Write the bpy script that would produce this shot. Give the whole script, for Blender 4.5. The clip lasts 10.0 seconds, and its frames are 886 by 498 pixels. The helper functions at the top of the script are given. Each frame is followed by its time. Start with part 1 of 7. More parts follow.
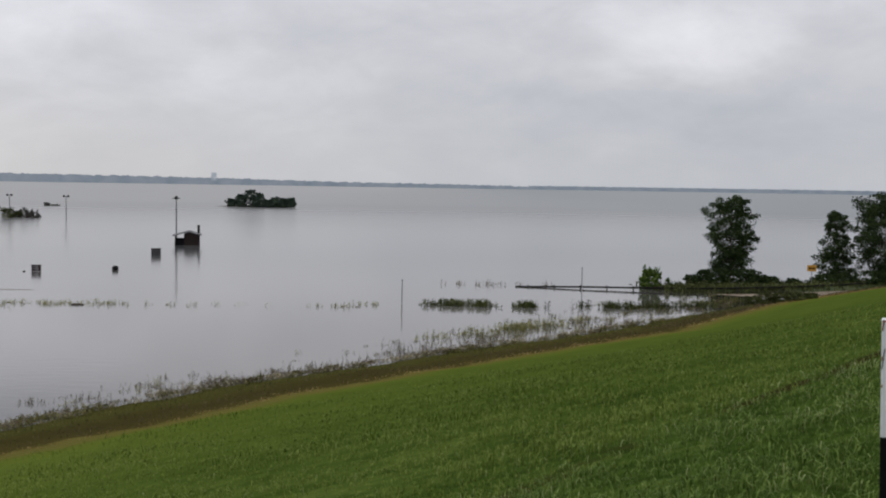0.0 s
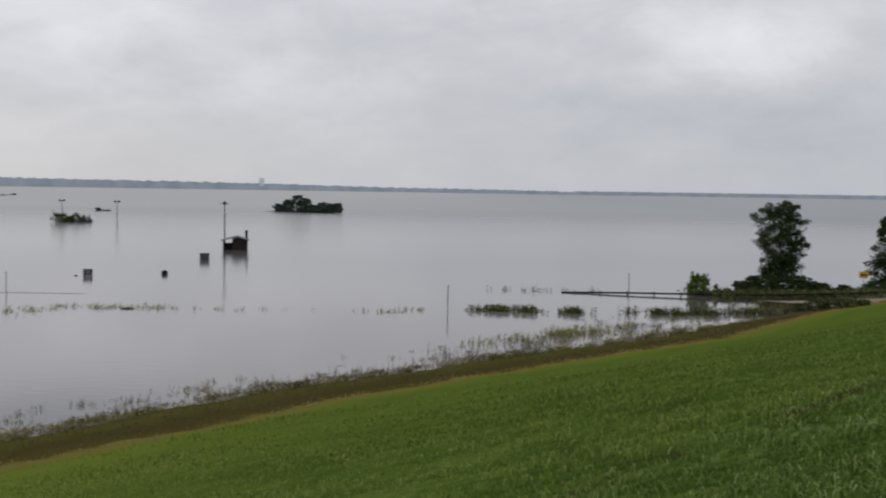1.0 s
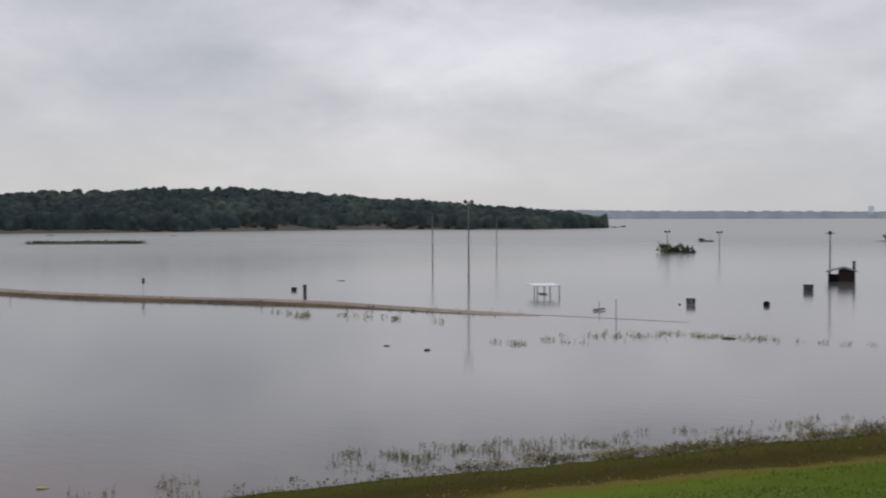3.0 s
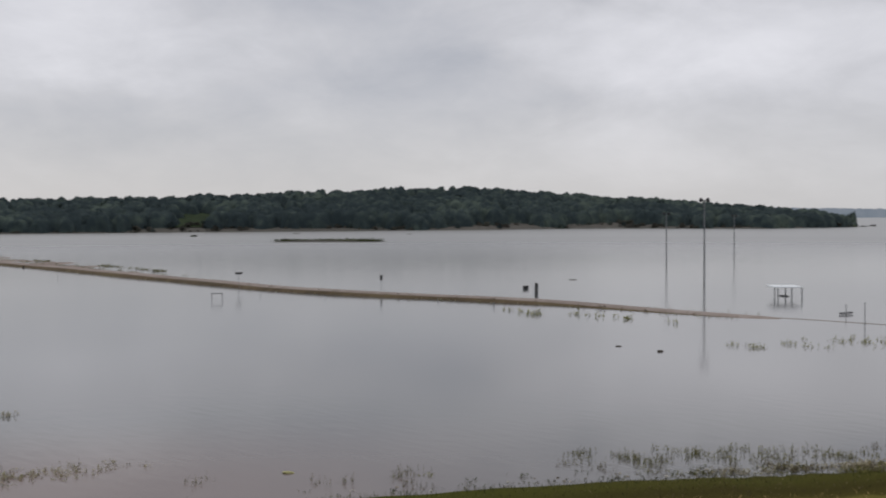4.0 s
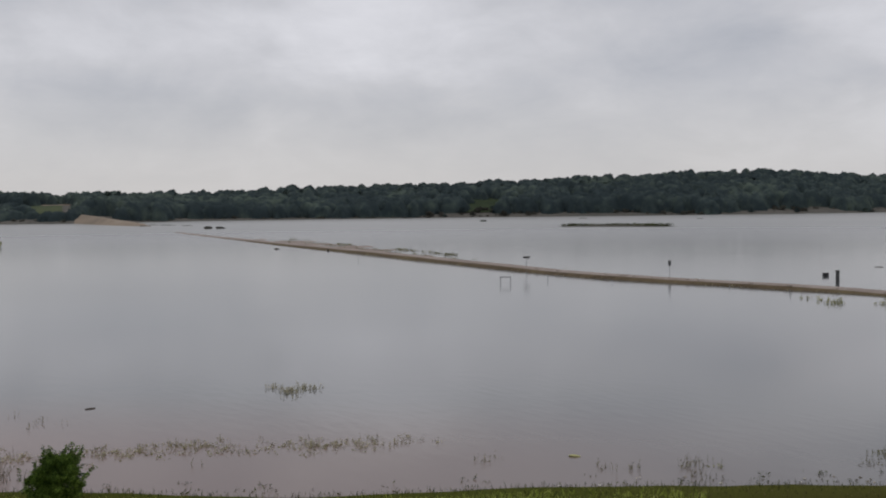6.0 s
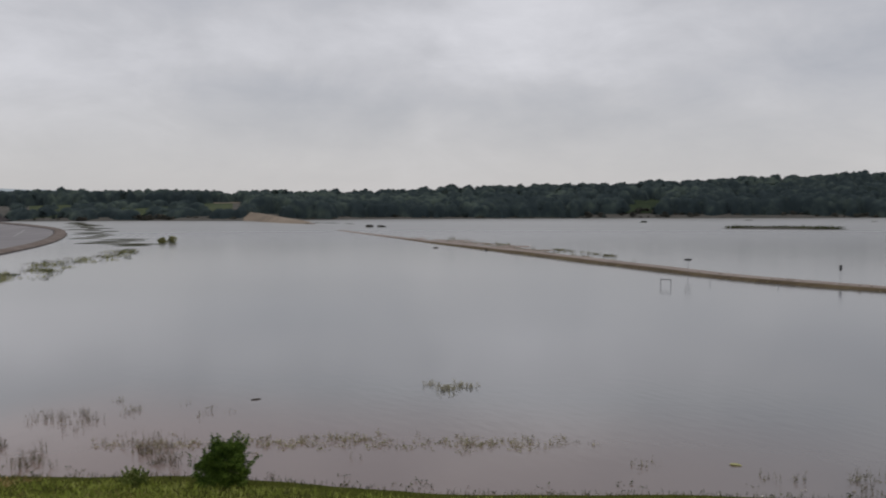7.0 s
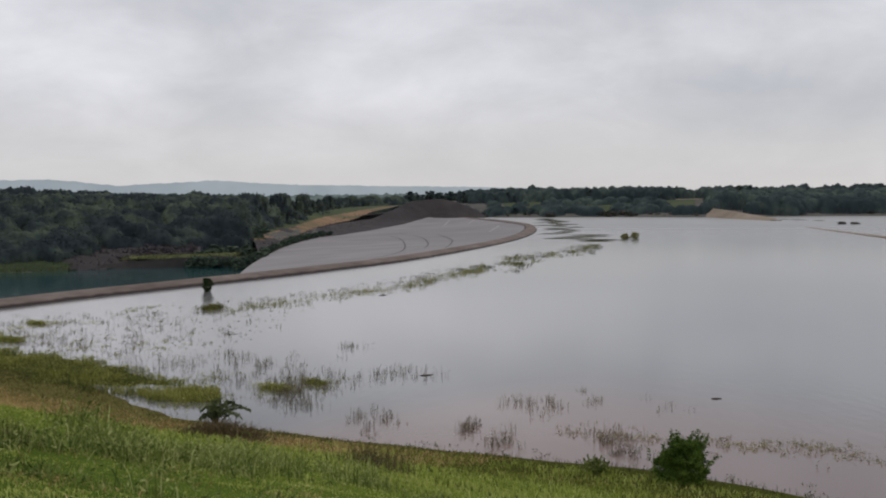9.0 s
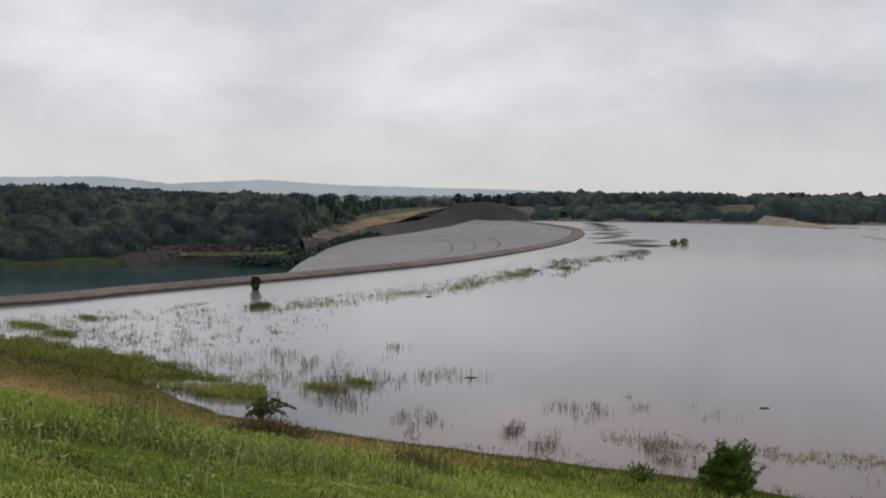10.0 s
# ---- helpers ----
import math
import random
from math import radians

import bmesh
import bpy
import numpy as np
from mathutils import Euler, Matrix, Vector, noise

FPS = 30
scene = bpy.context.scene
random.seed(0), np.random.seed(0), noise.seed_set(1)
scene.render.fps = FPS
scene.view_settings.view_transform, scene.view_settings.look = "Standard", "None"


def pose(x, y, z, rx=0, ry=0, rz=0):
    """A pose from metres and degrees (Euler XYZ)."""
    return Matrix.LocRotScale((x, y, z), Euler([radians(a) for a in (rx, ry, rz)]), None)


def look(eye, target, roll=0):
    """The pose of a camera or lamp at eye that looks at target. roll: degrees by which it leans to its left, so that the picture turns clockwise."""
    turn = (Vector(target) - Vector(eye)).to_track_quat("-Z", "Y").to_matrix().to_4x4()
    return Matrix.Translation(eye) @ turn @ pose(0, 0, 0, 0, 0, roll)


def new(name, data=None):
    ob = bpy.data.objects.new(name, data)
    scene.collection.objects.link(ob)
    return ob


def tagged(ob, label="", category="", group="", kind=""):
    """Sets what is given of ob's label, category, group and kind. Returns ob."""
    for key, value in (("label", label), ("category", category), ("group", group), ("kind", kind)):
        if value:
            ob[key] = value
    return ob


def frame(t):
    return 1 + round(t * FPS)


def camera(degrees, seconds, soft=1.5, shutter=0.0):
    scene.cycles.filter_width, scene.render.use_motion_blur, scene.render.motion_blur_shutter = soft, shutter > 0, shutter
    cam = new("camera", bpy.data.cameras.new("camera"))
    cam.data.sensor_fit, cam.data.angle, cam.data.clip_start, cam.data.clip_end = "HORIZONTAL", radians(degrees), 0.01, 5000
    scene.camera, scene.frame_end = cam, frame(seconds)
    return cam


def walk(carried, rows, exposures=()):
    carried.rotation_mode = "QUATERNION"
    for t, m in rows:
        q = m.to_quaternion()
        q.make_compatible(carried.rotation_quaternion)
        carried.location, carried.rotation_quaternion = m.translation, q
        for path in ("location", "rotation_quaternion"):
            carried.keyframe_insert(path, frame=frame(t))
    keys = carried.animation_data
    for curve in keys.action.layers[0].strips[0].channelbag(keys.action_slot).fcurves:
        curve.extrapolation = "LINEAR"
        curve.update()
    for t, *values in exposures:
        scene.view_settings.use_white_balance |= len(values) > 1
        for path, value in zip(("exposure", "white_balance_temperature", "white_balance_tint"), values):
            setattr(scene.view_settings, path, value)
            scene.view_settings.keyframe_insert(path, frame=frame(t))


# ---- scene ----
# Camera: stands on the dam crest, eye 11 m over the water, and pans to its left.
EYE = Vector((0, 0, 11.0))
TURNS = [  # seconds, bearing, pitch, roll
    (0.0, 0.00, -3.40, 0.92),
    (0.5, 1.67, -3.28, 0.85),
    (1.0, -2.46, -3.15, 0.90),
    (1.5, -10.79, -2.84, 0.68),
    (2.0, -19.01, -2.39, 0.04),
    (2.5, -26.88, -2.01, -0.13),
    (3.0, -33.87, -1.73, -0.16),
    (3.2, -36.47, -1.58, -0.41),
    (4.3, -49.58, -1.88, -0.04),
    (4.5, -51.70, -1.90, -0.02),
    (5.0, -55.90, -2.08, -0.39),
    (6.3, -63.36, -2.47, -0.45),
    (6.5, -64.88, -2.44, -0.32),
    (7.0, -69.91, -2.41, -0.18),
    (7.5, -76.74, -2.37, -0.19),
    (8.0, -83.51, -2.47, -0.26),
    (8.5, -90.22, -2.54, -0.67),
    (9.0, -94.25, -2.47, -0.44),
    (9.5, -96.38, -2.39, -0.00),
    (10.0, -96.77, -2.35, 0.47),
]


def aim(bearing, pitch, roll):
    b, p = radians(bearing), radians(pitch)
    way = Vector((math.sin(b) * math.cos(p), math.cos(b) * math.cos(p), math.sin(p)))
    return look(EYE, EYE + way * 10, roll)


cam = camera(44.92, 10.0, soft=2.0, shutter=0.2)
LIGHTNESS = [(0.0, -0.02), (2.5, -0.07), (4.5, -0.15), (6.5, -0.2), (8.0, -0.32), (8.7, -0.14), (9.4, -0.03), (10.0, -0.01)]
walk(cam, [(t, aim(b, p, r)) for t, b, p, r in TURNS], exposures=LIGHTNESS)

# ---- world, sun ----
world = bpy.data.worlds.new("overcast")
scene.world = world
world.use_nodes = True


# Dark patches at 14 to 16 degrees are unseen, added to dim the water.
SKY_PATCHES = [  # bearing, height, half width, half height in degrees, brighter or darker
    (-34, 8.6, 12, 4.5, 0.24), (-21, 9.5, 10, 4, 0.16), (13.5, 8.0, 8, 3.2, 0.20), (-65, 10, 12, 4, 0.18), (-97, 7.5, 11, 4, 0.10), (-113, 7.5, 10, 5, 0.24),
    (8, 3.2, 16, 3.6, -0.16), (-7, 6.0, 10, 3.0, 0.06), (-49, 7.5, 10, 3, -0.10), (-78, 5.0, 11, 2.8, -0.16), (-86, 9, 7, 3, -0.10), (-55, 16, 26, 8, -0.20),
    (-40, 3.0, 14, 3, 0.12), (-82, 15, 16, 7, -0.22), (-20, 15, 16, 6, -0.10), (-40, 14.5, 14, 4, -0.16), (-64, 5, 9, 3, -0.10),
]


def sky_nodes():
    nt = world.node_tree
    nt.nodes.clear()
    n = nt.nodes.new
    out, bg = n("ShaderNodeOutputWorld"), n("ShaderNodeBackground")
    co = n("ShaderNodeTexCoord")
    sep = n("ShaderNodeSeparateXYZ")
    nt.links.new(co.outputs["Generated"], sep.inputs[0])

    def math_node(op, a, b=None, clamp=False):
        m = n("ShaderNodeMath")
        m.operation, m.use_clamp = op, clamp
        for i, v in enumerate((a, b)):
            if v is None:
                continue
            if isinstance(v, (int, float)):
                m.inputs[i].default_value = v
            else:
                nt.links.new(v, m.inputs[i])
        return m.outputs[0]

    def noise_at(scale, detail, rough, off, squash):
        mp = n("ShaderNodeMapping")
        mp.inputs["Location"].default_value, mp.inputs["Scale"].default_value = off, (1, 1, squash)
        nt.links.new(co.outputs["Generated"], mp.inputs[0])
        t = n("ShaderNodeTexNoise")
        t.inputs["Scale"].default_value, t.inputs["Detail"].default_value = scale, detail
        t.inputs["Roughness"].default_value, t.inputs["Distortion"].default_value = rough, 0.35
        nt.links.new(mp.outputs[0], t.inputs["Vector"])
        return t

    up = math_node("MAXIMUM", sep.outputs[2], 0.0)
    # cloud masses with billowed edges: position warped, then broad soft patches
    warp, shift, bent = noise_at(7.0, 4, 0.55, (1.3, 0.2, 0.7), 1.8), n("ShaderNodeVectorMath"), n("ShaderNodeVectorMath")
    shift.operation, bent.operation = "MULTIPLY_ADD", "ADD"
    shift.inputs[1].default_value, shift.inputs[2].default_value = (0.13, 0.13, 0.09), (-0.065, -0.065, -0.045)
    nt.links.new(warp.outputs["Color"], shift.inputs[0])
    nt.links.new(co.outputs["Generated"], bent.inputs[0])
    nt.links.new(shift.outputs[0], bent.inputs[1])
    fac = math_node("ADD", math_node("MULTIPLY", noise_at(3.2, 5, 0.5, (3.1, 1.7, 0.4), 2.6).outputs["Fac"], 0.62),
                    math_node("MULTIPLY", noise_at(9.0, 7, 0.6, (0.3, 5.2, 2.0), 2.2).outputs["Fac"], 0.46))
    for b, e, wide, tall, gain in SKY_PATCHES:
        away, flat, dist, fade = n("ShaderNodeVectorMath"), n("ShaderNodeVectorMath"), n("ShaderNodeVectorMath"), n("ShaderNodeMapRange")
        away.operation, flat.operation, dist.operation, fade.interpolation_type = "SUBTRACT", "MULTIPLY", "LENGTH", "SMOOTHERSTEP"
        b, e = radians(b), radians(e)
        away.inputs[1].default_value = (math.sin(b) * math.cos(e), math.cos(b) * math.cos(e), math.sin(e))
        flat.inputs[1].default_value = (1, 1, wide / tall)
        nt.links.new(bent.outputs[0], away.inputs[0])
        nt.links.new(away.outputs[0], flat.inputs[0])
        nt.links.new(flat.outputs[0], dist.inputs[0])
        fade.inputs["From Min"].default_value, fade.inputs["From Max"].default_value = radians(wide), radians(wide * 0.12)
        fade.inputs["To Max"].default_value = gain
        nt.links.new(dist.outputs["Value"], fade.inputs["Value"])
        fac = math_node("ADD", fac, fade.outputs[0])
    ramp = n("ShaderNodeValToRGB")
    for k, (pos, col) in enumerate(((0.26, (0.47, 0.485, 0.54)), (0.82, (0.84, 0.835, 0.885)))):
        ramp.color_ramp.elements[k].position, ramp.color_ramp.elements[k].color = pos, (*col, 1)
    ramp.color_ramp.elements.new(0.52).color = (0.625, 0.625, 0.665, 1)
    nt.links.new(fac, ramp.inputs[0])
    # low haze along the horizon, bluer over the open lake
    low = math_node("SUBTRACT", 1.0, math_node("MULTIPLY", up, 9.0), True)
    low = math_node("MULTIPLY", low, 0.7)
    mix = n("ShaderNodeMixRGB")
    lake = n("ShaderNodeMapRange")
    lake.interpolation_type = "SMOOTHSTEP"
    lake.inputs["From Min"].default_value, lake.inputs["From Max"].default_value = -0.62, 0.2
    nt.links.new(sep.outputs[0], lake.inputs["Value"])
    hz = n("ShaderNodeMixRGB")
    hz.inputs["Color1"].default_value, hz.inputs["Color2"].default_value = (0.655, 0.64, 0.635, 1), (0.48, 0.505, 0.55, 1)
    nt.links.new(lake.outputs[0], hz.inputs["Fac"])
    nt.links.new(hz.outputs[0], mix.inputs["Color2"])
    nt.links.new(low, mix.inputs["Fac"])
    nt.links.new(ramp.outputs[0], mix.inputs["Color1"])
    # the clear sky behind the cloud sheet
    sky = n("ShaderNodeTexSky")
    sky.sky_type, sky.sun_disc = "NISHITA", False
    sky.sun_elevation, sky.sun_rotation = radians(50), radians(-75)
    dim = n("ShaderNodeMixRGB")
    dim.blend_type = "MULTIPLY"
    dim.inputs["Fac"].default_value = 1
    dim.inputs["Color2"].default_value = (0.1, 0.1, 0.1, 1)
    nt.links.new(sky.outputs[0], dim.inputs["Color1"])
    veil = n("ShaderNodeMixRGB")
    veil.inputs["Fac"].default_value = 0.94
    nt.links.new(dim.outputs[0], veil.inputs["Color1"])
    nt.links.new(mix.outputs[0], veil.inputs["Color2"])
    nt.links.new(veil.outputs[0], bg.inputs[0])
    bg.inputs[1].default_value = 1.0
    nt.links.new(bg.outputs[0], out.inputs[0])


sky_nodes()
sun = new("sun", bpy.data.lights.new("sun", "SUN"))
sun.data.energy, sun.data.angle, sun.data.color = 0.7, radians(25), (1.0, 0.97, 0.93)
sun.matrix_world = look((0, 0, 60), (0 + 60 * 0.6, 0 - 60 * 0.25, 60 - 75))


# ---- materials ----
def material(name, colors, scale=1.0, rough=0.9, bump=0.3, bump_scale=None, metal=0.0, spec=0.3, detail=6, spread=(0.3, 0.7), per_island=0.0, thin=0.0):
    """Noise-mixed colours at two scales, with fine relief."""
    m = bpy.data.materials.new(name)
    m.use_nodes = True
    nt = m.node_tree
    b = nt.nodes["Principled BSDF"]
    n = nt.nodes.new
    co = n("ShaderNodeTexCoord")
    a, c = n("ShaderNodeTexNoise"), n("ShaderNodeTexNoise")
    a.inputs["Scale"].default_value, a.inputs["Detail"].default_value = scale, detail
    c.inputs["Scale"].default_value, c.inputs["Detail"].default_value = scale * 0.13, 3
    for t in (a, c):
        nt.links.new(co.outputs["Object"], t.inputs["Vector"])
    add = n("ShaderNodeMath")
    add.operation = "MULTIPLY_ADD"
    add.inputs[1].default_value = 0.5
    half = n("ShaderNodeMath")
    half.operation = "MULTIPLY"
    half.inputs[1].default_value = 0.5
    nt.links.new(a.outputs["Fac"], half.inputs[0])
    nt.links.new(c.outputs["Fac"], add.inputs[0])
    nt.links.new(half.outputs[0], add.inputs[2])
    ramp = n("ShaderNodeValToRGB")
    els = ramp.color_ramp.elements
    k = len(colors)
    for i, col in enumerate(colors):
        pos = spread[0] + (spread[1] - spread[0]) * i / max(1, k - 1)
        e = els[0] if i == 0 else (els[-1] if i == k - 1 else els.new(pos))
        e.position, e.color = pos, (*col, 1)
    fac = add.outputs[0]
    if per_island:
        spec = min(spec, 0.1)
        g = n("ShaderNodeNewGeometry")
        mi = n("ShaderNodeMath")
        mi.operation = "MULTIPLY_ADD"
        mi.inputs[1].default_value = per_island
        sh = n("ShaderNodeMath")
        sh.operation = "SUBTRACT"
        sh.inputs[1].default_value = per_island / 2
        nt.links.new(g.outputs["Random Per Island"], mi.inputs[0])
        nt.links.new(fac, sh.inputs[0])
        nt.links.new(sh.outputs[0], mi.inputs[2])
        fac = mi.outputs[0]
    nt.links.new(fac, ramp.inputs[0])
    nt.links.new(ramp.outputs[0], b.inputs["Base Color"])
    b.inputs["Roughness"].default_value, b.inputs["Metallic"].default_value = rough, metal
    b.inputs["Specular IOR Level"].default_value = spec
    if bump:
        f = n("ShaderNodeTexNoise")
        f.inputs["Scale"].default_value, f.inputs["Detail"].default_value = bump_scale or scale * 4, 5
        nt.links.new(co.outputs["Object"], f.inputs["Vector"])
        bp = n("ShaderNodeBump")
        bp.inputs["Strength"].default_value, bp.inputs["Distance"].default_value = bump, 0.05
        nt.links.new(f.outputs["Fac"], bp.inputs["Height"])
        nt.links.new(bp.outputs[0], b.inputs["Normal"])
    if thin:
        # leaves let part of the light through
        tr, ms = n("ShaderNodeBsdfTranslucent"), n("ShaderNodeMixShader")
        ms.inputs[0].default_value = thin
        nt.links.new(ramp.outputs[0], tr.inputs["Color"])
        nt.links.new(b.outputs[0], ms.inputs[1])
        nt.links.new(tr.outputs[0], ms.inputs[2])
        nt.links.new(ms.outputs[0], nt.nodes["Material Output"].inputs["Surface"])
    return m


def plain(name, color, rough=0.6, metal=0.0):
    dark = tuple(c * 0.7 for c in color)
    light = tuple(min(1, c * 1.2) for c in color)
    return material(name, (dark, color, light), scale=6, rough=rough, metal=metal, bump=0.15)


def bank_material():
    """Grass on the dam, a bare drawdown band of mud and dry stalks at the water's edge."""
    m = material("bank_ground", ((0.024, 0.044, 0.008), (0.049, 0.086, 0.015), (0.095, 0.135, 0.028)), scale=4.5, bump=1.0, bump_scale=14, rough=1.0, spec=0.0, spread=(0.36, 0.64))
    nt = m.node_tree
    n = nt.nodes.new
    b = nt.nodes["Principled BSDF"]
    green = b.inputs["Base Color"].links[0].from_socket
    geo = n("ShaderNodeNewGeometry")
    sep = n("ShaderNodeSeparateXYZ")
    west = n("ShaderNodeMapRange")
    west.inputs["From Min"].default_value, west.inputs["From Max"].default_value = -6, -22
    west.inputs["To Max"].default_value = 0.7
    nt.links.new(sep.outputs[0], west.inputs["Value"])
    lush = n("ShaderNodeMixRGB")
    lush.inputs["Color2"].default_value = (0.145, 0.19, 0.032, 1)
    nt.links.new(west.outputs[0], lush.inputs["Fac"])
    nt.links.new(geo.outputs["Position"], sep.inputs[0])
    # paler, yellower sward lower on the slope
    fall, foot, sward = n("ShaderNodeVectorMath"), n("ShaderNodeMapRange"), n("ShaderNodeMixRGB")
    fall.operation = "DOT_PRODUCT"
    fall.inputs[1].default_value = (-0.788, 0.616, 0)
    nt.links.new(geo.outputs["Position"], fall.inputs[0])
    foot.inputs["From Min"].default_value, foot.inputs["From Max"].default_value = 4, 26
    foot.inputs["To Max"].default_value = 0.6
    nt.links.new(fall.outputs["Value"], foot.inputs["Value"])
    sward.inputs["Color2"].default_value = (0.104, 0.142, 0.024, 1)
    nt.links.new(foot.outputs[0], sward.inputs["Fac"])
    nt.links.new(green, sward.inputs["Color1"])
    nt.links.new(sward.outputs[0], lush.inputs["Color1"])
    green = lush.outputs[0]
    nz = n("ShaderNodeTexNoise")
    nz.inputs["Scale"].default_value, nz.inputs["Detail"].default_value = 0.5, 5
    nt.links.new(geo.outputs["Position"], nz.inputs["Vector"])
    wob = n("ShaderNodeMath")
    wob.operation = "MULTIPLY_ADD"
    wob.inputs[1].default_value = 0.22
    nt.links.new(nz.outputs["Fac"], wob.inputs[0])
    nt.links.new(sep.outputs[2], wob.inputs[2])
    ramp = n("ShaderNodeValToRGB")
    els = ramp.color_ramp.elements
    ramp.color_ramp.interpolation = "LINEAR"
    els[0].position, els[0].color = 0.0, (0.075, 0.07, 0.026, 1)
    els[1].position, els[1].color = 1.0, (0.0, 0.0, 0.0, 1)
    scale_z = n("ShaderNodeMapRange")
    scale_z.inputs["From Min"].default_value, scale_z.inputs["From Max"].default_value = 0.0, 1.2
    nt.links.new(wob.outputs[0], scale_z.inputs["Value"])
    for pos, col in ((0.2, (0.072, 0.070, 0.020)), (0.42, (0.054, 0.047, 0.016)), (0.575, (0.070, 0.060, 0.019)), (0.635, (0.142, 0.122, 0.034)), (0.75, (0.140, 0.132, 0.034)), (0.83, (0.118, 0.13, 0.026))):
        e = els.new(pos)
        e.color = (*col, 1)
    els[-1].position = 0.95
    els[-1].color = (0.115, 0.15, 0.022, 1)
    nt.links.new(scale_z.outputs[0], ramp.inputs[0])
    msk = n("ShaderNodeMapRange")
    msk.inputs["From Min"].default_value, msk.inputs["From Max"].default_value = 0.9, 1.5
    nt.links.new(wob.outputs[0], msk.inputs["Value"])
    # grass reaches down to the water along the middle stretch
    run, lo, hi, both, sod = n("ShaderNodeVectorMath"), n("ShaderNodeMapRange"), n("ShaderNodeMapRange"), n("ShaderNodeMath"), n("ShaderNodeMixRGB")
    run.operation, both.operation = "DOT_PRODUCT", "MULTIPLY"
    run.inputs[1].default_value = (0.616, 0.788, 0)
    nt.links.new(geo.outputs["Position"], run.inputs[0])
    lo.inputs["From Min"].default_value, lo.inputs["From Max"].default_value = -37, -30
    hi.inputs["From Min"].default_value, hi.inputs["From Max"].default_value = 12, -2
    hi.inputs["To Max"].default_value = 0.8
    for m2 in (lo, hi):
        nt.links.new(run.outputs["Value"], m2.inputs["Value"])
    nt.links.new(lo.outputs[0], both.inputs[0])
    nt.links.new(hi.outputs[0], both.inputs[1])
    sod.inputs["Color2"].default_value = (0.066, 0.076, 0.016, 1)
    nt.links.new(both.outputs[0], sod.inputs["Fac"])
    nt.links.new(ramp.outputs[0], sod.inputs["Color1"])
    # dry orange-brown thatch on the south-western stretch of the band
    south, patchy, dry = n("ShaderNodeMapRange"), n("ShaderNodeMath"), n("ShaderNodeMixRGB")
    south.inputs["From Min"].default_value, south.inputs["From Max"].default_value = -3, -10
    south.inputs["To Max"].default_value = 1.9
    nt.links.new(sep.outputs[1], south.inputs["Value"])
    patchy.operation = "MULTIPLY"
    nt.links.new(south.outputs[0], patchy.inputs[0])
    nt.links.new(nz.outputs["Fac"], patchy.inputs[1])
    straw = n("ShaderNodeValToRGB")
    straw.color_ramp.elements[0].position, straw.color_ramp.elements[0].color = 0.34, (0.13, 0.115, 0.04, 1)
    straw.color_ramp.elements[1].position, straw.color_ramp.elements[1].color = 0.85, (0.37, 0.275, 0.115, 1)
    straw.color_ramp.elements.new(0.55).color = (0.28, 0.195, 0.08, 1)
    nt.links.new(scale_z.outputs[0], straw.inputs[0])
    nt.links.new(straw.outputs[0], dry.inputs["Color2"])
    nt.links.new(patchy.outputs[0], dry.inputs["Fac"])
    nt.links.new(sod.outputs[0], dry.inputs["Color1"])
    mix = n("ShaderNodeMixRGB")
    nt.links.new(msk.outputs[0], mix.inputs["Fac"])
    nt.links.new(dry.outputs[0], mix.inputs["Color1"])
    nt.links.new(green, mix.inputs["Color2"])
    # a worn wheel rut along the crest
    dot, rut, worn = n("ShaderNodeVectorMath"), n("ShaderNodeMapRange"), n("ShaderNodeMixRGB")
    dot.operation = "DOT_PRODUCT"
    dot.inputs[1].default_value = (-0.788, 0.616, 0)
    nt.links.new(geo.outputs["Position"], dot.inputs[0])
    off, gap = n("ShaderNodeMath"), n("ShaderNodeMath")
    off.operation, gap.operation = "SUBTRACT", "ABSOLUTE"
    off.inputs[1].default_value = 4.5
    nt.links.new(dot.outputs["Value"], off.inputs[0])
    nt.links.new(off.outputs[0], gap.inputs[0])
    rut.inputs["From Min"].default_value, rut.inputs["From Max"].default_value = 0.28, 0.08
    nt.links.new(gap.outputs[0], rut.inputs["Value"])
    east, faint = n("ShaderNodeMapRange"), n("ShaderNodeMath")
    east.inputs["From Min"].default_value, east.inputs["From Max"].default_value = -5, 2
    nt.links.new(sep.outputs[0], east.inputs["Value"])
    faint.operation = "MULTIPLY"
    gapn = n("ShaderNodeMapRange")
    gapn.inputs["From Min"].default_value, gapn.inputs["From Max"].default_value = 0.40, 0.52
    nt.links.new(nz.outputs["Fac"], gapn.inputs["Value"])
    nt.links.new(gapn.outputs[0], east.inputs["To Max"])
    nt.links.new(rut.outputs[0], faint.inputs[0])
    nt.links.new(east.outputs[0], faint.inputs[1])
    worn.inputs["Color2"].default_value = (0.034, 0.032, 0.011, 1)
    nt.links.new(faint.outputs[0], worn.inputs["Fac"])
    nt.links.new(mix.outputs[0], worn.inputs["Color1"])
    nt.links.new(worn.outputs[0], b.inputs["Base Color"])
    return m


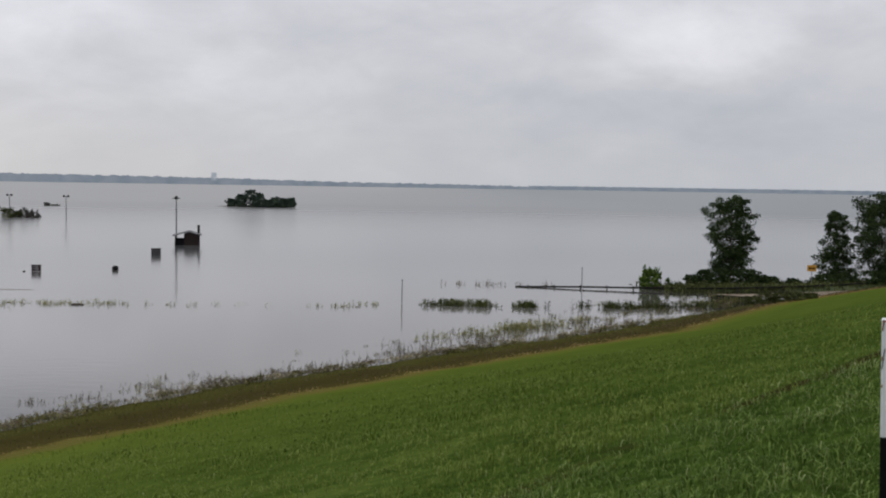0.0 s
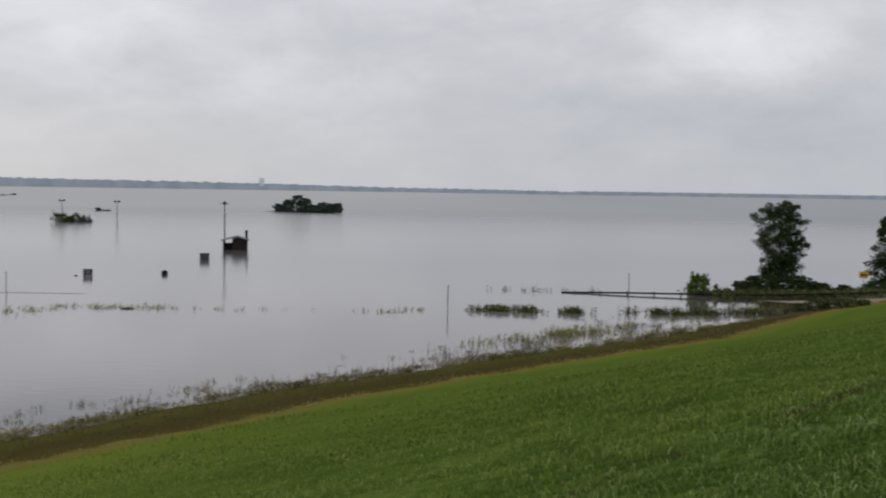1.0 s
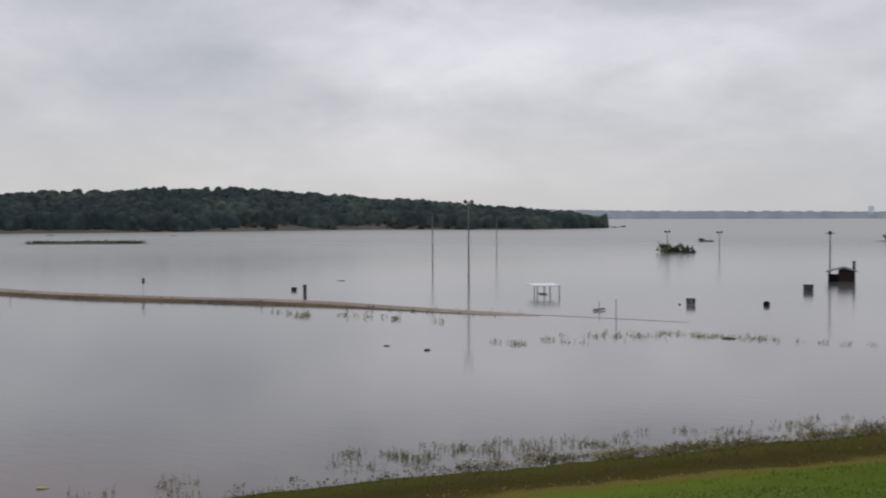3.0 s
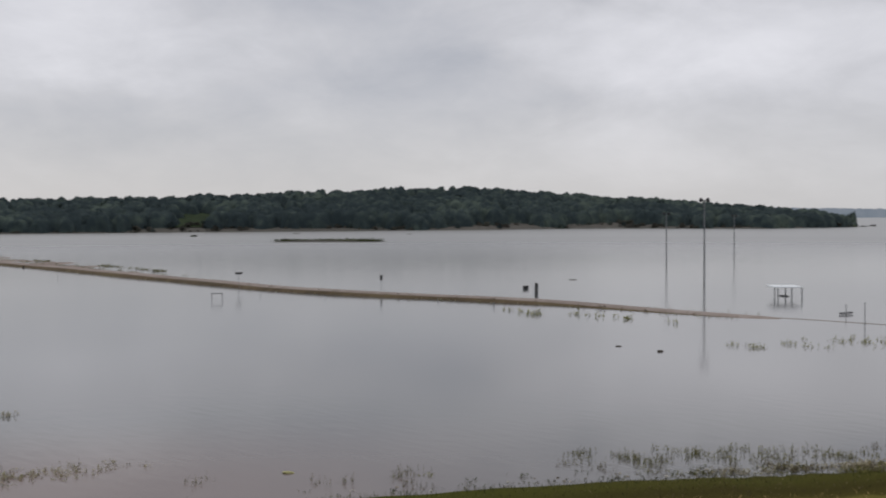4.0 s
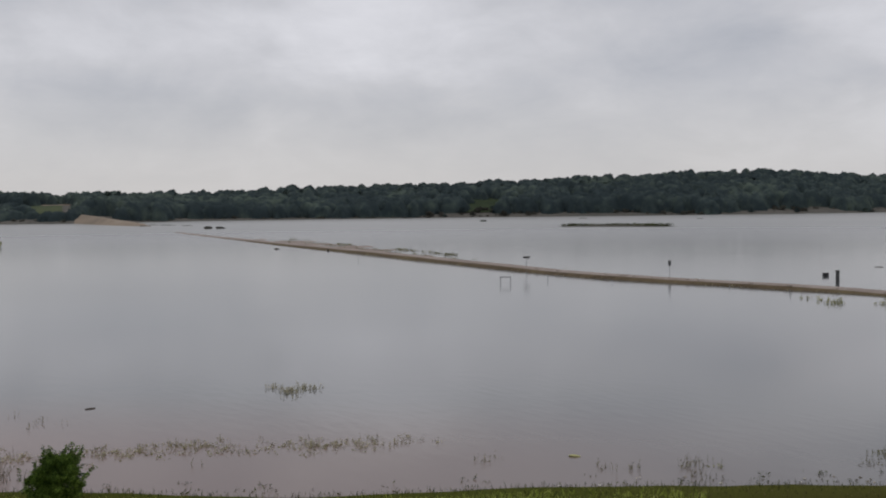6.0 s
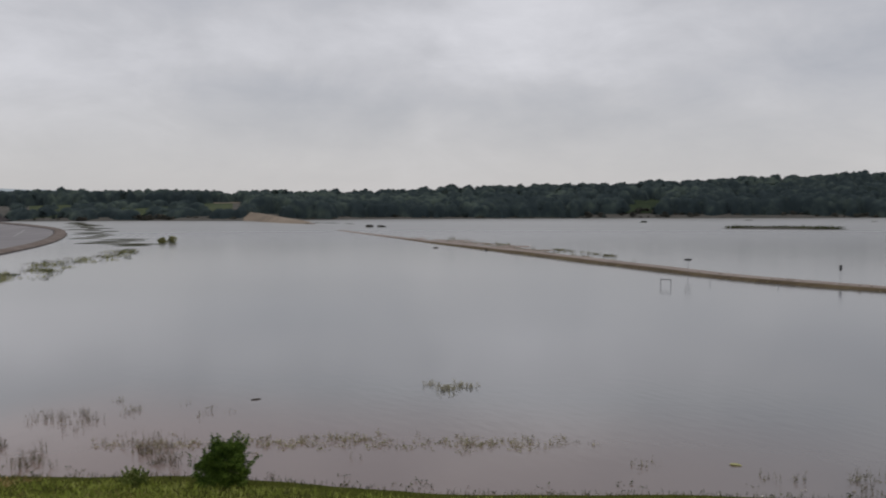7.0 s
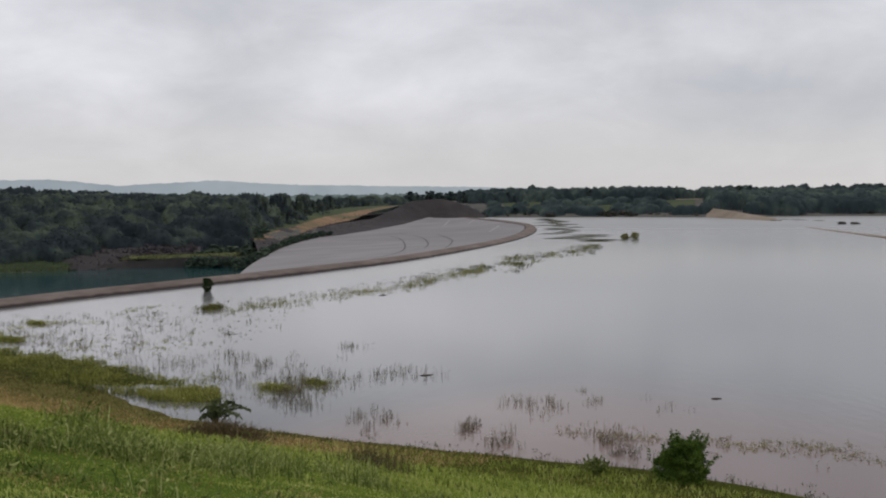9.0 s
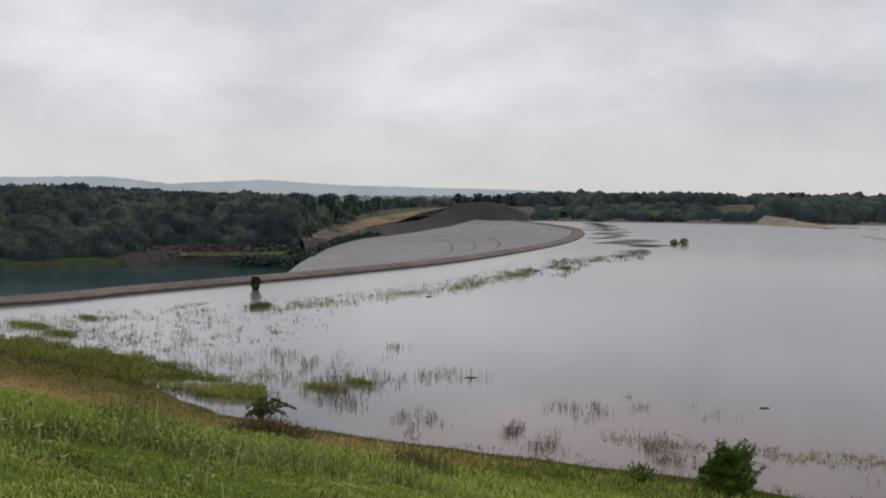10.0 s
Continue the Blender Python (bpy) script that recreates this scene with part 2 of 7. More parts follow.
def water_material(name, mud, rough=0.06, wave=0.02, silt=False, wind=0.085):
    m = bpy.data.materials.new(name)
    m.use_nodes = True
    nt = m.node_tree
    n = nt.nodes.new
    b = nt.nodes["Principled BSDF"]
    b.inputs["IOR"].default_value = 1.4
    b.inputs["Roughness"].default_value = rough
    co = n("ShaderNodeTexCoord")
    t = n("ShaderNodeTexNoise")
    t.inputs["Scale"].default_value, t.inputs["Detail"].default_value = 0.02, 4
    nt.links.new(co.outputs["Object"], t.inputs["Vector"])
    ramp = n("ShaderNodeValToRGB")
    ramp.color_ramp.elements[0].position, ramp.color_ramp.elements[0].color = 0.35, (*[c * 0.85 for c in mud], 1)
    ramp.color_ramp.elements[1].position, ramp.color_ramp.elements[1].color = 0.65, (*[c * 1.15 for c in mud], 1)
    nt.links.new(t.outputs["Fac"], ramp.inputs[0])
    nt.links.new(ramp.outputs[0], b.inputs["Base Color"])
    if silt:  # pinkish silt in the shallows, then the other tints of the base colour
        def stretch(way, a, b, c, d):
            """1 between b and c along that way, fading out to a and d."""
            dot, rise, fall, both = n("ShaderNodeVectorMath"), n("ShaderNodeMapRange"), n("ShaderNodeMapRange"), n("ShaderNodeMath")
            dot.operation, both.operation = "DOT_PRODUCT", "MULTIPLY"
            dot.inputs[1].default_value = way
            nt.links.new(co.outputs["Object"], dot.inputs[0])
            for node, lo, hi in ((rise, a, b), (fall, d, c)):
                node.interpolation_type = "SMOOTHSTEP"
                node.inputs["From Min"].default_value, node.inputs["From Max"].default_value = lo, hi
                nt.links.new(dot.outputs["Value"], node.inputs["Value"])
                nt.links.new(node.outputs[0], both.inputs[0 if node is rise else 1])
            return both.outputs[0]

        band, tint = n("ShaderNodeMath"), n("ShaderNodeMixRGB")
        band.operation = "MULTIPLY"
        nt.links.new(stretch((0.616, 0.788, 0), -44, -36, -6, 18), band.inputs[0])
        nt.links.new(stretch((-0.788, 0.616, 0), 20, 30, 44, 61), band.inputs[1])
        tint.inputs["Color2"].default_value = (0.19, 0.126, 0.104, 1)
        nt.links.new(band.outputs[0], tint.inputs["Fac"])
        nt.links.new(ramp.outputs[0], tint.inputs["Color1"])
        # lighter base colour over the drowned fields north of the dam
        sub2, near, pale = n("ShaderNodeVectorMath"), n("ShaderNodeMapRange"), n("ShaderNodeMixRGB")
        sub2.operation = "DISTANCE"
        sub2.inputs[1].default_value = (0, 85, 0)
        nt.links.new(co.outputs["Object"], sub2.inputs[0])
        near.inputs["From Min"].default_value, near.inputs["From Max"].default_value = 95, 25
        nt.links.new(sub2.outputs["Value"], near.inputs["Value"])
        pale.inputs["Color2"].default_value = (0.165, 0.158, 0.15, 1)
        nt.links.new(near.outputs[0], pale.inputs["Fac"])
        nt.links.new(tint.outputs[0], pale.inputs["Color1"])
        # bright sky sheen put into the far water's colour, paler with distance
        out, thick, far_sheen = n("ShaderNodeVectorMath"), n("ShaderNodeMapRange"), n("ShaderNodeMixRGB")
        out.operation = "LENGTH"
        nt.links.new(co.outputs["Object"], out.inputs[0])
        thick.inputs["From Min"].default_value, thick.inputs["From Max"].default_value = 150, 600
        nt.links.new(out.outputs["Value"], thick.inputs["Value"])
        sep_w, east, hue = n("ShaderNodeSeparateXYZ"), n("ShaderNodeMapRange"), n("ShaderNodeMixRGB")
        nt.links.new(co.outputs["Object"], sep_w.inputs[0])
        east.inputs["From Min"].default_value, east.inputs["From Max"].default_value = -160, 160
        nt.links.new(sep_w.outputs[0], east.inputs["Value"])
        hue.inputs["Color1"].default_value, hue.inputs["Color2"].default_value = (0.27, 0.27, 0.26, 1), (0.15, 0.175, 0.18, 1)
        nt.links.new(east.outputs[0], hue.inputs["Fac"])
        nt.links.new(hue.outputs[0], far_sheen.inputs["Color2"])
        nt.links.new(thick.outputs[0], far_sheen.inputs["Fac"])
        def round_patch(base, x, y, inner, outer, colour):
            gap, share, blend = n("ShaderNodeVectorMath"), n("ShaderNodeMapRange"), n("ShaderNodeMixRGB")
            gap.operation, share.interpolation_type = "DISTANCE", "SMOOTHSTEP"
            gap.inputs[1].default_value = (x, y, 0)
            nt.links.new(co.outputs["Object"], gap.inputs[0])
            share.inputs["From Min"].default_value, share.inputs["From Max"].default_value = outer, inner
            nt.links.new(gap.outputs["Value"], share.inputs["Value"])
            blend.inputs["Color2"].default_value = (*colour, 1)
            nt.links.new(share.outputs[0], blend.inputs["Fac"])
            nt.links.new(base, blend.inputs["Color1"])
            return blend.outputs[0]

        weir_sheen = round_patch(pale.outputs[0], -98, -36, 18, 62, (0.20, 0.195, 0.192))  # white sky reflection put into the colour between the spit and the weir
        clear = round_patch(weir_sheen, 34, 107, 7, 20, (0.035, 0.034, 0.026))  # dark brown mirrored trees put into the colour by the point
        nt.links.new(clear, far_sheen.inputs["Color1"])
        nt.links.new(far_sheen.outputs[0], b.inputs["Base Color"])
    # calm near the dam, ruffled by wind farther out
    far, rr = n("ShaderNodeVectorMath"), n("ShaderNodeMapRange")
    far.operation = "LENGTH"
    nt.links.new(co.outputs["Object"], far.inputs[0])
    rr.inputs["From Min"].default_value, rr.inputs["From Max"].default_value = 48, 145
    rr.inputs["To Min"].default_value, rr.inputs["To Max"].default_value = rough, rough + wind * 0.5
    nt.links.new(far.outputs["Value"], rr.inputs["Value"])
    if silt:  # still water in the lee of the point
        lee, still = n("ShaderNodeVectorMath"), n("ShaderNodeMapRange")
        lee.operation = "DISTANCE"
        lee.inputs[1].default_value = (38, 106, 0)
        nt.links.new(co.outputs["Object"], lee.inputs[0])
        still.interpolation_type = "SMOOTHSTEP"
        still.inputs["From Min"].default_value, still.inputs["From Max"].default_value = 18, 62
        still.inputs["To Min"].default_value, still.inputs["To Max"].default_value = rough, rough + wind * 0.5
        nt.links.new(lee.outputs["Value"], still.inputs["Value"])
        nt.links.new(still.outputs[0], rr.inputs["To Max"])
    open_lake, total = n("ShaderNodeMapRange"), n("ShaderNodeMath")
    open_lake.interpolation_type, total.operation = "SMOOTHSTEP", "ADD"
    open_lake.inputs["From Min"].default_value, open_lake.inputs["From Max"].default_value = 200, 560
    open_lake.inputs["To Max"].default_value = wind * 1.5
    nt.links.new(far.outputs["Value"], open_lake.inputs["Value"])
    nt.links.new(rr.outputs[0], total.inputs[0])
    nt.links.new(open_lake.outputs[0], total.inputs[1])
    nt.links.new(total.outputs[0], b.inputs["Roughness"])
    r1, r2, rm = n("ShaderNodeTexNoise"), n("ShaderNodeTexNoise"), n("ShaderNodeMath")
    mp = n("ShaderNodeMapping")
    mp.inputs["Rotation"].default_value = (0, 0, radians(25))
    mp.inputs["Scale"].default_value = (0.35, 1.0, 1.0)
    nt.links.new(co.outputs["Object"], mp.inputs[0])
    r1.inputs["Scale"].default_value, r1.inputs["Detail"].default_value = 1.6, 3
    nt.links.new(mp.outputs[0], r1.inputs["Vector"])
    # wind lanes: ripples only in some stretches
    r2.inputs["Scale"].default_value, r2.inputs["Detail"].default_value = 0.035, 3
    nt.links.new(mp.outputs[0], r2.inputs["Vector"])
    rm.operation = "MULTIPLY"
    nt.links.new(r1.outputs["Fac"], rm.inputs[0])
    nt.links.new(r2.outputs["Fac"], rm.inputs[1])
    bp = n("ShaderNodeBump")
    bp.inputs["Strength"].default_value, bp.inputs["Distance"].default_value = 1.0, wave
    nt.links.new(rm.outputs[0], bp.inputs["Height"])
    nt.links.new(bp.outputs[0], b.inputs["Normal"])
    return m


# Emission for the distant backdrops; their haze is put into the colour.
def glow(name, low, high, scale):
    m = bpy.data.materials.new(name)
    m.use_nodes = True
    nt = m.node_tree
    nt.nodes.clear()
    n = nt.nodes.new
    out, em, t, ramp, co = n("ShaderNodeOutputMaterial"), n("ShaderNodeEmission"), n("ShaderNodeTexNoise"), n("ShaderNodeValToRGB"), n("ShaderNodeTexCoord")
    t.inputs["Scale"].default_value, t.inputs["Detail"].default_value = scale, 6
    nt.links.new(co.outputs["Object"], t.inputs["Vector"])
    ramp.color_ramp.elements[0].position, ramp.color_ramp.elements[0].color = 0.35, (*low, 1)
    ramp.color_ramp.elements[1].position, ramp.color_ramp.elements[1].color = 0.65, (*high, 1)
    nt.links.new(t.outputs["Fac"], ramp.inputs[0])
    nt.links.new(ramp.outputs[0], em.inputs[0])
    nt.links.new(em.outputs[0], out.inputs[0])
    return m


M_BANK = bank_material()
M_LAND = material("woodland_ground", ((0.065, 0.064, 0.055), (0.095, 0.089, 0.077), (0.125, 0.115, 0.098)), scale=0.15, bump=0.6, rough=1.0)
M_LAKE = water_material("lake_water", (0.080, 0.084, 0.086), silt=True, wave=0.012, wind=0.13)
M_POOL = water_material("pool_water", (0.020, 0.062, 0.066), rough=0.10, wave=0.03, wind=0.0)
M_BLADE = material("grass_blade", ((0.070, 0.112, 0.014), (0.134, 0.19, 0.028), (0.215, 0.268, 0.06)), scale=0.8, bump=0, rough=0.7, spec=0.1, per_island=0.35, spread=(0.36, 0.66))
M_NEAR = material("dark_blade", ((0.055, 0.102, 0.015), (0.105, 0.168, 0.03), (0.18, 0.25, 0.058), (0.46, 0.50, 0.27)), scale=0.9, bump=0, rough=0.6, spec=0.15, per_island=0.45, spread=(0.22, 0.92))
M_TIP = material("pale_blade", ((0.15, 0.20, 0.06), (0.24, 0.29, 0.105), (0.36, 0.40, 0.18)), scale=0.8, bump=0, rough=0.6, spec=0.2, per_island=0.4)
M_LUSH = material("lush_blade", thin=0.15, colors=((0.175, 0.22, 0.038), (0.345, 0.40, 0.075), (0.56, 0.57, 0.19)), scale=0.8, bump=0, rough=0.7, spec=0.1, per_island=0.25)
M_TALL = material("tall_grass", thin=0.2, colors=((0.075, 0.112, 0.025), (0.19, 0.235, 0.056), (0.43, 0.45, 0.17)), scale=0.7, bump=0, rough=0.8, per_island=0.4)
M_REED = material("reed", ((0.12, 0.112, 0.06), (0.23, 0.21, 0.12), (0.35, 0.32, 0.20)), scale=0.6, bump=0, rough=0.9, per_island=0.5)
M_MARSH = material("marsh_plant", ((0.16, 0.165, 0.06), (0.30, 0.295, 0.115), (0.44, 0.42, 0.20)), scale=0.5, bump=0, rough=0.9, per_island=0.4)
M_SPITGRASS = material("spit_grass", ((0.165, 0.178, 0.037), (0.295, 0.308, 0.07), (0.46, 0.44, 0.145)), scale=0.6, bump=0, rough=0.8, per_island=0.4)
M_STEM = material("dark_stem", ((0.085, 0.066, 0.04), (0.155, 0.125, 0.075), (0.25, 0.22, 0.13)), scale=0.6, bump=0, rough=0.9, per_island=0.5)
M_WEEDBED = material("sodden_weed", ((0.03, 0.032, 0.024), (0.055, 0.055, 0.038), (0.09, 0.09, 0.055)), scale=0.2, bump=0.5, rough=1.0, spec=0.0)
M_CLUMP = material("dark_marsh_leaf", ((0.04, 0.05, 0.018), (0.075, 0.09, 0.03), (0.13, 0.145, 0.05)), scale=0.6, bump=0, rough=0.9, per_island=0.4)
M_OLIVE = material("olive_weed", ((0.085, 0.088, 0.03), (0.16, 0.155, 0.048), (0.25, 0.225, 0.085)), scale=0.6, bump=0, rough=0.9, per_island=0.4)
M_THATCH = material("dry_thatch", ((0.24, 0.175, 0.065), (0.45, 0.31, 0.125), (0.62, 0.47, 0.23)), scale=0.8, bump=0, rough=0.9, per_island=0.4)
M_MAT = material("pale_weed_mat", ((0.32, 0.30, 0.19), (0.43, 0.39, 0.26), (0.54, 0.48, 0.34)), scale=0.6, bump=0, rough=0.9, per_island=0.4)
M_DRY = material("dry_stalk", ((0.07, 0.055, 0.032), (0.125, 0.098, 0.055), (0.21, 0.165, 0.085)), scale=0.8, bump=0, rough=0.9, per_island=0.4)
M_DRIFT = material("pale_drift", ((0.22, 0.19, 0.14), (0.38, 0.34, 0.28), (0.55, 0.52, 0.46)), scale=1.0, bump=0, rough=0.9, per_island=0.5)
M_PASTURE = material("pool_pasture", ((0.022, 0.034, 0.02), (0.038, 0.053, 0.028), (0.062, 0.078, 0.04)), scale=0.25, bump=0.8, rough=1.0, spec=0.05)
M_PALEGRASS = material("pale_ledge_grass", ((0.06, 0.072, 0.032), (0.105, 0.115, 0.052), (0.15, 0.15, 0.075)), scale=0.3, bump=0.6, rough=1.0, spec=0.0)
M_SPIT = material("spit_turf", ((0.035, 0.034, 0.014), (0.065, 0.07, 0.02), (0.11, 0.115, 0.034)), scale=1.1, bump=0.8, rough=1.0, spec=0.0)
M_LEAF = material("leaf", ((0.022, 0.036, 0.012), (0.038, 0.062, 0.02), (0.07, 0.10, 0.035)), scale=0.5, bump=0, rough=0.75, per_island=0.35)
M_LEAF_BRIGHT = material("young_leaf", thin=0.3, colors=((0.04, 0.075, 0.014), (0.11, 0.18, 0.032), (0.25, 0.34, 0.07)), scale=0.9, bump=0, rough=0.7, per_island=0.35)
# woods seen far off: blue-grey air haze is put into these leaf colours
M_WOOD_FAR = material("hazed_far_leaf", ((0.044, 0.062, 0.066), (0.068, 0.092, 0.088), (0.112, 0.145, 0.118)), scale=0.12, detail=2, bump=0, rough=1.0, per_island=0.08, thin=0.2, spread=(0.40, 0.60))
M_WOOD_MID = material("hazed_valley_leaf", ((0.032, 0.043, 0.050), (0.055, 0.073, 0.068), (0.106, 0.134, 0.094)), scale=0.15, detail=2, bump=0, rough=1.0, per_island=0.08, thin=0.2, spread=(0.41, 0.60))
M_FROND = material("feathery_leaf", ((0.065, 0.085, 0.036), (0.13, 0.16, 0.068), (0.22, 0.25, 0.115)), scale=0.9, bump=0, rough=0.7, per_island=0.35, thin=0.25)
# leaf green with a little of the same bluish haze put in
M_ISLAND = material("island_leaf", ((0.036, 0.058, 0.046), (0.068, 0.10, 0.072), (0.12, 0.155, 0.105)), scale=0.25, bump=0, rough=0.9, per_island=0.3)
M_BRUSH = material("dry_brush", ((0.075, 0.08, 0.07), (0.12, 0.118, 0.098), (0.175, 0.165, 0.13)), scale=0.06, thin=0.3, bump=0, rough=1.0, per_island=0.3)
M_BARK = material("bark", ((0.05, 0.04, 0.03), (0.10, 0.085, 0.065)), scale=5, bump=0.6, rough=1.0)
M_CONC = material("weathered_concrete", ((0.085, 0.062, 0.05), (0.15, 0.115, 0.095), (0.23, 0.19, 0.165)), scale=0.5, bump=0.3, rough=0.9)
def stain_crest(m):
    """A dark wet band of algae along the waterline."""
    nt = m.node_tree
    n, b = nt.nodes.new, nt.nodes["Principled BSDF"]
    dry = b.inputs["Base Color"].links[0].from_socket
    geo, sep, noise_t, edge, band, mix = n("ShaderNodeNewGeometry"), n("ShaderNodeSeparateXYZ"), n("ShaderNodeTexNoise"), n("ShaderNodeMath"), n("ShaderNodeMapRange"), n("ShaderNodeMixRGB")
    noise_t.inputs["Scale"].default_value, noise_t.inputs["Detail"].default_value = 0.5, 4
    nt.links.new(geo.outputs["Position"], sep.inputs[0])
    nt.links.new(geo.outputs["Position"], noise_t.inputs["Vector"])
    edge.operation = "MULTIPLY_ADD"
    edge.inputs[1].default_value = 0.35
    nt.links.new(noise_t.outputs["Fac"], edge.inputs[0])
    nt.links.new(sep.outputs[2], edge.inputs[2])
    band.inputs["From Min"].default_value, band.inputs["From Max"].default_value = 0.50, 0.36
    nt.links.new(edge.outputs[0], band.inputs["Value"])
    mix.inputs["Color2"].default_value = (0.035, 0.025, 0.022, 1)
    nt.links.new(band.outputs[0], mix.inputs["Fac"])
    nt.links.new(dry, mix.inputs["Color1"])
    nt.links.new(mix.outputs[0], b.inputs["Base Color"])


stain_crest(M_CONC)
M_APRON = material("apron_concrete", ((0.175, 0.165, 0.168), (0.235, 0.22, 0.224), (0.30, 0.283, 0.283)), scale=0.06, bump=0.3, bump_scale=1, rough=0.9)
M_JOINT = plain("joint_tar", (0.11, 0.104, 0.104), 0.95)
M_STREAK = material("lime_streak", ((0.26, 0.25, 0.25), (0.34, 0.33, 0.33), (0.42, 0.41, 0.41)), scale=0.4, bump=0.1, rough=0.9)
M_GRAVEL = material("gravel", ((0.19, 0.15, 0.125), (0.285, 0.235, 0.205), (0.38, 0.325, 0.29)), scale=0.7, bump=0.7, bump_scale=12, rough=1.0)
M_MUDBANK = material("mud_bank", ((0.06, 0.045, 0.025), (0.11, 0.08, 0.045), (0.15, 0.12, 0.06)), scale=0.8, bump=0.8, rough=1.0)
M_SAND = material("sandy_track", ((0.17, 0.135, 0.10), (0.25, 0.20, 0.15), (0.33, 0.27, 0.21)), scale=0.1, bump=0.5, rough=1.0)
M_DIRT = material("orange_dirt", ((0.10, 0.10, 0.045), (0.20, 0.12, 0.062), (0.255, 0.16, 0.088)), scale=0.06, bump=0.6, rough=1.0, spread=(0.40, 0.6))
M_MEADOW = material("rough_meadow", ((0.024, 0.038, 0.013), (0.045, 0.063, 0.021), (0.08, 0.092, 0.034)), scale=0.12, bump=0.7, rough=1.0)
M_ROCK = material("dark_rock", ((0.028, 0.024, 0.025), (0.042, 0.036, 0.037), (0.06, 0.052, 0.052)), scale=0.12, bump=1.0, bump_scale=0.6, rough=1.0)
M_LOOSE = material("loose_rock", ((0.03, 0.026, 0.028), (0.046, 0.04, 0.043), (0.075, 0.068, 0.07)), scale=0.5, bump=0.4, rough=1.0, per_island=0.5)
M_WETROCK = material("wet_rock", ((0.012, 0.011, 0.011), (0.025, 0.022, 0.021), (0.045, 0.04, 0.038)), scale=0.3, bump=1.0, bump_scale=0.8, rough=0.9)
M_POLE = plain("dull_grey_steel", (0.20, 0.205, 0.21), 0.7, 0.0)
M_STEEL = plain("galvanised_steel", (0.30, 0.31, 0.32), 0.5, 0.6)
M_DARKSTEEL = plain("dark_steel", (0.05, 0.05, 0.052), 0.6, 0.3)
M_TIMBER = plain("dark_timber", (0.028, 0.026, 0.024), 0.9)
M_TIMBER.node_tree.nodes["Principled BSDF"].inputs["Specular IOR Level"].default_value = 0.04
M_WHITE = material("chipped_white_paint", ((0.66, 0.68, 0.69), (0.80, 0.83, 0.85), (0.86, 0.89, 0.91)), scale=3, rough=0.5, bump=0.08, spread=(0.2, 0.6))
M_BLACK = material("black_paint", ((0.004, 0.004, 0.005), (0.008, 0.008, 0.009)), scale=5, rough=0.7, bump=0.1, spec=0.12)
M_YELLOW = plain("yellow_paint", (0.75, 0.42, 0.04), 0.5)
M_ORANGE = plain("sign_yellow", (0.70, 0.36, 0.06), 0.5)
M_RUST = plain("rust", (0.20, 0.07, 0.03), 0.9)
M_HUT = material("dark_red_boards", ((0.026, 0.018, 0.016), (0.045, 0.029, 0.026)), scale=3, bump=0.4, rough=0.9)
M_ROOF = material("grey_roofing", ((0.16, 0.16, 0.16), (0.26, 0.26, 0.27)), scale=3, bump=0.3, rough=0.8)
M_BOARD = material("weathered_board", ((0.055, 0.055, 0.055), (0.11, 0.11, 0.11)), scale=4, bump=0.3, rough=0.9)
M_PALE = plain("pale_marking", (0.35, 0.35, 0.36), 0.8)
# glowing backdrops: distance haze painted as blue-grey emission, no real light source
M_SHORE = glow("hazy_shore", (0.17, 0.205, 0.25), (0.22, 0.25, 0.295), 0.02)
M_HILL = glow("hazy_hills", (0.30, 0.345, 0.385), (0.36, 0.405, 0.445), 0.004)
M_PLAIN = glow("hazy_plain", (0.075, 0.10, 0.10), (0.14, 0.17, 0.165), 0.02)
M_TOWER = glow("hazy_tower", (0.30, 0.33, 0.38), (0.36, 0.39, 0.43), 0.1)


# ---- mesh helpers ----
rng = np.random.default_rng(7)


def mesh_from(name, verts, faces, mats, face_mats=None, smooth=False):
    me = bpy.data.meshes.new(name)
    verts = np.asarray(verts, float).reshape(-1, 3)
    if isinstance(faces, np.ndarray):
        k = faces.shape[1]
        me.vertices.add(len(verts))
        me.vertices.foreach_set("co", verts.ravel())
        me.loops.add(faces.size)
        me.loops.foreach_set("vertex_index", faces.astype(np.int32).ravel())
        me.polygons.add(len(faces))
        me.polygons.foreach_set("loop_start", np.arange(0, faces.size, k, dtype=np.int32))
        me.update(calc_edges=True)
    else:
        me.from_pydata([tuple(v) for v in verts], [], [tuple(f) for f in faces])
    for m in mats if isinstance(mats, (list, tuple)) else [mats]:
        me.materials.append(m)
    if face_mats is not None:
        me.polygons.foreach_set("material_index", np.asarray(face_mats, dtype=np.int32))
    me.polygons.foreach_set("use_smooth", np.full(len(me.polygons), smooth))
    me.update()
    return me


def put(name, verts, faces, mats, parent=None, label="", face_mats=None, smooth=False):
    ob = new(name, mesh_from(name, verts, faces, mats, face_mats, smooth))
    if parent is not None:
        ob.parent = parent
    if label:
        ob["label"] = label
    return ob


def part(name, bm, mat, parent, label=""):
    me = bpy.data.meshes.new(name)
    bm.normal_update()
    bm.to_mesh(me)
    bm.free()
    me.materials.append(mat)
    ob = new(name, me)
    if parent is not None:
        ob.parent = parent
    if label:
        ob["label"] = label
    return ob


def empty(name, m, label, category, group="", kind=""):
    ob = new(name)
    ob.matrix_world = m
    return tagged(ob, label, category, group, kind)


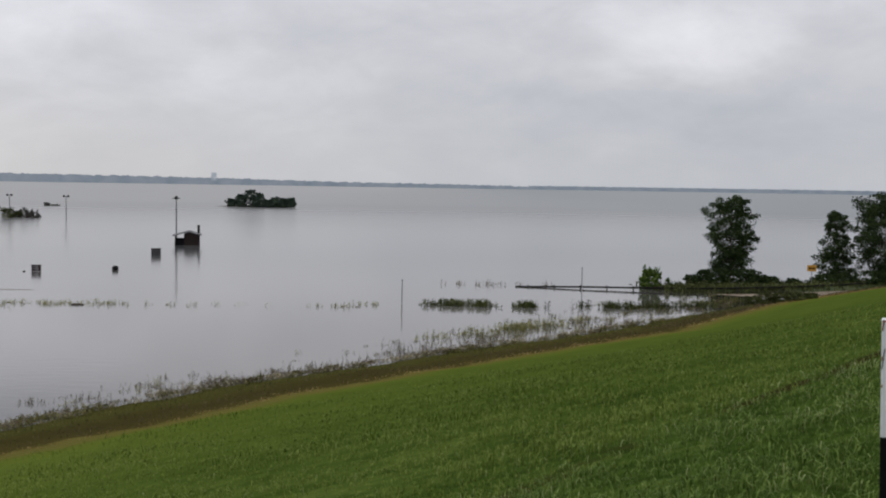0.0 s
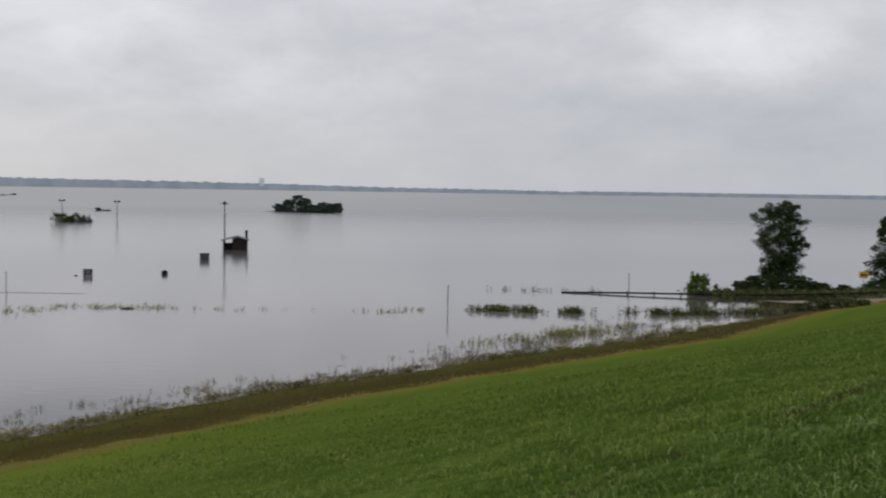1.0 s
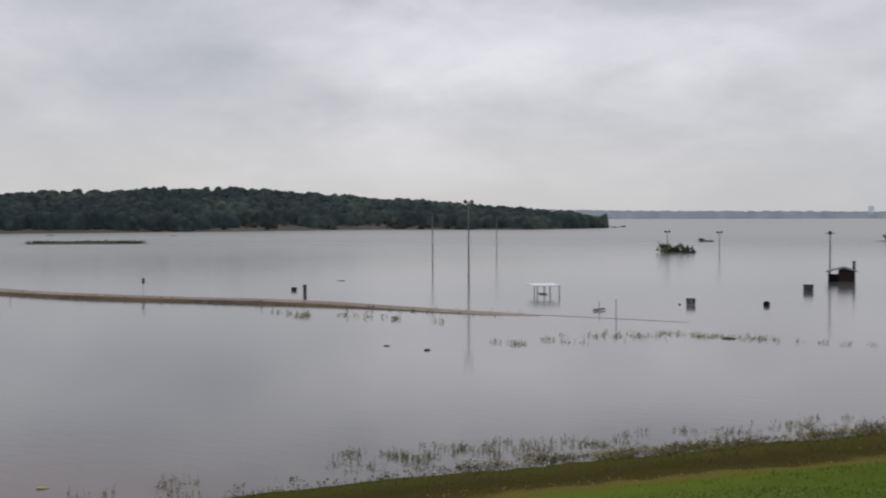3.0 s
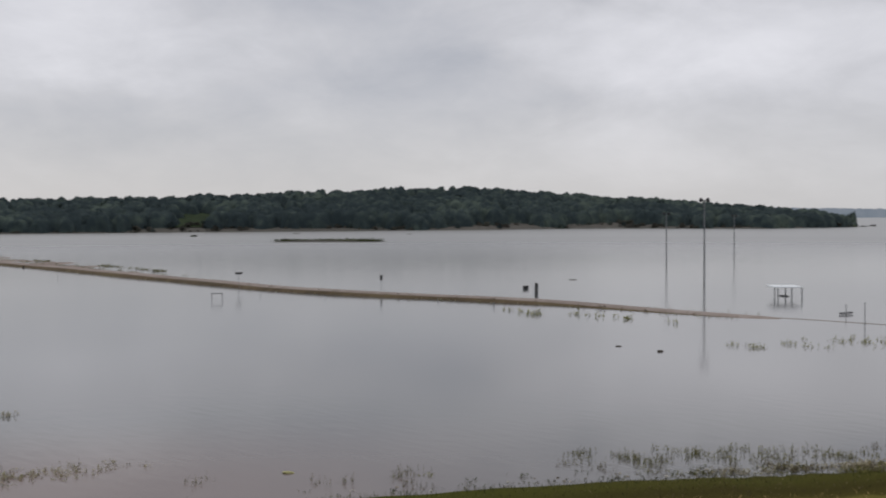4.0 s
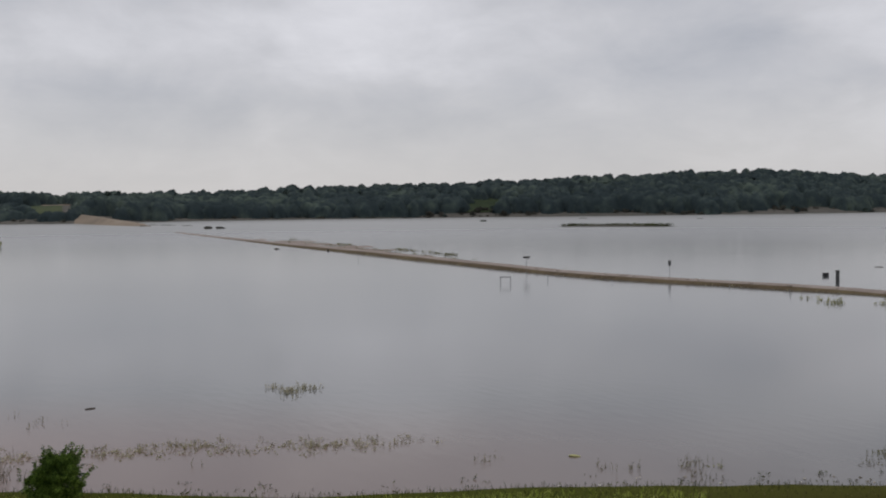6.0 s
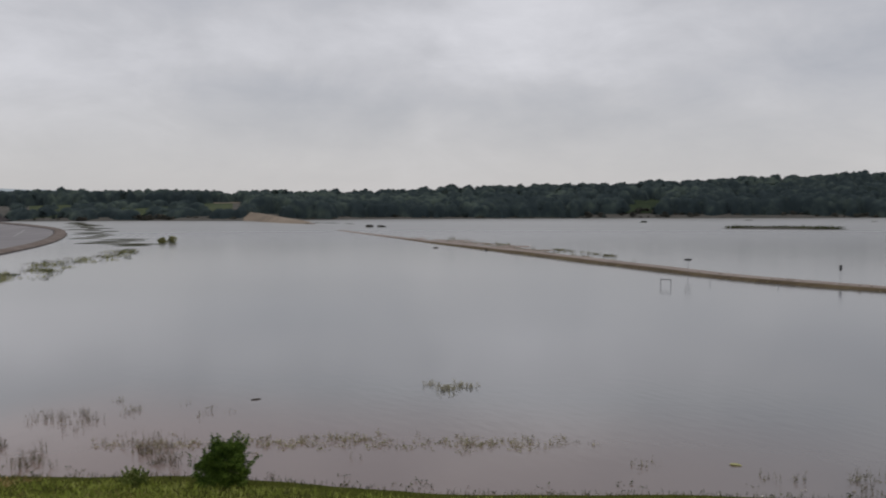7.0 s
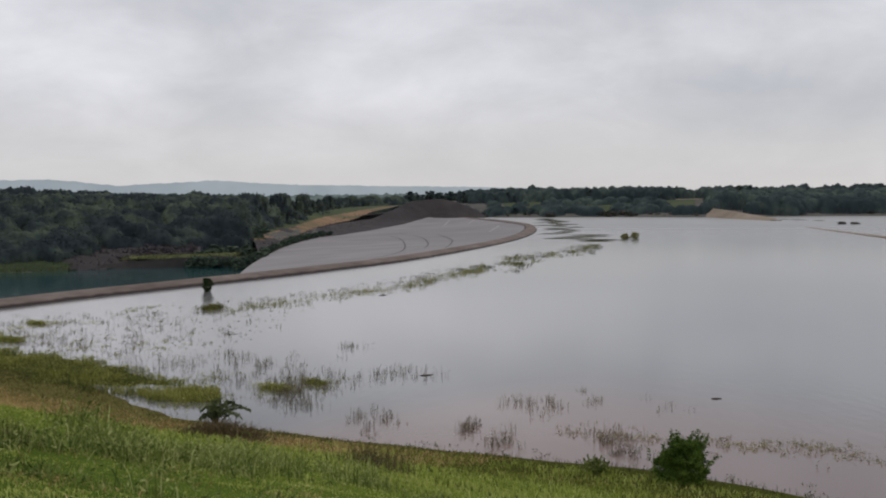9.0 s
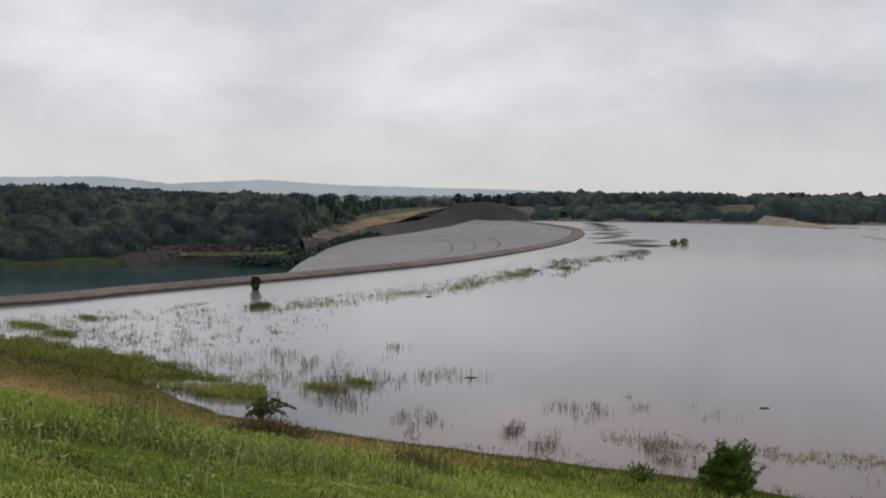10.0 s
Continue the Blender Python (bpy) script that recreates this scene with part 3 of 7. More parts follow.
def box(bm, sx, sy, sz, m=None, bevel=0.0):
    """A box whose base stands at the origin of m."""
    g = bmesh.ops.create_cube(bm, size=1.0, matrix=(m or Matrix()) @ Matrix.Translation((0, 0, sz / 2)) @ Matrix.Diagonal((sx, sy, sz, 1)))
    if bevel:
        es = list({e for v in g["verts"] for e in v.link_edges})
        bmesh.ops.bevel(bm, geom=es, offset=bevel, segments=1, affect="EDGES")
    return bm


def tube(bm, a, b, r1, r2=None, seg=8):
    a, b = Vector(a), Vector(b)
    d = b - a
    m = Matrix.Translation((a + b) / 2) @ d.to_track_quat("Z", "Y").to_matrix().to_4x4()
    bmesh.ops.create_cone(bm, cap_ends=True, segments=seg, radius1=r1, radius2=r1 if r2 is None else r2, depth=d.length, matrix=m)
    return bm


def spot(bearing, r, z=0.0):
    return Vector((math.sin(radians(bearing)) * r, math.cos(radians(bearing)) * r, z))


def smooth_line(pts, n):
    """Catmull-Rom through pts, n samples at even steps of length."""
    p = np.asarray(pts, float)
    p = np.vstack([2 * p[0] - p[1], p, 2 * p[-1] - p[-2]])
    out = []
    for i in range(1, len(p) - 2):
        for t in np.linspace(0, 1, 24, endpoint=False):
            a, b, c, d = p[i - 1], p[i], p[i + 1], p[i + 2]
            out.append(0.5 * (2 * b + (c - a) * t + (2 * a - 5 * b + 4 * c - d) * t * t + (3 * b - a - 3 * c + d) * t**3))
    out.append(p[-2])
    out = np.array(out)
    s = np.concatenate([[0], np.cumsum(np.linalg.norm(np.diff(out, axis=0), axis=1))])
    q = np.linspace(0, s[-1], n)
    return np.stack([np.interp(q, s, out[:, k]) for k in range(out.shape[1])], 1)


def grid_faces(nu, nv, wrap=False):
    i, j = np.meshgrid(np.arange(nu - 1), np.arange(nv if wrap else nv - 1), indexing="ij")
    a, b = i * nv + j, i * nv + (j + 1) % nv
    return np.stack([a, b, b + nv, a + nv], -1).reshape(-1, 4)


# ---- lie of the land ----
NX, NY = -0.788, 0.616  # from the crest towards the lake
S_SHORE = [-400, -140, -86, -70, -62, -57, -53, -47, -41, -36, -30, -23, -13, -4, 5, 13, 25, 38, 54, 71, 99, 129, 400]
D_SHORE = [50, 42, 34, 34, 33.8, 33.3, 32.2, 31.3, 32.4, 33.6, 35.8, 37.7, 38.2, 40.6, 42.6, 43.2, 43.8, 44.3, 42.8, 40.8, 39.5, 36.5, 30]
S_BAND = [-140, -78, -56, -48, -40, -33, -10, 20, 70, 95, 140]  # width of the bare band along the water
W_BAND = [12, 11.5, 8.5, 6.0, 5.7, 5.3, 5.2, 6.2, 6.2, 3.4, 2.8]
B_WOOD = [-100, -93, -89, -84.5, -80, -74, -70, -60, -52, -45, -38, -29.4, -25.8, -24.2, -23.9]
R_WOOD = [830, 800, 770, 765, 735, 790, 785, 800, 820, 845, 930, 895, 985, 1100, 3000]
H_WOOD = [13, 13, 14, 14, 14, 14.5, 17.5, 22.5, 31, 34, 27, 8.5, 1.5, 1.2, 0.5]
B_POOL = [-135, -119, -114, -110, -105, -103, -101, -98.5, -96.5, -94.5, -92]
R_POOL = [262, 272, 273, 287, 300, 345, 470, 650, 735, 790, 1000]
H_POOL = [6, 6, 6, 3.5, 2.5, 0, 0, 2, 4, 5, 5]
CREST = smooth_line([(-80, -78), (-102.4, -57.4), (-117.2, -51.5), (-135.4, -44.0), (-160, -34.2), (-199.5, -21.5), (-272, -7.5), (-341, 0.6), (-419, 3.9), (-497, 1.5), (-617, -16), (-722, -41.5), (-768, -64), (-790, -85)], 160) * 1.061
C_B = np.degrees(np.arctan2(CREST[:, 0], CREST[:, 1]))
C_R = np.hypot(CREST[:, 0], CREST[:, 1])
TIP = int(np.argmax(C_B))


def wob(x, y):
    return (np.sin(x * 0.31 + 1.3 * np.sin(y * 0.23)) + np.sin(y * 0.37 + 1.1 * np.sin(x * 0.19)) + 0.6 * np.sin((x + y) * 0.9) + 0.4 * np.sin(x * 1.7 - y * 1.3)) / 3


def below_weir(x, y):
    b, r = np.degrees(np.arctan2(x, y)), np.hypot(x, y)
    near = np.interp(b, C_B[: TIP + 1], C_R[: TIP + 1])
    far = np.interp(b, C_B[TIP:][::-1], C_R[TIP:][::-1], left=9e9)
    return (b < C_B[TIP]) & (b > -150) & (r > near) & (r < far)


def land(x, y):
    """Height of the ground; the lake stands at 0."""
    x, y = np.asarray(x, float), np.asarray(y, float)
    b, r = np.degrees(np.arctan2(x, y)), np.hypot(x, y)
    d, s = NX * x + NY * y, 0.616 * x + 0.788 * y
    d0 = np.interp(s, S_SHORE, D_SHORE) + 0.35 * wob(x, y)
    dg = d0 - np.interp(s, S_BAND, W_BAND)  # where the grass begins
    up = 0.6 + 8.8 * np.clip((dg - d) / np.maximum(dg - 2.0, 5), 0, None) ** 1.16
    bank = np.where(d < dg, np.minimum(up, 9.4), (d0 - d) * 0.6 / (d0 - dg))
    bank = np.where(d > d0, -np.minimum((d - d0) * 0.16, 3.5), bank)
    bank = np.where((d < -9), 9.4 - np.clip(-9 - d, 0, 45) * 0.28, bank)
    bank = bank + np.where((np.abs(bank) < 0.3) & (s > 14) & (r > 3), 0.045 * wob(x * 2.1, y * 2.1) + 0.02 * wob(x * 5 + 1, y * 5), 0)
    bank = bank + np.where((bank > 0.3) & (r > 3), 0.05 * wob(x * 2.1, y * 2.1), 0)
    rw = np.interp(b, B_WOOD, R_WOOD, left=9e9, right=9e9)
    hw = np.interp(b, B_WOOD, H_WOOD)
    e = r - rw + 6 * wob(x * 0.05, y * 0.05)
    wood = np.where(e < 0, np.maximum(e * 0.05, -3.5), hw * (1 - np.exp(-np.clip(e, 0, None) * np.interp(b, [-68, -58, -40, -34], [0.2, 0.27, 0.27, 0.2]) / hw)))
    wood = np.where(e > np.interp(b, [-34, -29, -26, -24], [4000, 260, 60, 25]), -3.0, wood)
    z = np.maximum(bank, wood)
    rp = np.interp(b, B_POOL, R_POOL)
    hp = np.interp(b, B_POOL, H_POOL)
    e = r - rp
    val = np.where(e < 0, -8.0, -5.6 + (hp + 5.6) * (1 - np.exp(-np.clip(e, 0, None) * 0.16 / (hp + 5.6))))
    return np.where(below_weir(x, y), val, z)


def build_ground():
    fine = np.arange(-128, 34, 0.9)
    bear = np.concatenate([np.arange(34, 232, 6.0), fine])
    rad = np.concatenate([np.arange(0.5, 75, 0.6), np.geomspace(76, 4900, 95)])
    B, R = np.meshgrid(np.radians(bear), rad, indexing="ij")
    x, y = np.sin(B) * R, np.cos(B) * R
    z = land(x, y)
    v = np.stack([x, y, z], -1).reshape(-1, 3)
    nr = len(rad)
    f = grid_faces(len(bear), nr)
    last = (len(bear) - 1) * nr
    j = np.arange(nr - 1)
    f = np.vstack([f, np.stack([last + j, last + j + 1, j + 1, j], -1)])
    f = f[:, ::-1]
    cen = v[f].mean(1)
    fm = (np.hypot(cen[:, 0], cen[:, 1]) > 230).astype(int)
    hub = len(v)
    v = np.vstack([v, [[0, 0, float(land(np.array([0.01]), np.array([0.01]))[0])]]])
    ring = [i * nr for i in range(len(bear))]
    faces = [tuple(q) for q in f] + [(hub, ring[(i + 1) % len(ring)], ring[i]) for i in range(len(ring))]
    fm = list(fm) + [0] * len(ring)
    ob = put("ground", v, faces, [M_BANK, M_LAND], smooth=True, face_mats=fm)
    tagged(ob, "grassed dam slope with bare muddy shore, wooded land beyond the lake", "ground", kind="structure")


build_ground()


def build_water():
    pts = []
    for s in np.linspace(900, -90, 40):
        d = np.interp(s, S_SHORE, D_SHORE) - 4.0
        pts.append((NX * d + 0.616 * s, NY * d + 0.788 * s))
    pts += [tuple(p) for p in CREST[4:]]
    pts += [(-900, -140), (-1150, -120), (-1300, 900), (-2600, 3000), (-1500, 4200), (0, 4600), (1800, 4300), (3300, 3000), (2500, 1500)]
    bm = bmesh.new()
    face = bm.faces.new([bm.verts.new((x, y, 0)) for x, y in pts])
    bm.normal_update()
    if face.normal.z < 0:
        face.normal_flip()
    bmesh.ops.triangulate(bm, faces=bm.faces[:])
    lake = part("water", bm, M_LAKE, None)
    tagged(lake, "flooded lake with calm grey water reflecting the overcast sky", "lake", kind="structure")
    bm = bmesh.new()
    ring = [spot(b, r, -5) for b, r in ((-104.5, 200), (-107, 150), (-112, 140), (-119, 128), (-135, 110), (-135, 300), (-119, 300), (-110, 310), (-104.5, 330))]
    bm.faces.new([bm.verts.new(p) for p in ring])
    bm.normal_update()
    for fc in bm.faces:
        if fc.normal.z < 0:
            fc.normal_flip()
    bmesh.ops.triangulate(bm, faces=bm.faces[:])
    pool = part("water_pool", bm, M_POOL, None)
    tagged(pool, "dark teal stilling pool below the spillway weir", "pool", kind="structure")


build_water()


def ribbon(name, left, right, zl, zr, n, mats, label, category, rough_amp=0.0, cross=5, kind="structure", parent=None, drape=None, floor=-0.3):
    """A sheet between two lines."""
    a, b = smooth_line(left, n), smooth_line(right, n)
    za, zb = np.interp(np.linspace(0, 1, n), np.linspace(0, 1, len(zl)), zl), np.interp(np.linspace(0, 1, n), np.linspace(0, 1, len(zr)), zr)
    k = np.linspace(0, 1, cross)[None, :, None]
    A, Bq = np.column_stack([a, za])[:, None, :], np.column_stack([b, zb])[:, None, :]
    v = A * (1 - k) + Bq * k
    if drape is not None:
        v[..., 2] = np.maximum(land(v[..., 0], v[..., 1]), floor) + drape
    if rough_amp:
        v[..., 2] += rough_amp * wob(v[..., 0] * 0.8, v[..., 1] * 0.8)
    ob = put(name, v.reshape(-1, 3), grid_faces(n, cross), mats, parent, smooth=True)
    return tagged(ob, label, category, kind=kind) if category else ob


# ---- spillway ----
def build_weir():
    base = empty("spillway_weir", pose(-300, -2, 0), "long curved concrete overflow weir with a rounded crest and a pale sloping apron", "weir", kind="structure")
    base["kind"] = "structure"
    t = np.gradient(CREST, axis=0)
    t /= np.linalg.norm(t, axis=1, keepdims=True)
    out = np.stack([t[:, 1], -t[:, 0]], 1)  # to the right of the way: the lake side
    prof = [(3.1, -3.0), (3.1, -0.1), (2.9, 0.14), (2.3, 0.36), (1.5, 0.54), (0.4, 0.68), (-0.5, 0.71), (-1.2, 0.62), (-2.2, 0.4), (-3.4, 0.1), (-5.0, -0.4), (-7.0, -1.6)]
    slim = np.interp(np.linspace(0, 1, len(CREST)), [0, 0.3, 0.55], [1, 1, 0.35])[:, None]  # the face towards the lake is broadest at the near end
    v = np.stack([np.column_stack([CREST + out * o * (slim if o > 0 else 1), np.full(len(CREST), z)]) for o, z in prof], 1)
    w = v - np.array([-300, -2, 0])
    put("crest_wall", w.reshape(-1, 3), grid_faces(len(CREST), len(prof)), M_CONC, base, "brown-stained rounded concrete crest", smooth=True)
    # apron
    inner = smooth_line([spot(-119, 150).xy, spot(-112, 168).xy, spot(-107, 195).xy, spot(-105.4, 218).xy, spot(-104.1, 285).xy, spot(-102.3, 392).xy, spot(-100.5, 510).xy, spot(-98.7, 590).xy, spot(-96.8, 660).xy, spot(-95.0, 735).xy], 120)
    zi = np.interp(np.linspace(0, 1, 120), [0, 0.06, 0.11, 0.14, 0.24, 0.4, 0.56, 0.68, 0.78, 0.9, 1], [-7, -6.6, -4.8, -3.8, -3.8, -3.6, -4.1, -5.0, -4.6, -2.4, 1.3])
    top = (CREST - out * 0.5)[12:150]
    top = smooth_line(top[::6], 120)
    k = np.linspace(0, 1, 26)
    drop = 0.25 * k + 0.75 * k**0.7
    v = np.zeros((120, 26, 3))
    v[..., :2] = top[:, None, :] * (1 - k)[None, :, None] + inner[:, None, :] * k[None, :, None]
    v[..., 2] = 0.4 * (1 - drop)[None, :] + zi[:, None] * drop[None, :]
    w = v - np.array([-300, -2, 0])
    put("apron", w.reshape(-1, 3), grid_faces(120, 26), M_APRON, base, "pale grey concrete apron", smooth=True)
    flat = v.reshape(-1, 3)

    def on_apron(name, pts, wide, mat, lab):
        a = smooth_line(pts, 40)
        z = np.array([flat[np.argmin(((flat[:, :2] - q) ** 2).sum(1)), 2] for q in a])
        z = np.convolve(np.pad(z, 4, mode="edge"), np.ones(9) / 9, mode="valid") + 0.10
        side = np.gradient(a, axis=0)
        side /= np.linalg.norm(side, axis=1, keepdims=True)
        off = np.stack([side[:, 1], -side[:, 0]], 1) * (wide * np.sin(np.linspace(0.25, 2.9, 40)) ** 0.5)[:, None]
        w = np.stack([np.column_stack([a - off, z]), np.column_stack([a + off, z])], 1) - np.array([-300, -2, 0])
        put(name, w.reshape(-1, 3), grid_faces(40, 2), mat, base, lab)

    for pts in (((-447, -55.7), (-400, -46.5), (-357, -39.8), (-302, -33.3), (-268, -31.4), (-240, -34)), ((-479, -55.1), (-404, -38.7), (-330, -29.1), (-287, -26.3)), ((-429, -34.1), (-357, -23.8), (-312, -20.8), (-275, -19.9))):
        on_apron("expansion_joint", pts, 0.2, M_JOINT, "dark curved joint")
    for pts in (((-600, -44.5), (-660, -46.6), (-712, -48.4)), ((-620, -31.3), (-660, -31.2), (-704, -31.1)), ((-430, -13.3), (-480, -12.4), (-535, -11.6))):
        on_apron("lime_streak", pts, 0.4, M_STREAK, "pale lime streak")


build_weir()


def heap(name, line, foot_front, foot_back, mats, label, category, amp=0.6, n=60, m=14, kind="structure"):
    """A ridge: crest line of (x, y, z), with feet in front and behind."""
    c, a, b = smooth_line(line, n), smooth_line(foot_front, n), smooth_line(foot_back, n)
    k = np.linspace(0, 1, m)[None, :, None]
    ease = k**0.9
    v = np.concatenate([a[:, None] * (1 - ease) + c[:, None] * ease, (c[:, None] * (1 - k) + b[:, None] * k)[:, 1:]], 1)
    v[..., 2] += amp * wob(v[..., 0] * 0.6, v[..., 1] * 0.6)
    return tagged(put(name, v.reshape(-1, 3), grid_faces(n, 2 * m - 1), mats, smooth=True), label, category, kind=kind)


def at(bearing, r, el):
    """Place at that bearing, range and angle of sight from the crest."""
    return tuple(spot(bearing, r, 11 + r * math.tan(radians(el))))


heap("rock_bank", [at(-104.2, 330, -2.0), at(-102.3, 430, -1.75), at(-100.2, 585, -1.16), at(-98.2, 690, -0.86), at(-97.2, 715, -0.48), at(-96.3, 740, -0.06), at(-95.1, 755, 0.2), at(-94, 765, 0.12), at(-92.8, 775, -0.25), at(-92.0, 780, -0.7)],
     [(*spot(-104.0, 292).xy, -4.7), (*spot(-102.3, 390).xy, -3.8), (*spot(-100.5, 506).xy, -4.1), (*spot(-98.7, 586).xy, -5.0), (*spot(-97.6, 625).xy, -4.9), (*spot(-96.8, 656).xy, -4.6), (*spot(-95.2, 728).xy, 0.4), (*spot(-94, 745).xy, -0.5), (*spot(-92.8, 760).xy, -0.8), (*spot(-92, 770).xy, -1)],
     [(*spot(-105, 380).xy, 0), (*spot(-102.6, 480).xy, 0), (*spot(-100.6, 640).xy, 0), (*spot(-98.6, 760).xy, 0), (*spot(-97.6, 790).xy, 0), (*spot(-96.6, 820).xy, 0), (*spot(-95, 840).xy, 0), (*spot(-93.5, 840).xy, 0), (*spot(-92.5, 830).xy, 0), (*spot(-91.5, 800).xy, -1)],
     M_ROCK, "dark brown riprap embankment beside the spillway apron", "rock embankment", amp=0.8)
NEAR = [at(-104.3, 336, -2.0), at(-102.3, 440, -1.72), at(-100.2, 595, -1.14), at(-98.2, 705, -0.84), at(-96.7, 760, -0.16)]
BACK = [at(-104.2, 410, -1.5), at(-102.2, 560, -0.95), at(-100.0, 740, -0.42), at(-98.0, 860, -0.2), at(-96.4, 900, -0.1)]
MIDL = [tuple(u * 0.45 + w * 0.55 for u, w in zip(p, q)) for p, q in zip(NEAR, BACK)]
for name, low, high, mat, lab in (("dirt_terrace", NEAR, MIDL, M_DIRT, "bare orange dirt terrace above the spillway"), ("grass_strip", MIDL, BACK, M_MEADOW, "dull green grass strip between the dirt terrace and the woods")):
    ribbon(name, [p[:2] for p in low], [p[:2] for p in high], [p[2] for p in low], [p[2] for p in high], 40, mat, lab, name.replace("_", " "), rough_amp=0.3, cross=7)
ribbon("ledge_top", [spot(-110.6, 285).xy, spot(-108, 285).xy, spot(-105.2, 290).xy], [spot(-110.6, 296).xy, spot(-108, 297).xy, spot(-105.2, 301).xy], [-2.8, -2.7, -2.7], [-2.4, -2.3, -2.3], 24, M_PALEGRASS, "flat pale grassy ledge above the pool", "ledge", cross=4, rough_amp=0.1)
heap("ledge_wall", [(*spot(-112.6, 283).xy, -4.9), (*spot(-111.0, 284).xy, -3.3), (*spot(-110.0, 284).xy, -2.8), (*spot(-108, 284).xy, -2.75), (*spot(-105.2, 288).xy, -2.75)], [(*spot(-112.8, 281).xy, -5.4), (*spot(-111.2, 281).xy, -5.4), (*spot(-110.2, 281).xy, -5.4), (*spot(-108, 281).xy, -5.4), (*spot(-105.2, 284).xy, -5.4)], [(*spot(-112.5, 288).xy, -5.0), (*spot(-110.9, 290).xy, -3.6), (*spot(-109.8, 290).xy, -3.4), (*spot(-108, 290).xy, -3.4), (*spot(-105.2, 293).xy, -3.4)], M_WETROCK, "dark riprap wall at the edge of the pool", "rock wall", amp=0.55)
heap("riprap_slope", [(*spot(-114.6, 297).xy, -2.2), (*spot(-113.2, 306).xy, 0.6), (*spot(-112.2, 318).xy, 1.9), (*spot(-110.8, 325).xy, 2.4), (*spot(-109, 325).xy, 1.6), (*spot(-107, 322).xy, 0.4)], [(*spot(-114.8, 282).xy, -5.3), (*spot(-113.4, 280).xy, -5.3), (*spot(-112.2, 280).xy, -5.3), (*spot(-110.8, 285).xy, -4), (*spot(-109, 300).xy, -2.8), (*spot(-107, 304).xy, -2.6)], [(*spot(-114.6, 330).xy, -2), (*spot(-113.2, 340).xy, 0), (*spot(-112.2, 345).xy, 0), (*spot(-110.8, 350).xy, 0), (*spot(-109, 350).xy, 0), (*spot(-107, 345).xy, -1)], M_ROCK, "slope of dark loose rock under the trees", "riprap", amp=0.6)
ribbon("pool_meadow", [spot(-124, 268).xy, spot(-119, 271).xy, spot(-116, 272).xy, spot(-113.6, 276).xy], [spot(-124, 312).xy, spot(-119, 312).xy, spot(-116, 312).xy, spot(-113.2, 304).xy], [-5.3, -5.3, -5.3, -5.3], [-2.0, -2.0, -2.0, -3.0], 30, M_PASTURE, "rough green meadow strip beside the pool", "meadow", cross=8, drape=0.25, floor=-9)
ribbon("green_slope", [spot(-107.2, 300).xy, spot(-105.6, 302).xy, spot(-104.4, 318).xy, spot(-103.2, 372).xy], [spot(-107.4, 352).xy, spot(-105.4, 372).xy, spot(-104.2, 400).xy, spot(-103.2, 440).xy], [-4.5, -4.2, -4.0, -3.6], [1.0, 0.6, 0.2, -0.6], 30, M_MEADOW, "green overgrown slope beside the spillway apron", "slope", cross=8, rough_amp=0.4)

def loose_rocks(name, b0, b1, line_b, line_r0, line_r1, z0, z1, count, size, seed, label):
    q = np.random.default_rng(seed)
    bb, k = q.uniform(b0, b1, count), q.uniform(0, 1, count)
    rr = np.interp(bb, line_b, line_r0) * (1 - k) + np.interp(bb, line_b, line_r1) * k
    zz = np.interp(bb, line_b, z0) * (1 - k) + np.interp(bb, line_b, z1) * k
    c = np.column_stack([np.sin(np.radians(bb)) * rr, np.cos(np.radians(bb)) * rr, zz])
    base = np.array([(1, 0, 0), (-1, 0, 0), (0, 1, 0), (0, -1, 0), (0, 0, 1), (0, 0, -1)], float)
    v = base[None] * q.uniform(0.5, 1.3, (count, 6, 1)) * (size * q.uniform(0.4, 1.3, count))[:, None, None] + q.normal(size=(count, 6, 3)) * size * 0.12 + c[:, None]
    f = np.array([(0, 2, 4), (2, 1, 4), (1, 3, 4), (3, 0, 4), (2, 0, 5), (1, 2, 5), (3, 1, 5), (0, 3, 5)])
    F = (np.arange(count)[:, None, None] * 6 + f[None]).reshape(-1, 3)
    tagged(put(name, v.reshape(-1, 3), F, M_LOOSE), label, "rocks", kind="stuff")


loose_rocks("loose_rocks", -114.4, -107.2, [-114.6, -113.2, -112.2, -110.8, -109, -107], [282, 280, 280, 285, 300, 304], [297, 306, 318, 325, 325, 322], [-5.1, -5.1, -5.1, -3.8, -2.0, -1.8], [-2.1, 0.7, 2.0, 2.5, 1.7, 0.5], 1300, 0.42, 61, "dark broken rocks on the riprap slope")
loose_rocks("loose_rocks", -104, -92.4, [-104, -102.3, -100.5, -98.7, -96.8, -95.2, -94, -92.8, -92], [293, 391, 507, 587, 657, 729, 746, 761, 771], [330, 430, 583, 688, 738, 754, 764, 774, 780], [-4.0, -3.0, -2.0, -1.2, -0.4, 1.0, -0.3, -0.6, -0.8], [-0.4, -2.0, 0.4, 5.1, 11.4, 14.2, 12, 6.2, 0.9], 600, 0.24, 62, "dark broken rocks on the spillway embankment")


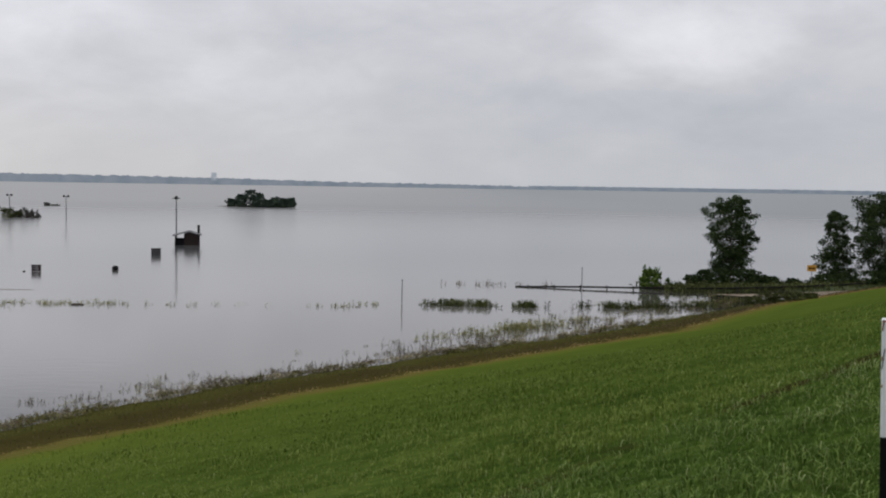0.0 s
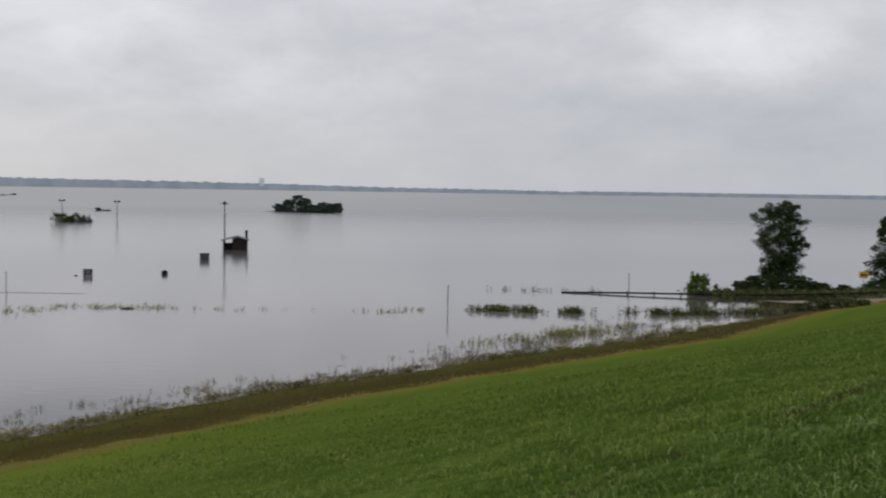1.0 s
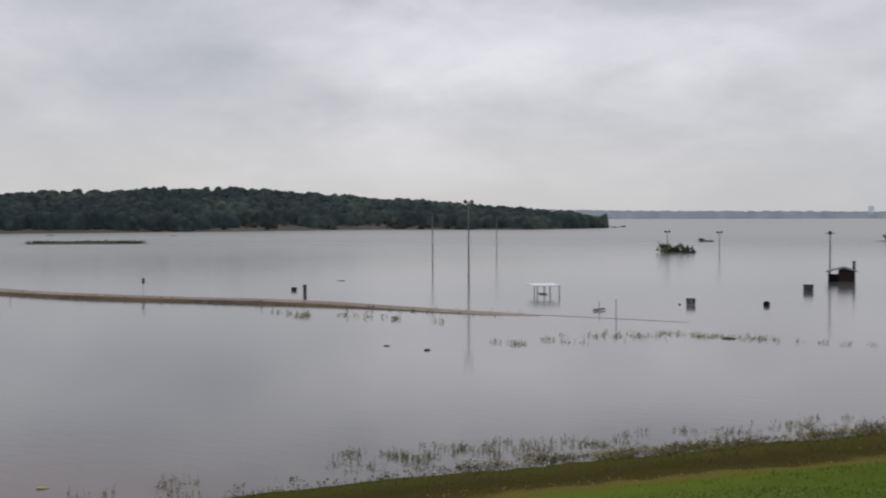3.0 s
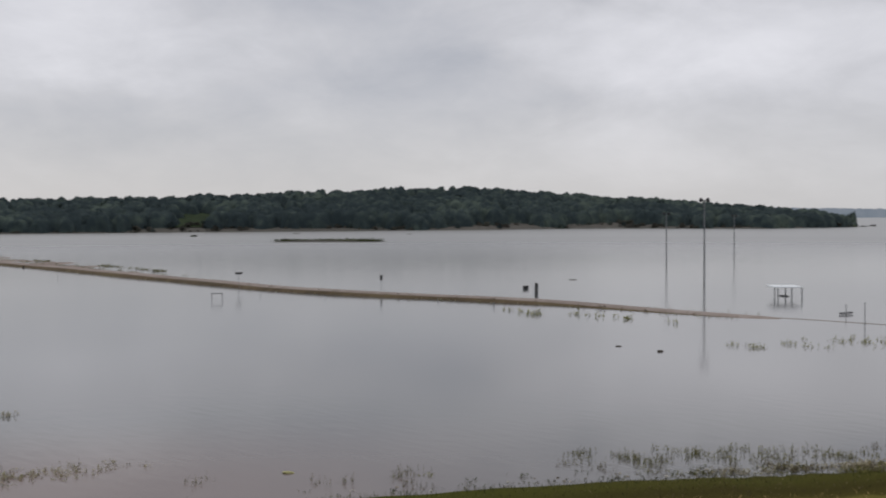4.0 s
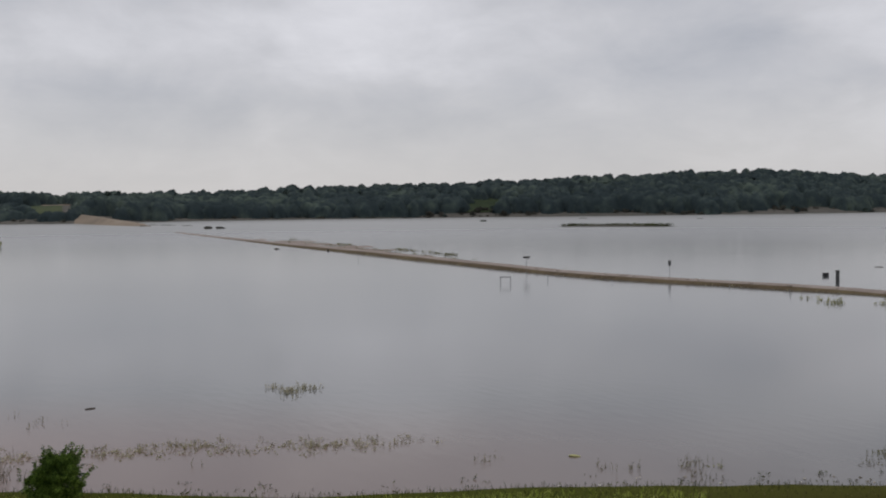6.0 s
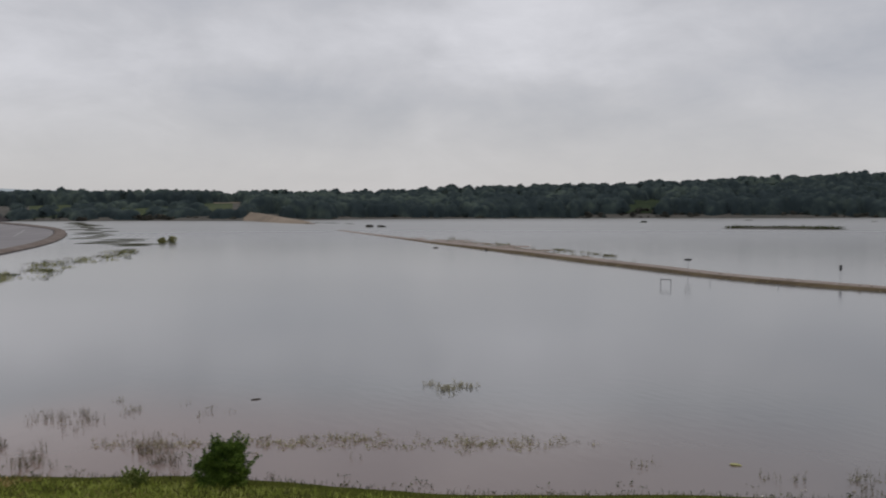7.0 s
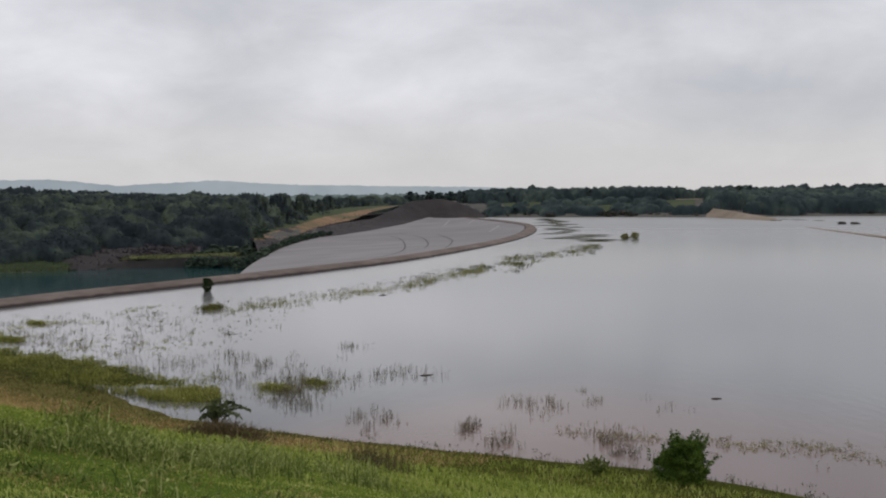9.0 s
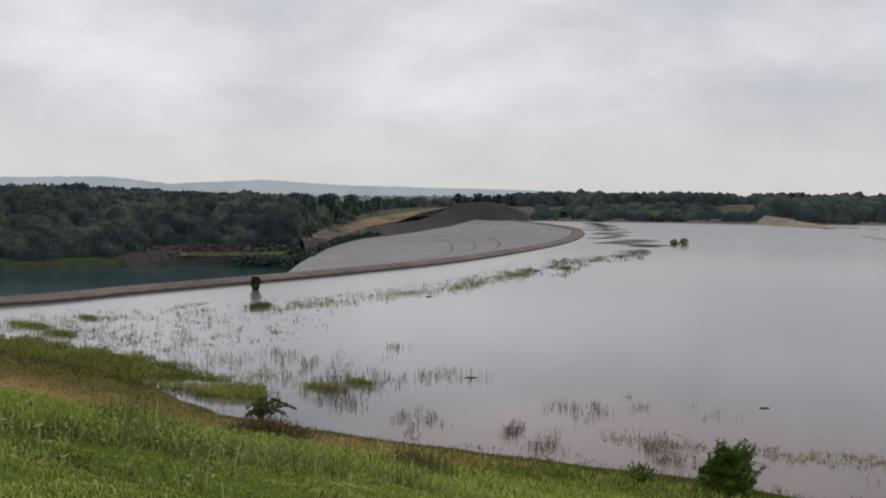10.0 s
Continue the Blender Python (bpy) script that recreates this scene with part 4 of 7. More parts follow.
# ---- causeway, tracks, banks ----
def build_causeway():
    line = smooth_line([(-52, 105), (-64, 103.5), (-86, 103), (-101, 100), (-127, 94.5), (-165, 95.5), (-222, 99), (-270, 101.5), (-330, 106), (-420, 113), (-500, 122)], 150)
    q = np.linspace(0, 1, 150)
    z = np.interp(q, [0, 0.03, 0.10, 0.35, 0.5, 0.62, 0.75, 0.85, 1], [-0.15, 0.05, 0.36, 0.54, 0.40, 0.18, 0.05, -0.01, -0.15]) + 0.03 * np.sin(q * 90)
    t = np.gradient(line, axis=0)
    t /= np.linalg.norm(t, axis=1, keepdims=True)
    nrm = np.stack([-t[:, 1], t[:, 0]], 1)
    prof = ((-4.6, -1.2, 1), (-3.4, -0.6, 1), (-2.4, -0.14, 1), (-1.9, 0.0, 0), (-0.8, 0.05, 0), (0.8, 0.05, 0), (1.9, 0, 0), (2.5, -0.25, 1), (3.9, -1.2, 1))
    v = np.stack([np.column_stack([line + nrm * (o + 0.25 * np.sin(q * 130 + o)[:, None] * (abs(o) > 2)), z + dz]) for o, dz, _ in prof], 1)
    fm = np.tile([1, 1, 1, 0, 0, 0, 1, 1], 149)
    ob = put("causeway_road", v.reshape(-1, 3), grid_faces(150, 9), [M_GRAVEL, M_MUDBANK], face_mats=fm, smooth=True)
    tagged(ob, "narrow gravel causeway road with muddy edges running into the flood", "road", kind="structure")


build_causeway()
ribbon("mud_flat", [(-190, 101), (-240, 104), (-290, 108), (-350, 112)], [(-200, 106), (-250, 116), (-300, 120), (-360, 118)], [0.0, 0.015, 0.01, -0.02], [-0.04, -0.015, -0.015, -0.06], 60, M_GRAVEL, "wet mud flat barely above the flood beside the causeway", "mud flat", rough_amp=0.05, cross=8)
heap("sandy_ramp", [(-572, 137, -0.1), (-610, 133, 1.2), (-660, 131, 3.2), (-745, 130, 5.9), (-790, 130, 8)], [(-570, 133, -0.6), (-608, 127, -0.6), (-660, 124, -0.4), (-735, 121, 0.2), (-790, 121, 2)], [(-574, 145, -0.6), (-614, 148, -0.6), (-665, 156, -0.4), (-740, 165, 0), (-790, 165, 2)], M_SAND, "pale sandy ramp track rising from the lake into the woods", "track", amp=0.15)
ribbon("clearing", [spot(-60.4, 812).xy, spot(-60.2, 870).xy, spot(-60.0, 960).xy], [spot(-57.4, 815).xy, spot(-58.0, 870).xy, spot(-58.6, 960).xy], [1.2, 5.5, 15], [1.2, 5.5, 15], 24, M_PASTURE, "light green clearing on the wooded slope", "clearing", cross=8, drape=0.3)
ribbon("meadow_edge", [spot(-91, 785).xy, spot(-87, 785).xy, spot(-83, 785).xy, spot(-81, 780).xy], [spot(-91, 880).xy, spot(-87, 880).xy, spot(-83, 880).xy, spot(-81, 880).xy], [1.8, 1.8, 1.8, 1.8], [9.5, 9.5, 9.5, 9.5], 30, M_MEADOW, "open grassy slope between far trees", "meadow", cross=8, drape=0.3)
ribbon("gravel_lot", [spot(-82, 870).xy, spot(-80.2, 870).xy], [spot(-82, 900).xy, spot(-80.2, 900).xy], [10.6, 10.6], [12.6, 12.6], 8, M_SAND, "pale bare lot at the edge of the far woods", "clearing", cross=4, drape=0.4)


def mound(name, x, y, lx, ly, h, turn, mat, label, category, kind="structure", n=28, m=9, seed=0, rag=0.0):
    r = np.random.default_rng(seed)
    a = np.linspace(0, 2 * np.pi, n, endpoint=False)
    edge = 1 + 0.12 * np.sin(2 * a + r.uniform(0, 6)) + 0.09 * np.sin(3 * a + r.uniform(0, 6)) + 0.06 * np.sin(7 * a + r.uniform(0, 6))
    k = np.linspace(0, 1, m)
    ca, sa = math.cos(radians(turn)), math.sin(radians(turn))
    px, py = (np.cos(a) * edge)[None] * k[:, None] * lx, (np.sin(a) * edge)[None] * k[:, None] * ly
    z = (h + 0.25) * (1 - k[:, None] ** 2.2) - 0.25 + 0.08 * h * wob(px * 3, py * 3)
    z = z + rag * (wob(px * 1.3, py * 1.9) + 0.8 * wob(px * 3.1 + 4, py * 3.7)) * (k[:, None] > 0.2)
    v = np.stack([x + px * ca - py * sa, y + px * sa + py * ca, z], -1)
    return tagged(put(name, v.reshape(-1, 3), grid_faces(m, n, True), mat, smooth=True), label, category, kind=kind)


mound("spit_bank", -374, 287, 27, 5, 0.9, 38, M_LAND, "long low grassy bank showing above the flood", "bank", seed=3)
mound("island_ground", -84, 476, 22, 6, 0.7, -26, M_LAND, "low dark island ground under trees", "island", seed=4)
mound("shore_spit", -70.7, -33.6, 20, 3.7, 0.28, 53, M_SPIT, "low grassy spit with wet ragged edges along the shore", "spit", seed=5, n=150, m=26, rag=0.09)
for k, (x, y, lx, ly) in enumerate(((-59, -18.6, 1.7, 0.9), (-62.5, -14.8, 1.5, 0.6), (-84.5, -42.2, 2.6, 0.9), (-89.5, -47.3, 3.4, 1.0), (-96.6, -45.3, 1.6, 0.6), (-64.5, -12.8, 1.2, 0.5))):
    mound("grassy_islet", x, y, lx, ly, 0.2, 55, M_SPIT, "small ragged islet of yellow-green grass", "islet", seed=50 + k, n=40, m=9, rag=0.1)
mound("grassy_islet", -110.5, -32.7, 2.2, 1.2, 0.35, 15, M_SPIT, "small round islet of yellow-green grass", "islet", seed=6)
ribbon("side_road", [(27.6, 111.6), (32, 110.6), (36, 111.0), (44, 113.4), (60, 120.6)], [(27.8, 112.4), (32.6, 112.8), (36, 114.2), (44, 117), (60, 126)], [-0.04, 0.05, 0.14, 0.27, 0.5], [0.0, 0.10, 0.18, 0.32, 0.5], 30, M_SAND, "wet tan gravel track at the foot of the dam", "track", cross=5)
# floating weed; dark tree reflections are put into the same mats
q = np.random.default_rng(77)
for k in range(22):
    rr = 300 + 400 * (k / 21) ** 1.2
    bb = np.interp(rr, [300, 390, 560, 700], [-86.3, -87.4, -88.2, -88.9]) + q.normal(0, 0.55)
    mound("weed_mat", *spot(bb, rr).xy, rr * q.uniform(0.008, 0.022), q.uniform(4, 12), 0.25, q.uniform(-4, 10), M_WEEDBED, "thin dark floating weed mat on the water", "weed mat", seed=40 + k)
ribbon("drift_line", [(-61, 104), (-54.5, 105), (-47, 105.4), (-40.6, 105.7)], [(-61, 104.5), (-54.5, 105.5), (-47, 105.8), (-40.6, 106)], [0.015] * 4, [0.015] * 4, 50, M_SAND, "thin pale line of drift scum on the water", "drift line", cross=3)
for bb, rr, lx in ((-75.9, 624, 13), (-76.6, 640, 9), (-74.9, 600, 8)):
    mound("weed_mat", *spot(bb, rr).xy, lx, 2.2, 0.25, 14, M_WEEDBED, "thin dark floating weed mat beside the sandy track", "weed mat", seed=70 + lx)
mound("point_ground", 46, 123.5, 26, 7.5, 0.35, 17, M_MEADOW, "low grassy point at the foot of the dam with trees", "point", seed=8)


def strip_backdrop(name, bearings, els, base_z, r, mat, label, jag, step=0.12):
    b = np.arange(bearings[0], bearings[-1], step)
    top = 11 + r * np.tan(np.radians(np.interp(b, bearings, els)))
    top = top + jag * (np.sin(b * 9.1) + np.sin(b * 23.7 + 1) + 0.8 * np.sin(b * 61 + 2)) / 3 + jag * 0.5 * np.random.default_rng(3).normal(size=len(b))
    x, y = np.sin(np.radians(b)), np.cos(np.radians(b))
    rows = [np.column_stack([x * q, y * q, z]) for q, z in ((r, np.full(len(b), base_z)), (r + 8, top * 0.8), (r + 40, top), (r + 200, np.full(len(b), base_z)))]
    v = np.stack(rows, 1)
    tagged(put(name, v.reshape(-1, 3), grid_faces(len(b), 4)[:, ::-1], mat, smooth=True), label, "far shore", kind="structure")


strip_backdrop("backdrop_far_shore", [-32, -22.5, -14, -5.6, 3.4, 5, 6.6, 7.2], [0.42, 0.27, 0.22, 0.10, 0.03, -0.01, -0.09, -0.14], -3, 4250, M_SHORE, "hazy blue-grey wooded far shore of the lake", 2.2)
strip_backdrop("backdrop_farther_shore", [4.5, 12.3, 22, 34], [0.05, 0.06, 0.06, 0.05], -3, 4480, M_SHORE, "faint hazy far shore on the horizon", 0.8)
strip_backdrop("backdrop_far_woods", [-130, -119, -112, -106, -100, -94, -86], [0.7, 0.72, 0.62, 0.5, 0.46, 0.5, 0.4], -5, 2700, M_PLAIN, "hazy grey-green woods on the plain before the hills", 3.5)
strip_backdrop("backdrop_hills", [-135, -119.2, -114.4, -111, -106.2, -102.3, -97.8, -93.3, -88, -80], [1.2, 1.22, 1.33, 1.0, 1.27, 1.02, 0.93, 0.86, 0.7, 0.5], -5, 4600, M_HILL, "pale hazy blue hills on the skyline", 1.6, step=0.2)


def build_tower():
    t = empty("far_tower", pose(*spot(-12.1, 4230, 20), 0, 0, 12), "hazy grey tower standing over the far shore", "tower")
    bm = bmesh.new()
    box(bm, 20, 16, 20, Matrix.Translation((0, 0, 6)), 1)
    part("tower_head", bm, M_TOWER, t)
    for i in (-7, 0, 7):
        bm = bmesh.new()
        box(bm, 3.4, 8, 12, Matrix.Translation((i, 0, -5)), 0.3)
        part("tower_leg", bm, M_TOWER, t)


build_tower()


# ---- plants ----
def cards(centres, normals, size, r, ratio=1.0, loose=0.55):
    """Small leaf quads about the centres, facing roughly along the normals."""
    n = len(centres)
    nv = normals + r.normal(size=(n, 3)) * loose
    nv /= np.linalg.norm(nv, axis=1, keepdims=True) + 1e-9
    h = r.normal(size=(n, 3))
    u = np.cross(nv, h)
    u /= np.linalg.norm(u, axis=1, keepdims=True) + 1e-9
    w = np.cross(nv, u)
    s = (size * r.uniform(0.6, 1.35, n))[:, None]
    a, b = u * s * 0.5, w * s * 0.5 * ratio
    bend = nv * s * 0.18
    v = np.stack([centres - a - bend, centres - b * 0.9, centres + a - bend, centres + b * 1.1], 1)
    f = np.arange(n * 4).reshape(n, 4)
    return v.reshape(-1, 3), f


def ball_points(n, r):
    p = r.normal(size=(n, 3))
    return p / np.linalg.norm(p, axis=1, keepdims=True)


def crown_proto(seed, lobes, per, size, flat=0.85, point=0.0, lift=0.0):
    """A crown of unit height and width, built of lobes of leaf clumps."""
    r = np.random.default_rng(seed)
    C, N = [], []
    for i in range(lobes):
        h = r.uniform(0.08, 0.9)
        wid = 0.5 * math.sin(math.pi * (0.18 + 0.72 * h)) ** 0.7 * (1 - point * h)
        a = r.uniform(0, 6.283)
        k = r.uniform(0.1, 0.75) * wid
        rad = r.uniform(0.13, 0.24) * (1.15 - 0.45 * h)
        c = np.array([math.cos(a) * k, math.sin(a) * k, min(h, 1 - rad * 0.8)])
        d = ball_points(per, r)
        d[:, 2] = np.where(d[:, 2] < -0.4, -d[:, 2], d[:, 2])
        C.append(c + d * rad * np.array([1, 1, flat]) * r.uniform(0.75, 1.05, (per, 1)))
        N.append(d)
    # dim filling so that the heart of the crown is closed
    d = ball_points(lobes * 3, r)
    C.append(np.array([0, 0, 0.48]) + d * np.array([0.27, 0.27, 0.38]))
    N.append(d)
    return cards(np.vstack(C), np.vstack(N) + np.array([0, 0, lift]), size, r, loose=0.18)


def scatter_crowns(name, protos, places, heights, widths, mat, label, category, seed=0, kind="stuff"):
    r = np.random.default_rng(seed)
    V, F, off = [], [], 0
    for (x, y, z), h, w in zip(places, heights, widths):
        pv, pf = protos[r.integers(len(protos))]
        a = r.uniform(0, 6.283)
        c, s = math.cos(a), math.sin(a)
        q = np.column_stack([(pv[:, 0] * c - pv[:, 1] * s) * w + x, (pv[:, 0] * s + pv[:, 1] * c) * w + y, pv[:, 2] * h + z])
        V.append(q)
        F.append(pf + off)
        off += len(pv)
    ob = put(name, np.vstack(V), np.vstack(F), mat)
    return tagged(ob, label, category, kind=kind)


FAR = [crown_proto(20 + i, 13, 11, 0.19, point=0.2 * (i % 4 == 0), lift=0.8) for i in range(9)]
BACK = [crown_proto(30 + i, 11, 9, 0.21, point=0.2 * (i % 4 == 0), lift=0.8) for i in range(9)]


def canopy(name, trees, edge, b0, b1, e0, e1, db, de, count, leaf, mat, label, seed, dip=0.5):
    """Closed tree crowns seen from afar: domes merged into one lumpy leaf surface, with sprays of leaves standing out of it."""
    r = np.random.default_rng(seed)
    gb, ge = np.arange(b0, b1, db), np.arange(e0, e1, de)
    B, E = np.meshgrid(gb, ge, indexing="ij")
    R = np.interp(B, *edge) + E
    X, Y = np.sin(np.radians(B)) * R, np.cos(np.radians(B)) * R
    G = land(X, Y)
    top = np.full(B.shape, -1.0)
    for x, y, h, w in trees:
        b, e = math.degrees(math.atan2(x, y)), math.hypot(x, y)
        e -= float(np.interp(b, *edge))
        ib, ie = int((b - b0) / db), int((e - e0) / de)
        nb, ne = int(w / (db * 0.0175 * 300)) + 2, int(w / de) + 2
        a0, a1, c0, c1 = max(ib - nb, 0), ib + nb + 1, max(ie - ne, 0), ie + ne + 1
        if a1 <= a0 or c1 <= c0:
            continue
        px, py = X[a0:a1, c0:c1] - x, Y[a0:a1, c0:c1] - y
        turn = np.arctan2(py, px)
        rho = np.hypot(px, py) / (0.5 * w * (1 + 0.16 * np.sin(3 * turn + h * 7) + 0.1 * np.sin(5 * turn + w * 9)))
        dome = np.where(rho < 1, h * (1 - dip + dip * np.sqrt(np.clip(1 - rho**2, 0, 1))), np.where(rho < 1.3, h * (0.95 - dip), -1.0))
        top[a0:a1, c0:c1] = np.maximum(top[a0:a1, c0:c1], dome)
    top[0], top[-1], top[:, 0], top[:, -1] = -1, -1, -1, -1  # the edge comes down to the ground
    lumps = 0.05 * (wob(X * 2.3, Y * 2.3) + 0.8 * wob(X * 5.1 + 3, Y * 5.1)) + 0.035 * r.normal(size=B.shape)
    Z = G + np.where(top > 0, top * (1 + lumps), -0.8)
    put_at = np.stack([X, Y, Z], -1)
    F = grid_faces(*B.shape)[:, ::-1]
    wooded = (top.ravel() > 0)[F].any(1)
    F = F[wooded]
    V = put_at.reshape(-1, 3)
    # leaf sprays, spread by area
    q = V[F]
    nrm = np.cross(q[:, 2] - q[:, 0], q[:, 3] - q[:, 1])
    area = np.linalg.norm(nrm, axis=1)
    pick = r.choice(len(F), count, p=area / area.sum())
    u, v = r.uniform(size=(count, 1)), r.uniform(size=(count, 1))
    c = (q[pick, 0] * (1 - u) + q[pick, 1] * u) * (1 - v) + (q[pick, 3] * (1 - u) + q[pick, 2] * u) * v
    nv = nrm[pick] / (np.linalg.norm(nrm[pick], axis=1, keepdims=True) + 1e-9)
    cv, cf = cards(c + nv * r.uniform(-0.1, 0.75, (count, 1)) * leaf, nv + np.array([0, 0, 0.4]), leaf, r, loose=0.35)
    return tagged(put(name, np.vstack([V, cv]), np.vstack([F, cf + len(V)]), mat, smooth=True), label, "woods", kind="stuff")


def wood_places(b0, b1, e0, e1, spacing, edge, seed, keep):
    r = np.random.default_rng(seed)
    out = []
    bmid = (b0 + b1) / 2
    rmid = np.interp(bmid, *edge)
    n = int(abs(b1 - b0) * math.pi / 180 * (rmid + (e0 + e1) / 2) * (e1 - e0) / spacing**2)
    bs, es = r.uniform(b0, b1, n), r.uniform(e0, e1, n)
    for b, e in zip(bs, es):
        rr = np.interp(b, *edge) + e
        p = spot(b, rr)
        if keep(b, e):
            out.append((p.x, p.y))
    xy = np.array(out)
    return np.column_stack([xy, land(xy[:, 0], xy[:, 1]) - 0.5])


def build_woods():
    edge = (B_WOOD, R_WOOD)
    r = np.random.default_rng(5)

    def keep(b, e):
        if -60.2 < b < -58.0 and 12 < e < 75:
            return False
        if -80.2 < b < -78.4 and e < 30:
            return False
        # bare eroded bank above the waterline, with trees standing back from it
        x, y = math.sin(radians(b)) * 800, math.cos(radians(b)) * 800
        if e < np.interp(b, [-68, -62, -50, -47, -44, -35, -32], [0, 13, 13, 4, 26, 24, 0]) * (0.8 + 0.9 * float(wob(x * 0.14, y * 0.14))):
            return False
        if -82.4 < b < -80.2 and 22 < e < 145:
            return False
        if b < -82 and 24 < e < 104 and (b * 7 + e) % 9 > 0.8:
            return False
        if b < -80.3 and e < 25 and wob(b * 9.0, e * 0.4) > 0.25:
            return False
        return True

    def grown(p, lo, hi, slim, stout):
        h = r.uniform(lo, hi, len(p)) * np.where(r.uniform(size=len(p)) < 0.03, 1.12, 1)
        return np.column_stack([p[:, :2], h, h * r.uniform(slim, stout, len(p))])

    zones = ((-93.5, -76), (-76, -58), (-58, -42), (-42, -25))
    t = np.vstack([grown(wood_places(b0, b1, e0, e1, gap, edge, 60 + i, keep), 7.5, 11.0, 0.65, 1.1) for i, (b0, b1) in enumerate(zones) for e0, e1, gap in ((4, 60, 5.6), (60, 130, 7.0), (130, 215, 9.0))])
    bt, rt = np.degrees(np.arctan2(t[:, 0], t[:, 1])), np.hypot(t[:, 0], t[:, 1])
    t[:, 2] *= 1 + 0.13 * wob(t[:, 0] * 0.055, t[:, 1] * 0.055) + 0.07 * wob(t[:, 0] * 0.21, t[:, 1] * 0.21)
    t[:, 2] *= np.where((bt < -80) & (rt - np.interp(bt, *edge) < 95), 0.55, 1) * np.interp(bt, [-57, -51, -45, -38], [1, 1.14, 1.14, 1])
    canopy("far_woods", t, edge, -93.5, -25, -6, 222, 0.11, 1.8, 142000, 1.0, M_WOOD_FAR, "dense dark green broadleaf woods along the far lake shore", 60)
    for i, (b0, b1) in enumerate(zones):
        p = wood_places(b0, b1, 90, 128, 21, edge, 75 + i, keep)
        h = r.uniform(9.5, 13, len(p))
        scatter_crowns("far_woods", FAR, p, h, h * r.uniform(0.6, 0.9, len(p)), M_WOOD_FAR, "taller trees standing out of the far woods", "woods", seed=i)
        p = wood_places(b0, b1, -3, 24, 6.5, edge, 80 + i, lambda b, e: not -80.8 < b < -77.8 and (e < 8 or -66 < b < -33))
        h = r.uniform(1.2, 3.4, len(p)) * (1 + 0.9 * np.clip(wob(p[:, 0] * 0.08, p[:, 1] * 0.08), -0.5, 1))
        scatter_crowns("shore_brush", BACK, p, h, h * 1.7, M_BRUSH, "grey-brown flooded brush along the far shore", "brush", seed=10 + i)
        p = wood_places(b0, b1, 2, 16, 13, edge, 85 + i, lambda b, e: not -80.8 < b < -77.8)
        h = r.uniform(2.5, 5.5, len(p))
        scatter_crowns("shore_bushes", BACK, p, h, h * r.uniform(0.9, 1.6, len(p)), M_WOOD_FAR, "dark green bushes standing before the bare far bank", "bushes", seed=15 + i)
    pool = (B_POOL, R_POOL)

    def keep_pool(b, e):
        if b > -104.8 and e < 110 + (b + 104.8) * 12:
            return False
        if -114 < b < -104.8 and e < 24:
            return False
        return True

    t = grown(wood_places(-126, -100, 92, 250, 6.2, pool, 91, keep_pool), 9, 12.5, 0.6, 0.95)
    bt = np.degrees(np.arctan2(t[:, 0], t[:, 1]))
    inside = np.hypot(t[:, 0], t[:, 1]) - np.interp(bt, *pool) - (110 + (bt + 104.8) * 12)
    t[:, 2] *= np.where(bt > -105.2, np.interp(inside, [0, 12, 30, 60], [0.28, 0.5, 0.72, 0.85]), 1.0)
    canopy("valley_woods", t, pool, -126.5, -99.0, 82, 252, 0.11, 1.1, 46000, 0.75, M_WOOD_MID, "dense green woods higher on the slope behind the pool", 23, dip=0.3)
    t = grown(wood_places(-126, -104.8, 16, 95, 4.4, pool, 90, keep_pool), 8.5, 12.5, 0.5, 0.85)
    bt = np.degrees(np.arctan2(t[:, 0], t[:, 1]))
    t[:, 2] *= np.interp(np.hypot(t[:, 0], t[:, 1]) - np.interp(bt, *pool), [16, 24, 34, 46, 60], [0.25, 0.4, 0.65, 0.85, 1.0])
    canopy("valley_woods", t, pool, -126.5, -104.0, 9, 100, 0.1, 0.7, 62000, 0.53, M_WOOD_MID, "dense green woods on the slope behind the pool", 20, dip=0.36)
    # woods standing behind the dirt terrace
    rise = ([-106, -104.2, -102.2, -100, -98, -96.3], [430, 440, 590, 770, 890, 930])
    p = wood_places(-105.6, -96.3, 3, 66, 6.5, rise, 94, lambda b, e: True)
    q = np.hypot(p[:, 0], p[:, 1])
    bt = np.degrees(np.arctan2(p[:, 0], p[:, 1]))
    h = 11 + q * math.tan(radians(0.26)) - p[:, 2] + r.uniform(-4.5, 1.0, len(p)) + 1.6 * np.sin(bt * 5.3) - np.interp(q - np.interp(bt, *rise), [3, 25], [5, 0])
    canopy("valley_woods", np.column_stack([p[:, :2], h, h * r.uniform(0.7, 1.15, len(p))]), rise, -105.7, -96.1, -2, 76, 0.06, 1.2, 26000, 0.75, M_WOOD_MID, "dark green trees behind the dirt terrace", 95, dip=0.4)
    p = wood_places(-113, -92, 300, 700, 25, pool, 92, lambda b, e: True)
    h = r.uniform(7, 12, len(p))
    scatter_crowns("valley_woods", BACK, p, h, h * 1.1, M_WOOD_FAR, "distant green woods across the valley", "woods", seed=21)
    fr, bb = r.uniform(0, 1, 150), r.uniform(-107.3, -103.6, 150)
    q0, q1 = np.interp(bb, [-107.3, -105.6, -104.4, -103.2], [300, 303, 320, 374]), np.interp(bb, [-107.3, -105.4, -104.2, -103.2], [350, 370, 398, 438])
    rad = q0 + (q1 - q0) * fr
    p = np.column_stack([np.sin(np.radians(bb)) * rad, np.cos(np.radians(bb)) * rad, -4.4 + 4.8 * fr])
    bb = r.uniform(-107.6, -104.9, 46)
    q = r.uniform(277, 283, 46)
